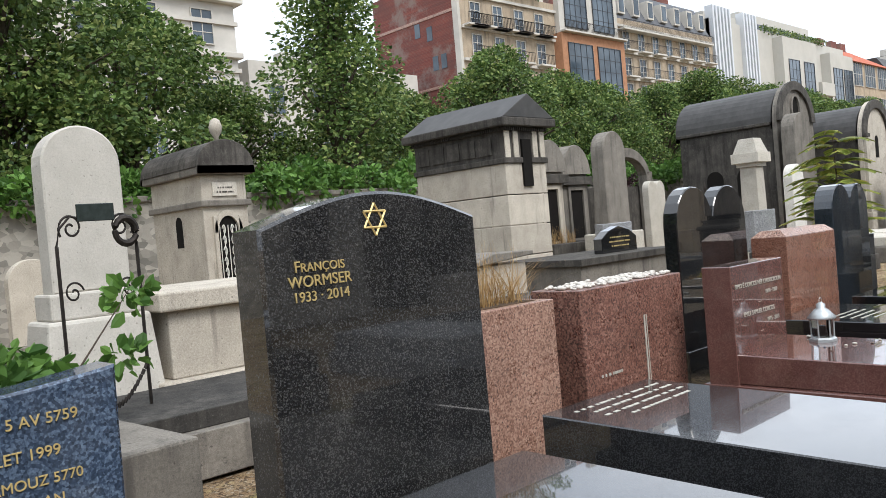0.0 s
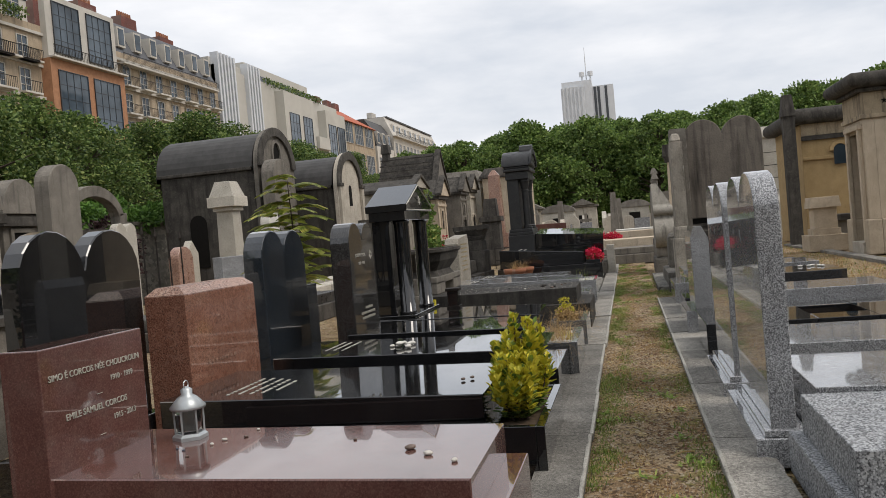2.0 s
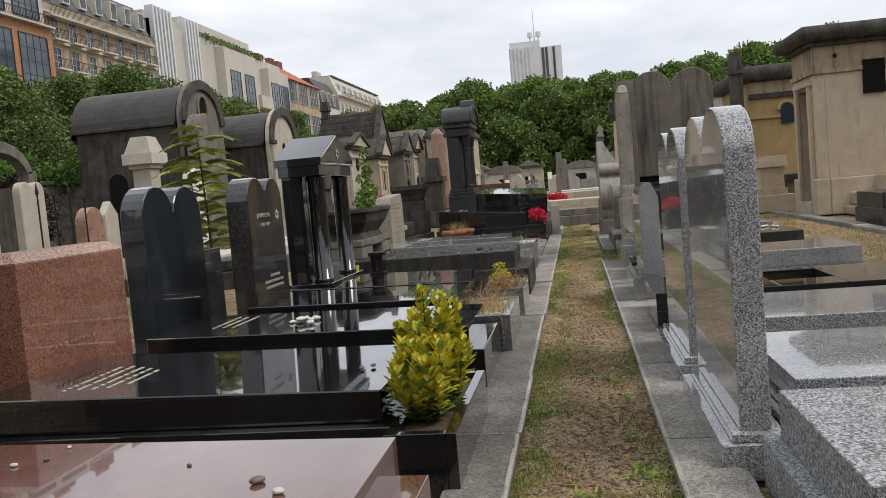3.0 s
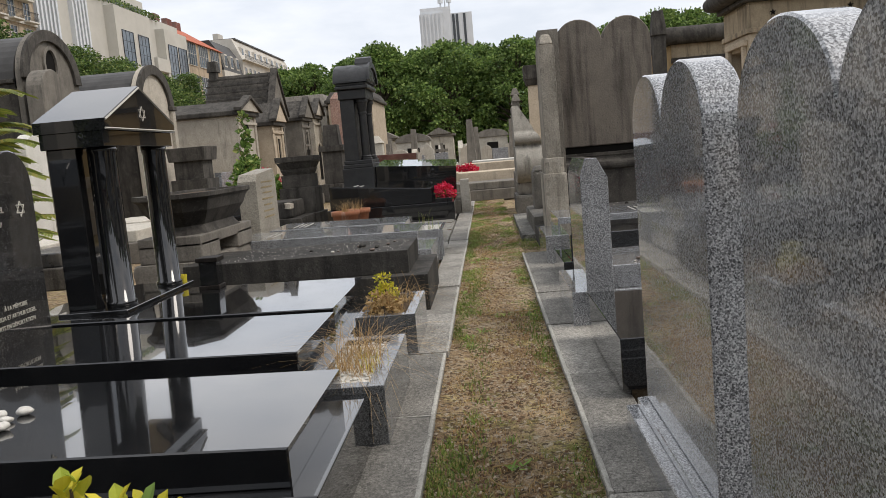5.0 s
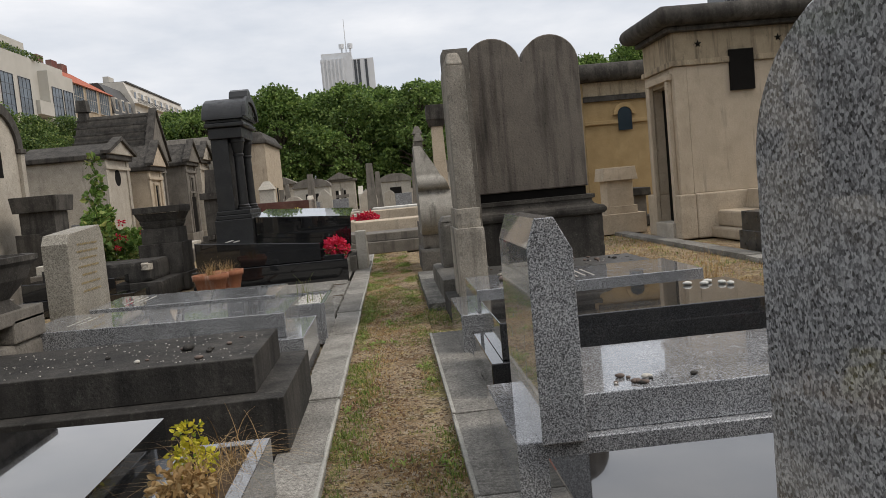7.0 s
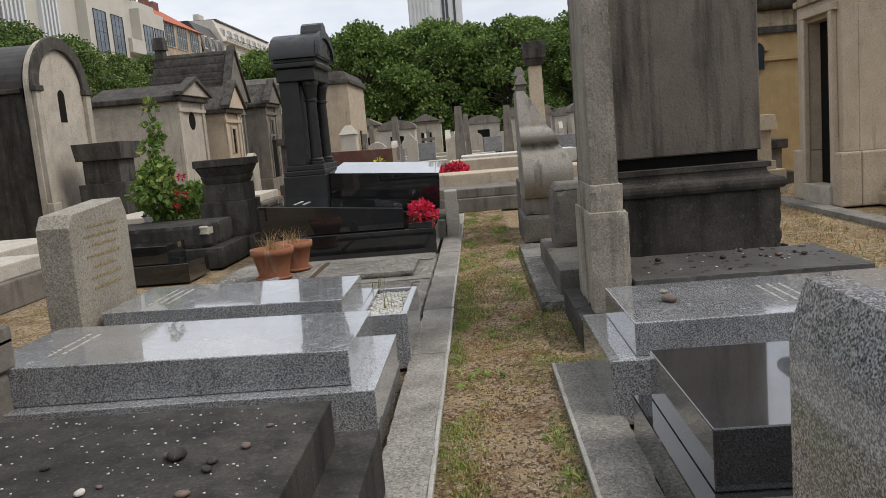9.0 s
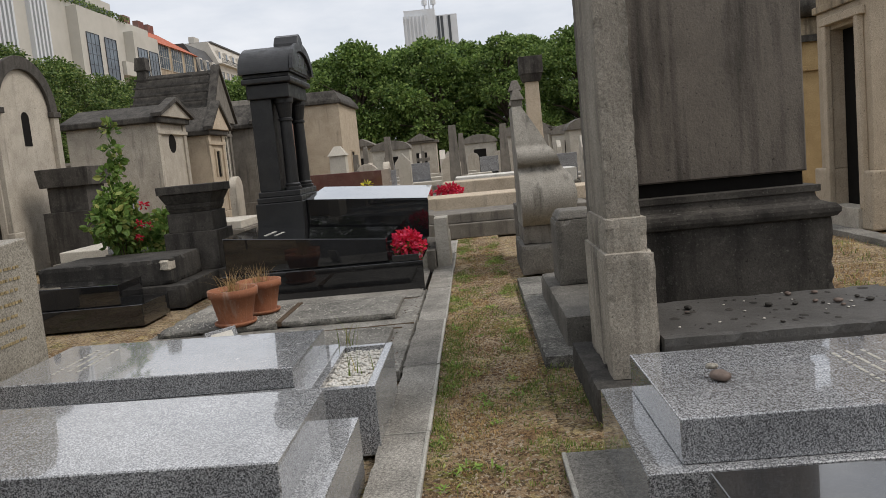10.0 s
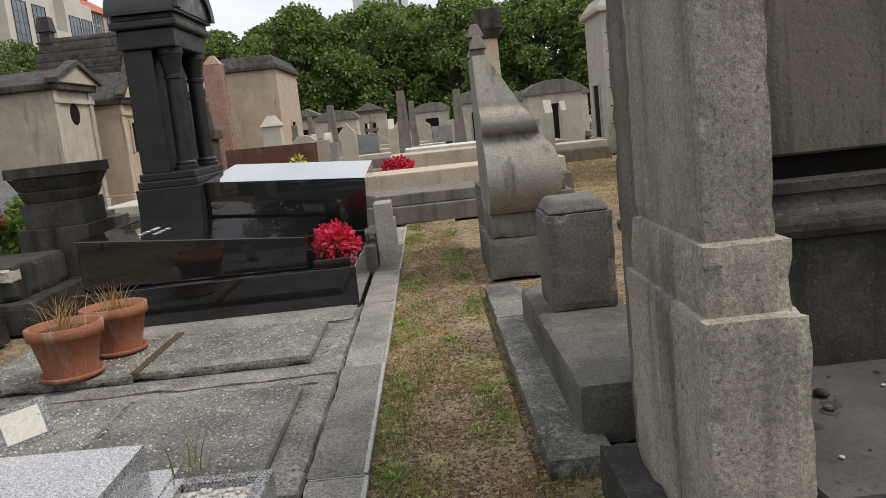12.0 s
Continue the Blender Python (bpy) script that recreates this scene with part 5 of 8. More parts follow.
rs = random.Random(3)
shoots = []
for _ in range(26):
    t, q = rs.uniform(0, 6.28), math.sqrt(rs.random())
    shoots.append((0.16 + 0.24 * q * math.cos(t), 0.17 * q * math.sin(t), 0.54 * (1 - 0.42 * q * q) + rs.uniform(-0.07, 0.05)))
for _ in range(20):
    t, q = rs.uniform(0, 6.28), math.sqrt(rs.random())
    shoots.append((-0.16 + 0.22 * q * math.cos(t), 0.16 * q * math.sin(t), 0.36 * (1 - 0.4 * q * q) + rs.uniform(-0.06, 0.05)))
spindle((7.55, 0.76, 0.28), shoots, 31)


def ornamental(name, label, at, n, h, spread, seed, material=STRAW, width=0.004, droop=0.8):
    """A fountain of long bent blades."""
    r = random.Random(seed)
    verts, faces = [], []
    for _ in range(n):
        a = r.uniform(0, 2 * math.pi)
        lean = r.uniform(0.15, 1.0) * spread
        l = h * r.uniform(0.55, 1.2)
        base = Vector((r.gauss(0, 0.05), r.gauss(0, 0.05), 0))
        side = Vector((-math.sin(a), math.cos(a), 0)) * width
        prev = None
        for s in range(6):
            u = s / 5
            p = base + Vector((math.cos(a) * lean * l * u * (0.5 + u * 0.7), math.sin(a) * lean * l * u * (0.5 + u * 0.7), l * (u - droop * 0.5 * u * u * lean)))
            w = side * (1 - u * 0.85)
            k = len(verts)
            verts += [p - w, p + w]
            if prev is not None:
                faces.append((prev, prev + 1, k + 1, k))
            prev = k
    ob = raw_mesh(name, verts, faces, material)
    ob.matrix_basis = pose(*at)
    return tagged(ob, label, "grass", kind="stuff")


for i in range(7):
    ornamental("dry_grass_tuft", "tall dry straw grass growing from the pink granite block", (3.62 + 0.13 * i, 3.25 + 0.03 * (i % 2), 0.98), 75, 0.36, 1.1, 40 + i, width=0.0025)
ornamental("dry_grass_tuft", "long dry ornamental grass in the pebble trough", (10.62, 0.76, 0.31), 110, 0.44, 1.9, 51, width=0.002, droop=1.5)
ornamental("dry_grass_tuft", "long dry ornamental grass in the pebble trough", (10.38, 0.82, 0.31), 80, 0.36, 1.7, 52, width=0.002, droop=1.4)
ornamental("dry_grass_tuft", "short straw grass in the trough", (10.3, 0.70, 0.31), 45, 0.13, 0.6, 53, STRAW, width=0.002)
ornamental("dry_grass_tuft", "small green-yellow grass tuft in the trough", (10.34, 0.69, 0.31), 26, 0.12, 0.7, 153, LEAF_YELLOW, width=0.002)
ornamental("dry_grass_tuft", "dry straw heather in the dark trough", (11.9, 0.78, 0.3), 90, 0.26, 1.4, 54, width=0.002, droop=1.3)
ornamental("dry_grass_tuft", "dry straw heather in the dark trough", (12.25, 0.72, 0.3), 80, 0.3, 1.8, 55, width=0.002, droop=1.5)
bush("small_shrub", "small yellow-green conifer in the dark trough", (12.08, 0.82, 0.3), [((0, 0, 0.1), 0.085), ((0.02, 0, 0.2), 0.06), ((0.05, 0.02, 0.07), 0.09)], 420, 0.024, LEAF_YELLOW, 32)
bush("small_shrub", "orange-brown dry heather in the dark trough", (11.8, 0.8, 0.28), [((0, 0, 0.07), 0.12), ((0.12, 0, 0.05), 0.09)], 350, 0.03, STRAW, 33)
ornamental("dry_grass_tuft", "dry grass in a terracotta pot", (20.2, 2.5, 0.46), 80, 0.26, 1.0, 56, width=0.003)
ornamental("dry_grass_tuft", "dry grass in a terracotta pot", (20.75, 2.38, 0.44), 60, 0.24, 0.8, 57, width=0.003)
ornamental("weed", "thin weed in the pebble frame", (17.0, 0.8, 0.36), 9, 0.2, 0.5, 58, GRASS)
ornamental("weed", "thin weed behind the pebble frame", (17.75, 0.95, 0.38), 9, 0.24, 0.4, 59, GRASS)
FB = thing("flower_box", "black granite box planted with red begonias", "flowers", (21.75, 0.7, 0))
part("box", box(0.02, 0.7, 0.02, 0.34, 0.421, 0.5, 0.004), BLACK, FB)
r = random.Random(61)
v, f = leaf_cloud([((0.2, 0.16, 0.60), 0.15), ((0.42, 0.18, 0.62), 0.16), ((0.58, 0.15, 0.58), 0.12), ((0.3, 0.1, 0.55), 0.15)], 900, 0.05, r, 0.55)
raw_mesh("blossom", v, f, PETAL_RED, FB)
v, f = leaf_cloud([((0.3, 0.16, 0.53), 0.16), ((0.52, 0.17, 0.53), 0.14)], 220, 0.06, r, 0.5)
raw_mesh("foliage", v, f, LEAF_SHRUB, FB)
bush("reddish_shrub", "small reddish-brown shrub in the dark granite box", (11.4, 3.9, 0.9), [((0, 0, 0.12), 0.14), ((0.12, 0, 0.1), 0.12), ((-0.12, 0, 0.08), 0.1)], 500, 0.035, STRAW, 34)


def sumac(x, y, z, h, seed, label):
    """A young tree with long feathered leaves."""
    root = thing("young_tree", label, "tree", (x, y, z))
    r = random.Random(seed)
    bm = bmesh.new()
    verts, faces = [], []
    add_tube(bm, [(0, 0, 0), (0.03, 0.02, h * 0.5), (0.0, 0.05, h)], [0.025, 0.016, 0.006], 6)
    for i in range(26):
        u = 0.35 + 0.65 * i / 25
        a = i * 2.4 + r.uniform(-0.3, 0.3)
        l = r.uniform(0.55, 0.8) * (1.15 - 0.5 * u)
        p0 = Vector((0.02, 0.03 * u, h * u))
        pts = [p0 + Vector((math.cos(a) * l * s, math.sin(a) * l * s, 0.22 * l * math.sin(2.4 * s) - 0.1 * s)) for s in (0, 0.25, 0.5, 0.75, 1.0)]
        add_tube(bm, pts, 0.004, 4)
        for s in range(2, 20):
            q = s / 19
            k = min(3, int(q * 4))
            p = pts[k].lerp(pts[k + 1], q * 4 - k)
            for sg in (-1, 1):
                d = Vector((math.cos(a + sg * 1.15), math.sin(a + sg * 1.15), -0.25)).normalized()
                add_leaf(verts, faces, p, d, Vector((0, 0, 1)), 0.2, 0.06)
    part("stem", bm, BARK, root)
    raw_mesh("foliage", verts, faces, LEAF_SUMAC, root)


sumac(14.3, 5.0, 0.0, 2.45, 71, "young sumac tree with yellow-green feathered leaves")
sumac(15.2, 5.6, 0.0, 2.1, 72, "young sumac tree behind a headstone")
bush("rose_bush", "tall leafy rose bush with a few red blooms", (24.0, 5.2, 0.0), [((0, 0, 0.95), 0.33), ((0.3, 0.1, 0.8), 0.28), ((-0.4, 0, 1.1), 0.3), ((-0.25, 0, 1.4), 0.2), ((0.08, 0, 1.45), 0.2), ((0.3, 0.1, 1.35), 0.17), ((0.05, 0.1, 1.8), 0.15), ((0.2, 0.05, 1.95), 0.1), ((0.08, 0.05, 2.15), 0.1), ((0.1, 0.05, 2.45), 0.12), ((0.2, -0.2, 0.65), 0.3), ((0.95, -0.2, 0.75), 0.26), ((1.3, -0.1, 0.95), 0.24), ((1.55, -0.1, 0.75), 0.2)], 2600, 0.1, LEAF_SHRUB, 35)
v, f = leaf_cloud([((23.75, 4.85, 1.05), 0.06), ((24.0, 4.85, 1.3), 0.06), ((24.1, 4.85, 1.0), 0.06), ((24.9, 4.75, 1.05), 0.06), ((23.8, 4.9, 0.85), 0.05)], 160, 0.04, random.Random(5), 0.3)
tagged(raw_mesh("rose_blooms", v, f, PETAL_RED), "red roses open on the bush", "flowers", kind="stuff")
r = random.Random(17)
spots = [(r.uniform(13, 60), r.uniform(-5.4, -2.9), -0.03) for _ in range(2600)]
tufts("dry_grass_strip", spots, 6, 0.06, STRAW, 81, "dry straw-coloured grass beyond the tombs", spread=0.08)
spots = [(r.uniform(13, 60), r.uniform(-5.2, -2.9), -0.03) for _ in range(900)]
tufts("green_grass_strip", spots, 6, 0.06, GRASS, 82, "green weeds among the dry grass beyond the tombs", spread=0.08)
ornamental("dry_grass_tuft", "tall pale dry grass beside the tombs", (16.2, -3.0, 0), 60, 0.6, 0.5, 83)
bush("red_flowers", "red and green low flowers by a black tomb", (14.2, -2.95, 0), [((0, 0, 0.12), 0.16), ((0.25, 0, 0.1), 0.14)], 400, 0.05, PETAL_RED, 84, "flowers")
solo("plant_pot", lathe([(0.12, 0), (0.17, 0.2), (0.18, 0.22), (0.15, 0.22), (0.14, 0.18)], 16), VOID, "small black plastic plant pot on the ground", "flower pot", (19.6, -2.95, -0.03), smooth=True)

# ---- tombs behind the first row, left ----
slab_tomb("tomb", "large grey stone tomb with loose slabs on top", 8.9, 11.3, 6.1, 7.6, 0.95, LIME_DARK, LIME_MID, base_z=0.86, over=-0.05, base=-0.05, group="tombs of the second row")
bm = prism([(-0.42, 0), (0.42, 0), (0.42, 0.2), (0.25, 0.3), (0, 0.36), (-0.25, 0.3), (-0.42, 0.2)], 0, 0.14, "y", 0.006)
NB = solo("headstone", bm, BLACK, "small black shaped headstone standing on a grey tomb", "headstone", (10.35, 6.5, 0.95))
letters_at = bars([(0.45, 0), (0.5, 0.06), (0.4, 0.12)], NB, (0, -0.003, 0.2), GOLD, h=0.025)
Cf = thing("tomb", "broken coffin-shaped limestone tomb", "tomb", (7.8, 6.4, 0), group="tombs of the second row")
part("body", box(-0.5, 0.42, 0, 0.9, 0, 1.0, 0.02), LIME, Cf)
part("lid", prism([(-0.62, 1.001), (0.48, 1.08), (0.48, 1.13), (-0.2, 1.14), (-0.62, 1.03)], -0.08, 1.0, "y", 0.01), LIME_MID, Cf)
slab_tomb("tomb", "low dark stone tomb", 6.6, 8.0, 4.7, 5.7, 0.72, LIME_DARK, LIME_MID, base_z=0.6, over=-0.04, base=-0.04, group="tombs of the second row")
solo("block", box(-0.6, 0.6, 0, 0.9, 0, 0.55, 0.015), LIME_MID, "low brown stone tomb block with rough top", "tomb", (2.05, 3.75, 0), turn=3)
pebble(2.05, 4.25, 0.55, 0.06, MARBLE)
slab_tomb("tomb", "low flat stone tomb overgrown at its edges", 2.7, 4.3, 5.0, 6.2, 0.42, MOSSY, LIME_MID, base_z=0.3, group="tombs of the second row")
slab_tomb("tomb", "low flat stone tomb with cracked slabs", 1.4, 2.6, 5.2, 6.4, 0.45, CONCRETE, LIME_MID, base_z=0.35, group="tombs of the second row")
Sg = thing("sarcophagus", "large pale limestone sarcophagus with stepped base", "tomb", (4.75, 6.85, 0))
part("base", box(-0.95, 0.95, -0.15, 1.9, 0, 0.35, 0.02), LIME, Sg)
part("body", box(-0.8, 0.8, 0, 1.75, 0.351, 0.95, 0.015), LIME, Sg)
part("lid", box(-0.9, 0.9, -0.08, 1.85, 0.951, 1.12, 0.02), LIME, Sg)
WS = thing("headstone", "tall pale stone headstone with rounded top on a stepped base", "headstone", (3.4, 7.0, 0))
part("tablet", prism(round_top(-0.32, 0.32, 1.2, 2.58), 0, 0.26, "y", 0.015), PALESTONE, WS)
part("base", box(-0.37, 0.37, -0.06, 0.34, 0.98, 1.201, 0.02), PALESTONE, WS)
part("foot", box(-0.5, 0.5, -0.2, 0.5, 0, 0.981, 0.03, (0.08, 0.08)), PALESTONE, WS)

# wrought-iron frame with chain and plaque
IR = thing("iron_trellis", "rusty wrought-iron grave frame with scrolls and a plaque", "iron frame", (2.94, 5.6, 0.42))
IR.matrix_basis = IR.matrix_basis @ pose(0, 0, -0.42) @ Matrix.Diagonal((0.82, 1, 0.97, 1))
for dx in (-0.32, 0.32):
    part("post", tube([(dx, 0, 0.435), (dx, 0, 1.6)], 0.014, 6), IRON, IR)


def scroll_pts(cx, cz, r0, turns, start, sgn=1):
    n = int(20 * turns)
    return [(cx + sgn * r0 * (1 - 0.85 * i / n) * math.cos(start + 2 * math.pi * turns * i / n), 0, cz + r0 * (1 - 0.85 * i / n) * math.sin(start + 2 * math.pi * turns * i / n)) for i in range(n + 1)]


for sgn in (-1, 1):
    part("scroll", tube(scroll_pts(sgn * 0.2, 1.72, 0.1, 1.5, -0.6, sgn), 0.009, 5), IRON, IR)
    part("scroll", tube(scroll_pts(sgn * 0.22, 1.28, 0.08, 1.4, 0.2, -sgn), 0.008, 5), IRON, IR)
    part("rail", tube([(sgn * 0.32, 0, 1.6), (sgn * 0.29, 0, 1.72), (sgn * 0.2, 0, 1.8), (sgn * 0.08, 0, 1.77), (0, 0, 1.84)], 0.01, 5), IRON, IR)
part("plaque", box(-0.15, 0.15, -0.02, 0.0, 1.76, 1.88, 0.004), BRONZE, IR)
part("ring", tube([(0.23 + 0.09 * math.cos(a * math.pi / 8), -0.02, 1.68 + 0.09 * math.sin(a * math.pi / 8)) for a in range(17)], 0.026, 8), IRON, IR)
ch = bmesh.new()
for i in range(24):
    u = i / 23
    add_tube(ch, [(-0.32 + 0.64 * u, 0, 0.75 - 0.28 * math.sin(math.pi * u) - 0.02), (-0.30 + 0.64 * u, 0, 0.75 - 0.28 * math.sin(math.pi * u) + 0.015)], 0.015, 5)
part("chain", ch, IRON, IR)
bush("ivy_clump", "clump of ivy and vine leaves beside an iron frame", (1.98, 4.85, 0), [((0, 0, 0.75), 0.35), ((-0.3, 0, 0.9), 0.35), ((0.35, 0.05, 0.7), 0.22), ((-0.2, -0.2, 0.5), 0.35), ((0.85, 0.05, 1.2), 0.12), ((0.8, 0.05, 0.85), 0.12)], 1100, 0.1, LEAF_IVY, 37)
bush("conifer", "dark green conifer with dense sprays", (1.15, 7.4, 0), [((0, 0, 0.6), 0.75), ((0.1, 0, 1.2), 0.65), ((0.0, 0, 1.8), 0.5), ((0.05, 0, 2.3), 0.33), ((0.05, 0, 2.7), 0.2), ((0.0, 0, 3.0), 0.1)], 7000, 0.075, LEAF_DARK, 38, "tree")
FT = thing("flower_trough", "white stone trough with flared rim and pink flowers", "planter", (7.6, 8.0, 1.12))
part("foot", box(-0.36, 0.36, 0.05, 0.4, 0, 0.05, 0.01), MARBLE, FT)
part("body", box(-0.42, 0.42, 0.0, 0.45, 0.051, 0.22, 0.02, (-0.03, -0.02)), MARBLE, FT)
part("rim", box(-0.48, 0.48, -0.04, 0.49, 0.221, 0.29, 0.02), MARBLE, FT)
wr = thing("wreath", "grey-green wreath leaning on a white tomb", "wreath", (6.98, 7.84, 1.3), 12)
part("ring", tube([(0.16 * math.cos(a * math.pi / 10), 0, 0.16 * math.sin(a * math.pi / 10)) for a in range(21)], 0.045, 8), LIME_MID, wr)
solo("trough_base", box(6.75, 8.5, 7.9, 9.2, 0, 1.12, 0.02), MARBLE, "white marble tomb base under a flower trough", "tomb")
v, f = leaf_cloud([((7.3, 8.2, 1.47), 0.13), ((7.62, 8.2, 1.49), 0.14), ((7.9, 8.2, 1.46), 0.11)], 330, 0.06, random.Random(8), 0.3)
tagged(raw_mesh("pink_flowers", v, f, PETAL_PINK), "pink flowers in a white trough", "flowers", kind="stuff")

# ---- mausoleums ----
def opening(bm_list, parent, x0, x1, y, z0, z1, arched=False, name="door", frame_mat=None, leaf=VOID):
    """A doorway or window in a wall that faces -y: flat leaf, dark for the unlit inside, with a frame standing proud.
    """
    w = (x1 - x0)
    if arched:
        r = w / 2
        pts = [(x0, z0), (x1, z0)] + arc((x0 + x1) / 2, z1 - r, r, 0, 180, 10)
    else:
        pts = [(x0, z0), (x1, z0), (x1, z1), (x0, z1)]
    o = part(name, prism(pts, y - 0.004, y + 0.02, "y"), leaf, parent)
    if frame_mat:
        t = 0.09
        bm = bmesh.new()
        add_box(bm, x0 - t, x0 - 0.001, y - 0.05, y + 0.01, z0, z1 + (0 if arched else t), 0.006)
        add_box(bm, x1 + 0.001, x1 + t, y - 0.05, y + 0.01, z0, z1 + (0 if arched else t), 0.006)
        if arched:
            r = w / 2
            outer = arc((x0 + x1) / 2, z1 - r, r + t, 0, 180, 10)
            inner = arc((x0 + x1) / 2, z1 - r, r, 180, 0, 10)
            add_prism(bm, outer + inner, y - 0.05, y + 0.01, "y")
        else:
            add_box(bm, x0, x1, y - 0.05, y + 0.01, z1 + 0.001, z1 + t, 0.006)
        part("frame", bm, frame_mat, o)
    return o


M1 = thing("mausoleum", "weathered limestone mausoleum with dark hipped roof and slot window", "mausoleum", (11.17, 9.2, 0))
M1.matrix_basis = M1.matrix_basis @ Matrix.Diagonal((0.78, 0.76, 0.955, 1))
part("plinth", box(-0.12, 1.5, -0.12, 3.1, 0, 0.35, 0.02), LIME, M1)
zz = [0.351, 0.95, 1.5, 2.05, 2.62]
for a_, b_ in zip(zz, zz[1:]):
    part("course", box(0, 1.38, 0, 2.95, a_ + 0.016, b_, 0.012), LIME, M1)
part("string_course", box(-0.05, 1.43, -0.05, 3.0, 2.621, 2.72, 0.015), LIME_DARK, M1)
part("frieze", box(0.0, 1.38, 0.0, 2.95, 2.721, 3.2, 0.006), LIME_DARK, M1)
for i in range(5):
    part("frieze_panel", box(-0.03, 0.0, 0.35 + 0.52 * i, 0.75 + 0.52 * i, 2.8, 3.12, 0.008), LIME_DARK, M1)
for dx in (0.02, 0.3, 0.95, 1.2):
    part("pilaster", box(dx, dx + 0.16, -0.035, 0.0, 2.721, 3.2, 0.006), LIME, M1)
# flat black panel: the slot's inner shade is in its colour
part("slot_window", box(0.55, 0.85, -0.056, -0.001, 2.2, 3.05, 0), VOID, M1, "dark slot window")
den = part("dentil", box(-0.02, 0.02, -0.0175, 0.0175, 3.2, 3.26, 0), LIME_DARK, M1)
den.matrix_basis = pose(-0.07, 0.0375, 0)
for x, y, turn in [(-0.07, 0.0375 + 0.065 * i, 0) for i in range(1, 46)] + [(0.0175 + 0.065 * i, -0.07, 90) for i in range(22)]:
    ob = new("dentil", den.data)
    ob.parent = M1
    ob.matrix_basis = pose(x, y, 0, 0, 0, turn)
part("cornice", box(-0.05, 1.43, -0.05, 3.0, 3.201, 3.27, 0.006), LIME_DARK, M1)
part("roof_edge", box(-0.22, 1.6, -0.22, 3.17, 3.271, 3.42, 0.02), LIME_DARK, M1)
bm = prism([(-0.2, 3.421), (1.58, 3.421), (0.69, 3.86)], -0.2, 3.15, "y", 0.01)
part("roof", bm, ZINC, M1, "dark weathered roof")


def barrel(label, x0, x1, y0, y1, wall, top, mat, front, oculus=True, win=False):
    root = thing("mausoleum", label, "mausoleum", ((x0 + x1) / 2, y0, 0), group="barrel-roofed mausoleums")
    w, l = (x1 - x0) / 2, y1 - y0
    rise = top - wall
    part("wall", box(-w, w, 0, l, 0, wall, 0.02), mat, root)
    part("cornice", box(-w - 0.08, w + 0.08, 0.1, l + 0.08, wall, wall + 0.1, 0.02), mat, root)
    part("roof", prism([(-w - 0.05, wall + 0.101), (w + 0.05, wall + 0.101)] + arc(0, wall + 0.1, w + 0.05, 0, 180, 20, rise - 0.1), 0.06, l + 0.1, "y", 0.01), ZINC, root, "dark barrel roof")
    g = [(-w - 0.12, 0.0), (w + 0.12, 0.0), (w + 0.12, wall + 0.1)] + arc(0, wall + 0.1, w + 0.12, 0, 180, 20, rise)
    part("gable", prism(g, -0.14, -0.001, "y", 0.012), front, root)
    rim = arc(0, wall + 0.1, w + 0.14, 0, 180, 20, rise + 0.03) + arc(0, wall + 0.1, w - 0.14, 180, 0, 20, rise - 0.24)
    part("gable_moulding", prism(rim, -0.22, -0.141, "y", 0.008), mat, root)
    if oculus:
        # black disc on the gable, painted as the oculus's unlit depth
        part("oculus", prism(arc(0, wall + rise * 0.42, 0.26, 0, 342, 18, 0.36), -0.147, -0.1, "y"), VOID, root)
        oo = arc(0, wall + rise * 0.42, 0.34, 0, 360, 18, 0.45) + arc(0, wall + rise * 0.42, 0.26, 360, 0, 18, 0.36)
        part("oculus_frame", prism(oo, -0.2, -0.141, "y"), front, root)
    if not win:
        opening(None, root, -0.5, 0.5, -0.145, 0.3, 2.3, True, "doorway", front)
    else:
        for sx in (-w - 0.1, w - 0.12):
            part("pilaster", box(sx, sx + 0.22, -0.24, -0.141, 0.9, wall + 0.02, 0.01), front, root)
            part("pilaster_foot", box(sx - 0.06, sx + 0.28, -0.3, -0.141, 0.0, 0.9, 0.02), front, root)
            part("pilaster_head", box(sx - 0.05, sx + 0.27, -0.28, -0.141, wall + 0.021, wall + 0.14, 0.015), mat, root)
        opening(None, root, -0.14, 0.14, -0.145, 2.6, 3.3, True, "arched_window")
    return root


BM1 = barrel("soot-black barrel-roofed mausoleum with oculus in its gable", 24.7, 27.1, 10.5, 13.6, 3.75, 4.95, LIME_DARK, LIME_MID)
po = part("porch_stele", prism(round_top(-0.5, 0.5, 0, 4.0), 0, 0.4, "y", 0.02), LIME_MID, BM1)
po.matrix_basis = pose(-1.1, -0.75, 0)
for dy in (0.7, 1.7):
    # flat black sheets on the side wall, coloured as shaded niches
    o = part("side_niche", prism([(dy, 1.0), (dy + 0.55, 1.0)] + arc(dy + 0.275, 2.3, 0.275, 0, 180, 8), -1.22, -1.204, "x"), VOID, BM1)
barrel("grey barrel-roofed chapel with pale gable", 27.7, 29.9, 9.2, 12.5, 3.2, 4.3, LIME_DARK, LIME, False, True)
pier_stack("column", "pale stone column pier with heavy capital", (20.9, 9.5, 0), [(0.5, 0, 0.4, 0), (0.36, 0.4, 0.8, 0.04), (0.23, 0.8, 2.4, 0.02), (0.27, 2.4, 2.5, 0), (0.36, 2.5, 2.75, 0), (0.32, 2.75, 3.12, 0.12)], LIME_CLEAN, "column")
S5 = thing("headstone", "tall rounded weathered limestone headstone on a wide base", "headstone", (16.2, 10.4, 0))
part("tablet", prism(round_top(-0.42, 0.42, 1.1, 3.35), 0, 0.35, "y", 0.02), LIME_MID, S5)
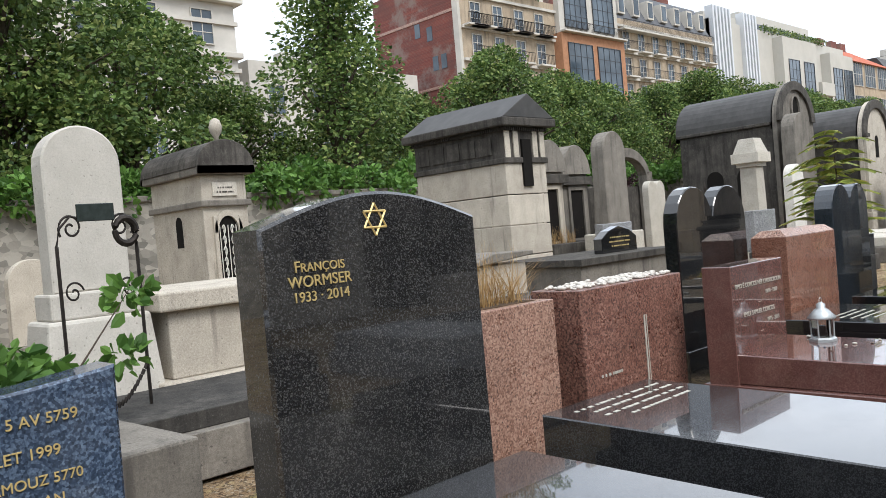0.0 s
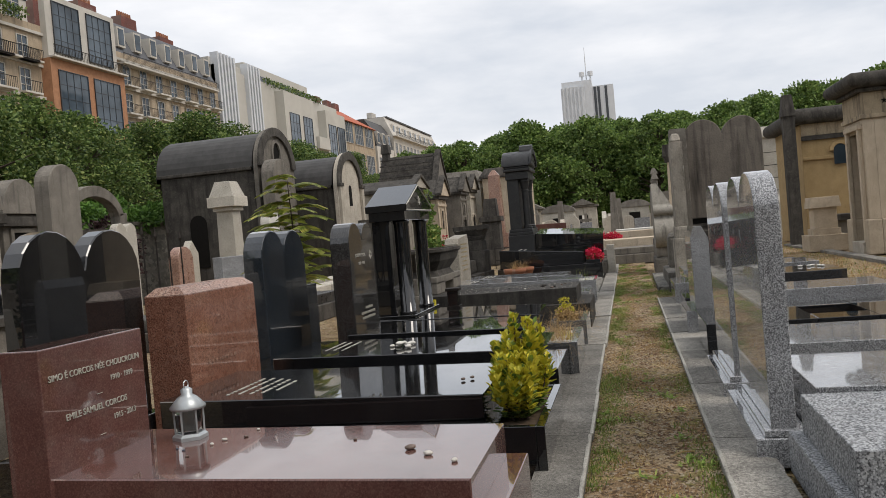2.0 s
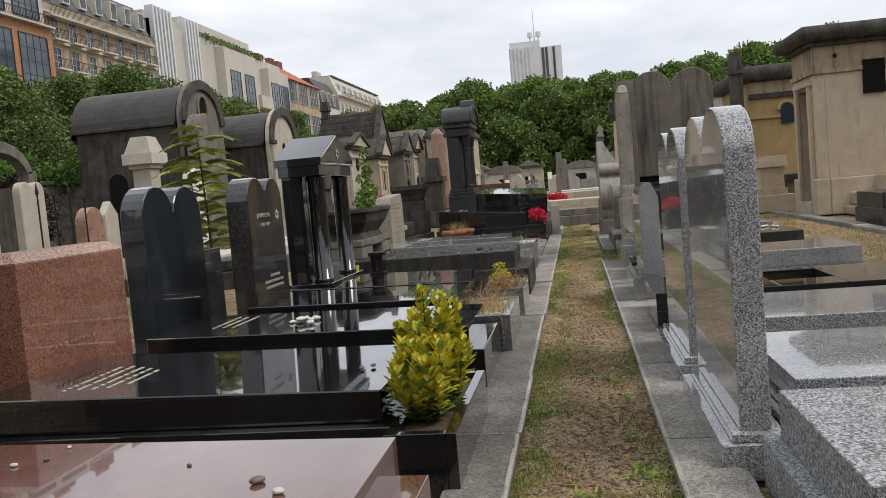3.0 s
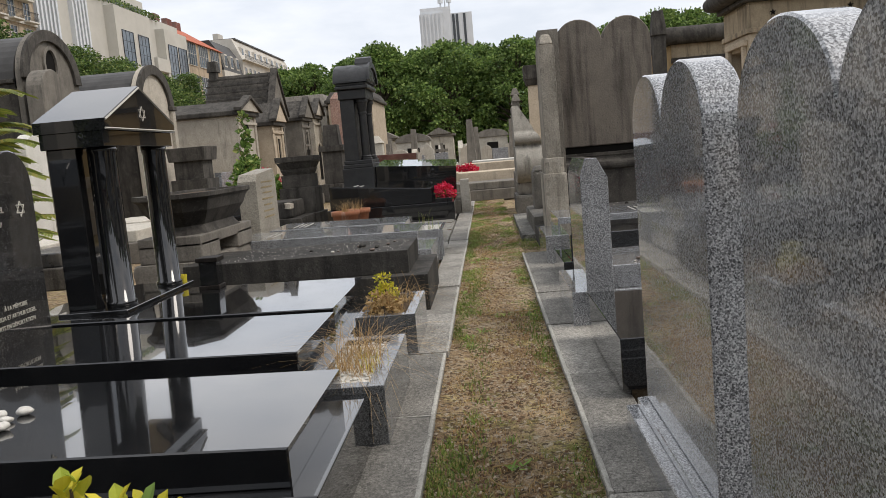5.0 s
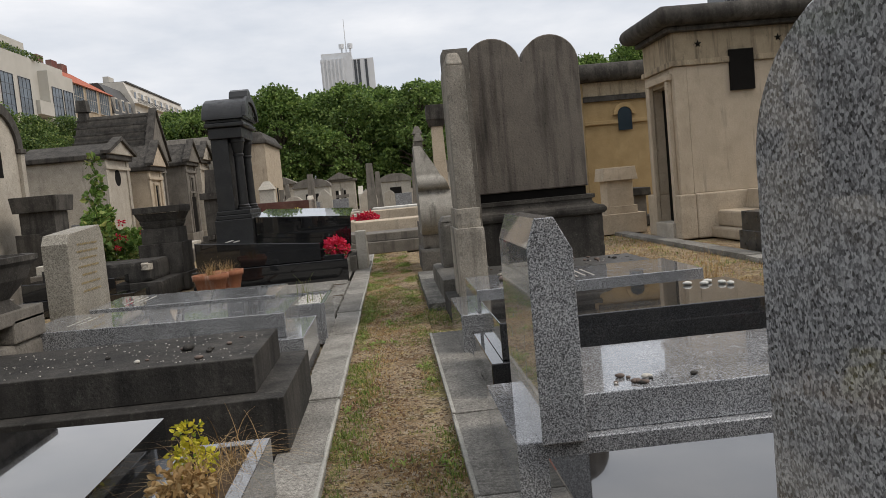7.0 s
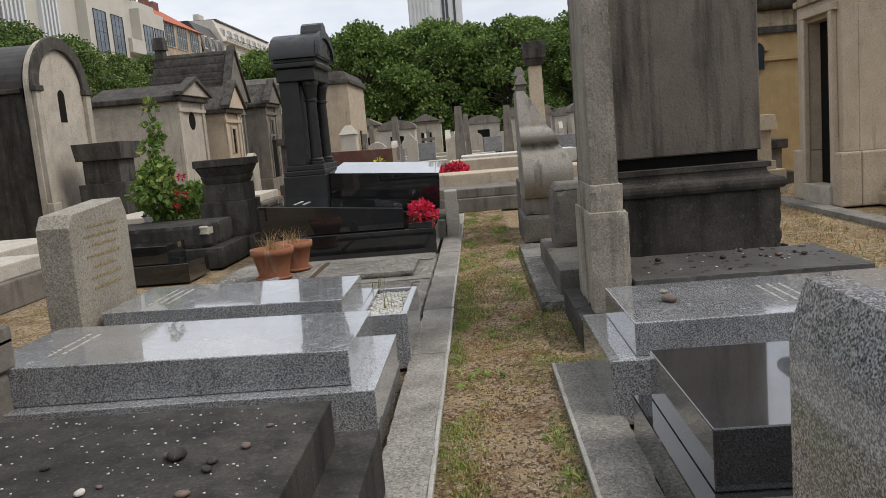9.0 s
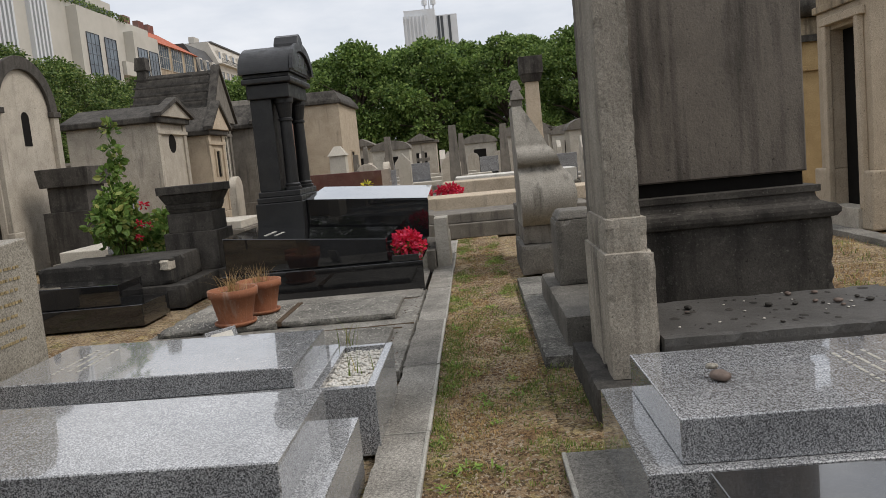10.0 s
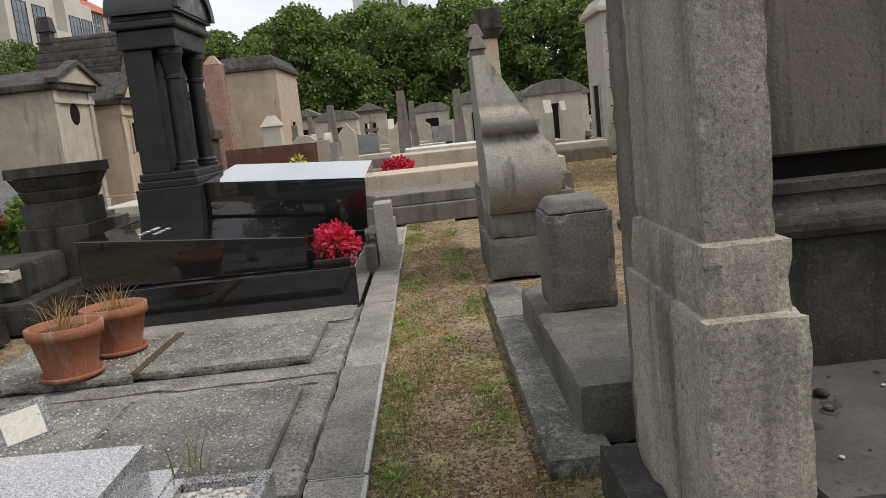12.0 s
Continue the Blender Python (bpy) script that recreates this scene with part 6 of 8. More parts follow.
part("base", box(-0.7, 0.7, -0.15, 0.5, 0, 1.101, 0.03), LIME_CLEAN, S5)


def aedicule(label, x, y, w, h, mat, seed, dark=True):
    """A narrow tomb front with an arched head and a recess drawn as a flat dark leaf."""
    root = thing("tomb_shrine", label, "mausoleum", (x, y, 0), group="small tomb shrines")
    part("body", box(-w / 2, w / 2, 0, 1.4, 0, h * 0.78, 0.015), mat, root)
    part("head", prism([(-w / 2 - 0.06, h * 0.78), (w / 2 + 0.06, h * 0.78)] + arc(0, h * 0.78, w / 2 + 0.06, 0, 180, 12, h * 0.22), -0.1, 1.42, "y", 0.01), LIME_MID, root)
    part("cornice", box(-w / 2 - 0.1, w / 2 + 0.1, -0.12, 1.45, h * 0.7, h * 0.76, 0.01), LIME_DARK, root)
    opening(None, root, -w * 0.25, w * 0.25, -0.005, 1.0, h * 0.66, False, "recess", mat)
    part("shelf", box(-w / 2 - 0.12, w / 2 + 0.12, -0.5, 0.0, 0.55, 0.95, 0.02), LIME_DARK, root)
    part("foot", box(-w / 2 - 0.02, w / 2 + 0.02, -0.42, 0.0, 0, 0.55, 0.02), LIME_DARK, root)
    return root


aedicule("narrow limestone shrine with arched head and dark recess", 15.3, 11.6, 1.0, 3.3, LIME, 1)
aedicule("small limestone shrine with dark draped crest", 17.2, 12.3, 1.0, 3.3, LIME_MID, 2)
for i in range(3):
    ornamental("dry_grass_tuft", "rusty dry grass on a shrine's shelf", (15.0 + 0.3 * i, 11.35, 0.95), 50, 0.4, 0.6, 140 + i)
AR = thing("stone_arch", "weathered stone arch of a grave enclosure", "arch", (21.0, 13.2, 0))
part("arch", prism(arc(0, 2.5, 1.15, 10, 170, 14, 0.9) + arc(0, 2.5, 0.95, 170, 10, 14, 0.62), 0, 0.3, "y", 0.01), LIME_MID, AR)
for dx in (-1.1, 1.1):
    part("post", box(dx - 0.16, dx + 0.16, 0, 0.3, 0, 2.7, 0.02), LIME_MID, AR)
part("panel", box(-1.6, 1.4, 0.35, 0.4, 0.0, 2.3, 0), LIME_DARK, AR, "dark rusty panel")
solo("headstone", prism(round_top(-0.3, 0.3, 0, 1.6), 0, 0.22, "y", 0.01), PINKG, "small orange-pink rounded headstone", "headstone", (17.9, 9.0, 0))
Wp = solo("headstone", prism(round_top(-0.35, 0.35, 0, 2.4), 0, 0.25, "y", 0.015), MARBLE, "pale eroded rounded headstone", "headstone", (22.0, 8.8, 0))
solo("headstone", prism(double_top(-0.4, 0.4, 0, 2.3), 0, 0.2, "y", 0.015), LIME_CLEAN, "pale double-headed stone before an arch", "headstone", (19.8, 11.6, 0))
# small iron spears
for i, (x, z) in enumerate(((15.2, 1.75), (15.6, 1.7), (16.0, 1.75), (16.4, 1.65))):
    sp = thing("iron_stake", "rusty iron stake with spear tip", "fence post", (x, 8.2, 0), group="iron stakes")
    part("rod", tube([(0, 0, 0), (0, 0, z)], 0.015, 5), IRON, sp)
    part("spearhead", lathe([(0.008, z), (0.035, z + 0.1), (0.001, z + 0.26)], 4), IRON, sp)

# small chapel with an urn on its roof
SC2 = thing("mausoleum", "small limestone chapel with curved roof, urn and iron door", "mausoleum", (7.0, 11.2, 0))
SC2.matrix_basis = SC2.matrix_basis @ Matrix.Diagonal((0.68, 0.9, 0.96, 1))
part("wall", box(-0.55, 0.55, 0, 1.9, 0, 2.7, 0.02), LIME, SC2)
part("string_course", box(-0.62, 0.62, -0.07, 1.97, 2.2, 2.3, 0.02), LIME_MID, SC2)
part("cornice", box(-0.68, 0.68, -0.13, 2.03, 2.7, 2.82, 0.02), LIME_MID, SC2)
part("roof", prism([(-0.7, 2.821), (0.7, 2.821)] + arc(0, 2.82, 0.7, 0, 180, 14, 0.42), -0.15, 2.05, "y", 0.01), LIME_DARK, SC2)
part("urn", lathe([(0.05, 3.2), (0.05, 3.3), (0.12, 3.38), (0.14, 3.46), (0.1, 3.56), (0.03, 3.6)], 14, (0, 0.1, 0)), LIME, SC2, smooth=True)
opening(None, SC2, -0.26, 0.26, -0.005, 0.6, 2.05, True, "iron_door", LIME)
bm = bmesh.new()
for i in range(5):
    add_tube(bm, [(-0.2 + 0.1 * i, -0.02, 0.62), (-0.2 + 0.1 * i, -0.02, 1.9)], 0.012, 4)
for i in range(7):
    for sgn in (-1, 1):
        add_tube(bm, [(px * 0.5 + sgn * 0.1, -0.02, pz) for px, _, pz in scroll_pts(0, 0.8 + 0.17 * i, 0.1, 1.0, 0.3, sgn)], 0.01, 4)
part("grille", bm, MARBLE, SC2, "pale scrolled iron grille")
part("name_panel", box(-0.3, 0.3, -0.03, 0.0, 2.36, 2.58, 0.006), LIME_CLEAN, SC2)
bars([(0.35, 0), (0.42, 0.07)], SC2, (0, -0.033, 2.48), LIME_DARK, h=0.035)
so = opening(None, SC2, -0.12, 0.12, -0.004, 1.5, 2.0, True, "window")
so.matrix_basis = pose(-0.55, 0.9, 0.1, 0, 0, -90)

# ---- chapels further along ----
def chapel(label, x0, x1, y0, y1, h, mat, roof="gable", rise=0.8, roof_mat=ZINC, features=(), facing="-y", group="chapels"):
    """A small house-shaped tomb; facing +y mirrors it to the other side of the path."""
    w, l = (x1 - x0) / 2, abs(y1 - y0)
    root = thing("mausoleum", label, "mausoleum", ((x0 + x1) / 2, y0, 0), 180 if facing == "+y" else 0, group)
    part("plinth", box(-w - 0.06, w + 0.06, -0.06, l + 0.06, 0, 0.5, 0.02), mat, root)
    part("wall", box(-w, w, 0, l, 0.501, h, 0.015), mat, root)
    part("cornice", box(-w - 0.14, w + 0.14, -0.14, l + 0.14, h, h + 0.16, 0.03), roof_mat, root)
    if roof == "gable":
        part("roof", prism([(-w - 0.12, h + 0.161), (w + 0.12, h + 0.161), (0, h + 0.16 + rise)], -0.06, l + 0.12, "y", 0.01), roof_mat, root)
        part("pediment", prism([(-w - 0.16, h + 0.161), (w + 0.16, h + 0.161), (0, h + 0.22 + rise)], -0.2, -0.061, "y", 0.012), mat, root)
        for sx in (-1, 1):
            rake = [(sx * (w + 0.22), h + 0.15), (sx * (w + 0.22), h + 0.25), (0, h + 0.33 + rise), (0, h + 0.21 + rise)]
            part("raking_cornice", prism(rake, -0.28, 0.0, "y"), roof_mat, root)
            part("pilaster", box(sx * (w - 0.11) - 0.11, sx * (w - 0.11) + 0.11, -0.05, -0.001, 0.52, h - 0.001, 0.008), mat, root)
        part("frieze", box(-w - 0.04, w + 0.04, -0.075, -0.052, h - 0.3, h - 0.2, 0.006), mat, root)
    elif roof == "flat":
        part("roof", box(-w - 0.1, w + 0.1, -0.1, l + 0.1, h + 0.161, h + 0.16 + rise, 0.03, (0.25, 0.25)), roof_mat, root)
    elif roof == "round":
        part("roof", prism([(-w - 0.3, h + 0.161), (w + 0.3, h + 0.161), (w + 0.32, h + 0.35), (w + 0.2, h + 0.5), (w - 0.1, h + 0.55), (-w + 0.1, h + 0.55), (-w - 0.2, h + 0.5), (-w - 0.32, h + 0.35)], -0.3, l + 0.3, "y", 0.02), roof_mat, root)
    for ft in features:
        if ft == "door":
            opening(None, root, -0.42, 0.42, -0.005, 0.2, 2.15, False, "doorway", mat)
        elif ft == "arch_door":
            opening(None, root, -0.42, 0.42, -0.005, 0.2, 2.3, True, "doorway", mat)
        elif ft == "oculus":
            part("oculus", prism(arc(0, h - 0.55, 0.26, 0, 340, 16), -0.012, 0.01, "y"), VOID, root)
        elif ft == "lancets":
            for dx in (-0.45, 0, 0.45):
                opening(None, root, dx - 0.11, dx + 0.11, -0.006, 1.3, 3.0, True, "lancet_window", LIME_CLEAN)
        elif ft == "slot":
            opening(None, root, -0.18, 0.18, -0.006, h - 1.3, h - 0.5, False, "slot_window", mat)
    return root


F1 = chapel("grey limestone chapel with oculus and dark flat roof", 33.9, 36.1, 8.35, 10.8, 3.2, LIME, "gable", 0.4, LIME_DARK, ("oculus",))
for k in range(3):
    part("trefoil", prism(arc(0.5 + (0.14, -0.14, 0)[k], 2.5 + (0, 0, 0.2)[k], 0.13, 0, 340, 10), -1.062, -1.05, "x"), VOID, F1)
chapel("small cream limestone chapel with pediment", 37.0, 38.6, 8.0, 10.5, 2.9, OCHRE_PALE, "gable", 0.75, LIME_DARK, ("slot",))
G1 = chapel("gothic limestone chapel with steep stone roof and lancets", 39.6, 42.0, 8.75, 11.3, 3.3, LIME_MID, "gable", 1.85, LIME_DARK, ("lancets",))
for i in range(6):
    part("roof_course", box(-1.36 + 0.2 * i, -1.28 + 0.2 * i, 0, 2.66, 3.62 + 0.3 * i, 3.68 + 0.3 * i, 0.004), LIME_DARK, G1)
pier_stack("finial_post", "stone cross base on a chapel's gable", (40.8, 11.2, 0), [(0.16, 0, 5.5, 0), (0.22, 5.5, 5.95, 0.05)], LIME_DARK, "post")
chapel("dark limestone chapel with pediment", 43.0, 44.8, 8.2, 11, 3.3, LIME_MID, "gable", 0.8, LIME_DARK, ("door", "slot"))
chapel("pale limestone chapel with iron door", 45.6, 47.4, 8.2, 11, 3.5, LIME, "gable", 0.7, LIME_DARK, ("arch_door",))
chapel("tall pale limestone chapel", 48.4, 50.6, 8.0, 11, 4.2, LIME_CLEAN, "flat", 0.5, LIME_MID, ("door",))
chapel("cream chapel with flat dark cornice", 46.8, 52.0, 5.4, 7.6, 4.2, OCHRE_PALE, "flat", 0.4, LIME_DARK, ("door",))
pier_stack("obelisk", "red-brown granite obelisk on a plinth", (37.6, 5.5, 0), [(0.45, 0, 1.2, 0), (0.3, 1.2, 3.7, 0.07), (0.24, 3.7, 3.95, 0.18)], PINKG, "obelisk")
pier_stack("obelisk", "dark stone pier with capped head", (34.2, 5.2, 0), [(0.45, 0, 0.6, 0), (0.33, 0.6, 1.7, 0), (0.42, 1.7, 1.9, 0), (0.28, 1.9, 2.6, 0.05)], LIME_DARK, "obelisk")
pier_stack("pedestal", "pale stone pedestal with pointed cap", (38.0, 4.2, 0), [(0.4, 0, 0.5, 0), (0.28, 0.5, 1.9, 0.03), (0.3, 1.9, 2.2, 0.2)], LIME_CLEAN, "pedestal")
pier_stack("pedestal", "dark stone urn pedestal", (28.6, 8.1, 0), [(0.5, 0, 1.2, 0), (0.4, 1.2, 1.7, 0), (0.5, 1.7, 2.07, -0.04)], LIME_DARK, "pedestal")
slab_tomb("tomb", "large red-brown granite tomb with pebbles and iron rail", 31.0, 33.2, 2.1, 3.9, 1.42, ROSE, ROSE, base_z=0.95, over=0.02)
rl = thing("railing", "low rusty iron railing beside a granite tomb", "railing", (30.6, 1.8, 0))
for i in range(9):
    part("bar", tube([(0, 0.35 * i, 0), (0, 0.35 * i, 0.75)], 0.012, 4), IRON, rl)
for z in (0.3, 0.72):
    part("rail", tube([(0, 0, z), (0, 2.8, z)], 0.014, 4), IRON, rl)
bush("yellow_bush", "small bright yellow-green bush", (29.6, 2.3, 0.0), [((0, 0, 0.5), 0.25), ((0.05, 0, 0.9), 0.22), ((0.1, 0, 1.1), 0.12)], 420, 0.08, LEAF_YELLOW, 39)
ornamental("dry_grass_tuft", "tuft of straw grass before a granite tomb", (29.8, 3.7, 0.3), 60, 0.8, 0.5, 88)

# tombs lying across the end of the path
for i, (x, y0, y1, z, mat) in enumerate(((27.7, -2.3, 2.6, 0.48, LIME_MID), (29.3, -2.6, 1.2, 0.72, OCHRE_PALE), (31.2, -2.4, 0.6, 0.62, LIME_MID), (33.0, -2.4, 0.9, 0.9, OCHRE_PALE), (35.0, -3.0, 0.6, 0.95, MARBLE))):
    root = thing("tomb", "low limestone tomb lying across the path's end", "tomb", (x, y0, 0), group="tombs across the path")
    part("base", box(0, 1.5, 0, y1 - y0, 0, z * 0.6, 0.02), LIME_MID, root)
    part("slab", box(0.1, 1.4, 0.1, y1 - y0 - 0.1, z * 0.6 + 0.001, z, 0.02), mat, root)
bush("red_flowers", "red flowers in a pot at the path's end", (31.6, 0.6, 0.6), [((0, 0, 0.15), 0.2), ((0.15, 0.15, 0.12), 0.18), ((0.1, -0.2, 0.1), 0.16)], 500, 0.07, PETAL_RED, 85, "flowers")
bush("red_flowers", "orange-brown dried flowers on a tomb", (33.6, -1.9, 0.9), [((0, 0, 0.1), 0.2), ((0.1, 0.3, 0.1), 0.2)], 300, 0.07, TERRA, 86, "flowers")
CL = pier_stack("column", "slender pale stone column with dark capital", (34.0, -1.75, 0), [(0.3, 0, 1.4, 0), (0.2, 1.4, 3.3, 0.03), (0.22, 3.3, 3.5, -0.06), (0.3, 3.5, 3.95, 0)], OCHRE_PALE, "column")
for piece in CL.children:
    if max(v.co.z for v in piece.data.vertices) > 3.4:
        piece.data.materials[0] = LIME_DARK

# ---- unseen chapels and tombs added on the near side, behind the walker, to darken reflections ----
for i, (x0, h, mt, rf) in enumerate(((-9.0, 3.4, LIME, "gable"), (-5.5, 3.9, LIME_MID, "round"), (-2.2, 3.2, OCHRE_PALE, "gable"), (1.2, 3.7, LIME, "flat"), (4.6, 3.4, LIME_MID, "gable"), (8.0, 3.8, LIME_CLEAN, "round"), (11.4, 3.3, LIME_DARK, "gable"), (14.6, 3.6, LIME, "flat"))):
    chapel("unseen limestone chapel added facing the grass strip", x0, x0 + 2.4, -7.4, -10.2, h, mt, rf, 0.6, LIME_DARK, ("door",), "+y", "chapels facing the grass strip")
for i, (x, y) in enumerate(((-14, -6), (-14, -1.5), (-13, 4), (-14, 9))):
    chapel("unseen limestone chapel added across the path's other end", x - 1.2, x + 1.2, y, y + 2.6, 3.4, (LIME, LIME_MID)[i % 2], "gable", 0.7, LIME_DARK, ("door",), "-y", "chapels at the path's other end")
for i, x in enumerate((-6.0, -4.4, -2.8, -1.2, 0.6, 2.2, 3.8)):
    slab_tomb("tomb", "unseen granite slab tomb added before the near-side chapels", x, x + 1.0, -3.0, -1.0, 0.5, (DARKSLAB, LIGHTG, BLACK)[i % 3], DARKSLAB, base_z=0.3)

# ---- right-hand chapels and tombs ----
def bullnose(x0, x1, y0, y1, z, h, out):
    """A flat roof slab whose edge swells out in a half round."""
    bm = bmesh.new()
    rings = []
    prof = [(0.0, 0.0)] + [(out * math.sin(radians(t)) ** 0.8, h * 0.5 * (1 - math.cos(radians(t)))) for t in range(20, 161, 14)] + [(0.02, h), (-0.25, h + 0.03)]
    for d, dz in prof:
        rings.append([bm.verts.new(c) for c in ((x0 - d, y0 - d, z + dz), (x1 + d, y0 - d, z + dz), (x1 + d, y1 + d, z + dz), (x0 - d, y1 + d, z + dz))])
    for a, b in zip(rings, rings[1:]):
        for i in range(4):
            bm.faces.new((a[i], a[(i + 1) % 4], b[(i + 1) % 4], b[i]))
    bm.faces.new(rings[0][::-1])
    bm.faces.new(rings[-1])
    sharp = [e for e in bm.edges if any(r[i] in e.verts and q[i] in e.verts for r, q in zip(rings, rings[1:]) for i in range(4))]
    for e in sharp:
        e.smooth = False
    return bm


C3 = thing("mausoleum", "cream limestone mausoleum with dark rounded roof and tall doorway", "mausoleum", (23.85, -5.6, 0))
part("plinth", box(-0.08, 1.8, -2.62, -0.25, 0, 0.85, 0.03), OCHRE_PALE, C3)
for x0, x1 in ((-0.08, 0.25), (1.25, 1.8)):
    part("plinth", box(x0, x1, -0.249, 0.08, 0, 0.85, 0.03), OCHRE_PALE, C3)
part("wall", box(0, 1.7, -2.54, -0.25, 0.851, 3.25, 0.012), OCHRE_PALE, C3)
part("door_wall", box(0.0, 0.25, -0.249, 0.0, 0.851, 3.25, 0.01), OCHRE_PALE, C3)
part("door_wall", box(1.25, 1.7, -0.249, 0.0, 0.851, 3.25, 0.01), OCHRE_PALE, C3)
part("door_head", box(0.251, 1.249, -0.249, 0.0, 2.95, 3.25, 0.01), OCHRE_PALE, C3)
part("door_frame", prism([(0.13, 0.3), (0.27, 0.3), (0.29, 3.02), (0.17, 3.02)], 0.0, 0.09, "y", 0.01), OCHRE_PALE, C3)
part("door_frame", prism([(1.23, 0.3), (1.37, 0.3), (1.33, 3.02), (1.21, 3.02)], 0.0, 0.09, "y", 0.01), OCHRE_PALE, C3)
part("door_lintel", box(0.1, 1.4, 0.0, 0.1, 3.021, 3.14, 0.012), OCHRE_PALE, C3)
# black panel behind the door frame: the inside's darkness is its colour
part("doorway", box(0.251, 1.249, -0.245, -0.2, 0.02, 2.94, 0), VOID, C3, "doorway, its unlit inside a flat black panel")
part("threshold", box(0.251, 1.249, -0.19, 0.12, 0, 0.3, 0.01), LIME, C3)
part("string_course", box(-0.05, 1.75, -2.59, 0.05, 3.251, 3.36, 0.015), SOOTED, C3)
part("attic", box(0, 1.7, -2.54, 0, 3.361, 3.88, 0.01), SOOTED, C3)
# solid black block whose colour gives the window's unlit inside
part("window", box(-0.055, 0.05, -1.54, -1.07, 2.72, 3.48, 0), VOID, C3, "dark square window")
bm = bmesh.new()
for y_ in (-0.5, -2.05):
    for k in range(5):
        t = 2 * math.pi * k / 5
        add_tube(bm, [(-0.01, y_, 3.64), (-0.01, y_ + 0.07 * math.sin(t), 3.64 + 0.07 * math.cos(t))], [0.025, 0.004], 4)
# the star holes are solid black spikes, their shade given by colour
tagged(part("star_holes", bm, VOID, C3), kind="stuff")
part("cornice", box(-0.12, 1.82, -2.66, 0.12, 3.881, 3.98, 0.02), LIME_DARK, C3)
part("roof", bullnose(-0.14, 1.84, -2.68, 0.14, 3.981, 0.36, 0.22), LIME_DARK, C3, "soot-black rounded roof", smooth=True)
WC = chapel("tall white limestone chapel with visible courses", 40.0, 42.4, -5.7, -8.6, 4.3, LIME_CLEAN, "flat", 0.35, LIME_CLEAN, ("door",), "+y")
for k in range(6):
    part("course_joint", box(1.2, 1.206, 0.1, 2.8, 0.9 + 0.55 * k, 0.93 + 0.55 * k, 0), LIME_DARK, WC)
o4 = thing("mausoleum", "long ochre limestone chapel with blue arched window", "mausoleum", (31.5, -5.75, 0))
part("wall", box(0, 4.5, -3.6, 0, 0, 3.95, 0.01), OCHRE, o4)
part("string_course", box(-0.07, 0.0, -3.6, 0, 2.75, 2.85, 0.01), OCHRE, o4)
part("upper_course", box(-0.09, 0.0, -3.6, 0, 3.4, 3.55, 0.01), LIME_DARK, o4)
part("window", prism([(-1.35, 2.55), (-0.95, 2.55)] + arc(-1.15, 3.0, 0.2, 0, 180, 8), -0.08, -0.072, "x"), GLASS, o4, "blue glass window")
part("window_moulding", prism(arc(-1.15, 3.0, 0.32, 0, 180, 10) + arc(-1.15, 3.0, 0.21, 180, 0, 10), -0.1, 0.0, "x"), OCHRE, o4)
part("roof", bullnose(-0.12, 4.6, -3.7, 0.12, 3.951, 0.5, 0.26), LIME_DARK, o4, smooth=True)
part("frieze", box(-0.03, -0.001, -3.58, -0.02, 3.56, 3.94, 0.004), SOOTED, o4)
pier_stack("finial_post", "slim dark stone finial on a chapel roof", (31.0, -5.3, 0), [(0.18, 0, 4.2, 0), (0.22, 4.2, 4.9, 0.08)], LIME_DARK, "post")
chapel("dark soot-stained chapel with round roof", 24.0, 27.0, -9.6, -12.4, 3.2, LIME_MID, "round", 0.4, LIME_DARK, (), "+y")
pier_stack("pedestal", "moulded cream stone pedestal", (27.2, -5.3, 0), [(0.5, 0, 0.45, 0), (0.36, 0.45, 0.62, 0), (0.3, 0.62, 1.2, 0), (0.4, 1.2, 1.5, 0.04)], OCHRE_PALE, "pedestal")
bnch = thing("bench_tomb", "dark stone bench-shaped tomb", "tomb", (29.3, -6.0, 0))
part("seat", box(-0.6, 0.6, -0.6, 0.2, 0.75, 0.95, 0.02), LIME_DARK, bnch)
part("body", box(-0.5, 0.5, -0.5, 0.1, 0.25, 0.75, 0.01), LIME_MID, bnch)
part("foot", box(-0.7, 0.7, -0.7, 0.6, 0, 0.25, 0.02), LIME_DARK, bnch)
ct = thing("tomb", "cream limestone tomb with moulded base", "tomb", (23.3, -6.6, 0), group="tombs before the chapels")
part("foot", box(-0.9, 0.9, -1.6, 0.5, 0, 0.2, 0.04), OCHRE_PALE, ct)
part("body", box(-0.75, 0.75, -1.5, 0.35, 0.201, 0.5, 0.04), OCHRE_PALE, ct)
part("lid", box(-0.6, 0.6, -1.4, -0.2, 0.501, 0.85, 0.02, (0.1, 0.05)), OCHRE_PALE, ct)
for x, y in ((20.6, -6.0), (18.8, -5.9)):
    slab_tomb("tomb", "stepped black granite tomb in the second row", x - 0.7, x + 0.7, y - 1.6, y + 0.4, 0.6, BLACK_DULL, BLACK_DULL, base_z=0.3, group="tombs before the chapels")
kerb_row("kerb_far", [12, 14, 16, 18, 20, 22, 24, 26, 28, 30, 32], -5.35, -5.05, 0.05, "pale stone edging along the far tombs", 5)
for x, y, mat in ((17.0, -6.6, LIME_MID), (14.6, -6.4, GREYG), (12.6, -6.3, LIME)):
    slab_tomb("tomb", "plain stone tomb beyond the grass strip", x - 0.6, x + 0.6, y - 1.4, y + 0.5, 0.55, mat, mat, base_z=0.3, group="tombs before the chapels")
chapel("weathered stone chapel far along the grass", 20.5, 22.6, -10.5, -13, 3.4, LIME_MID, "gable", 0.7, LIME_DARK, ("door",), "+y")
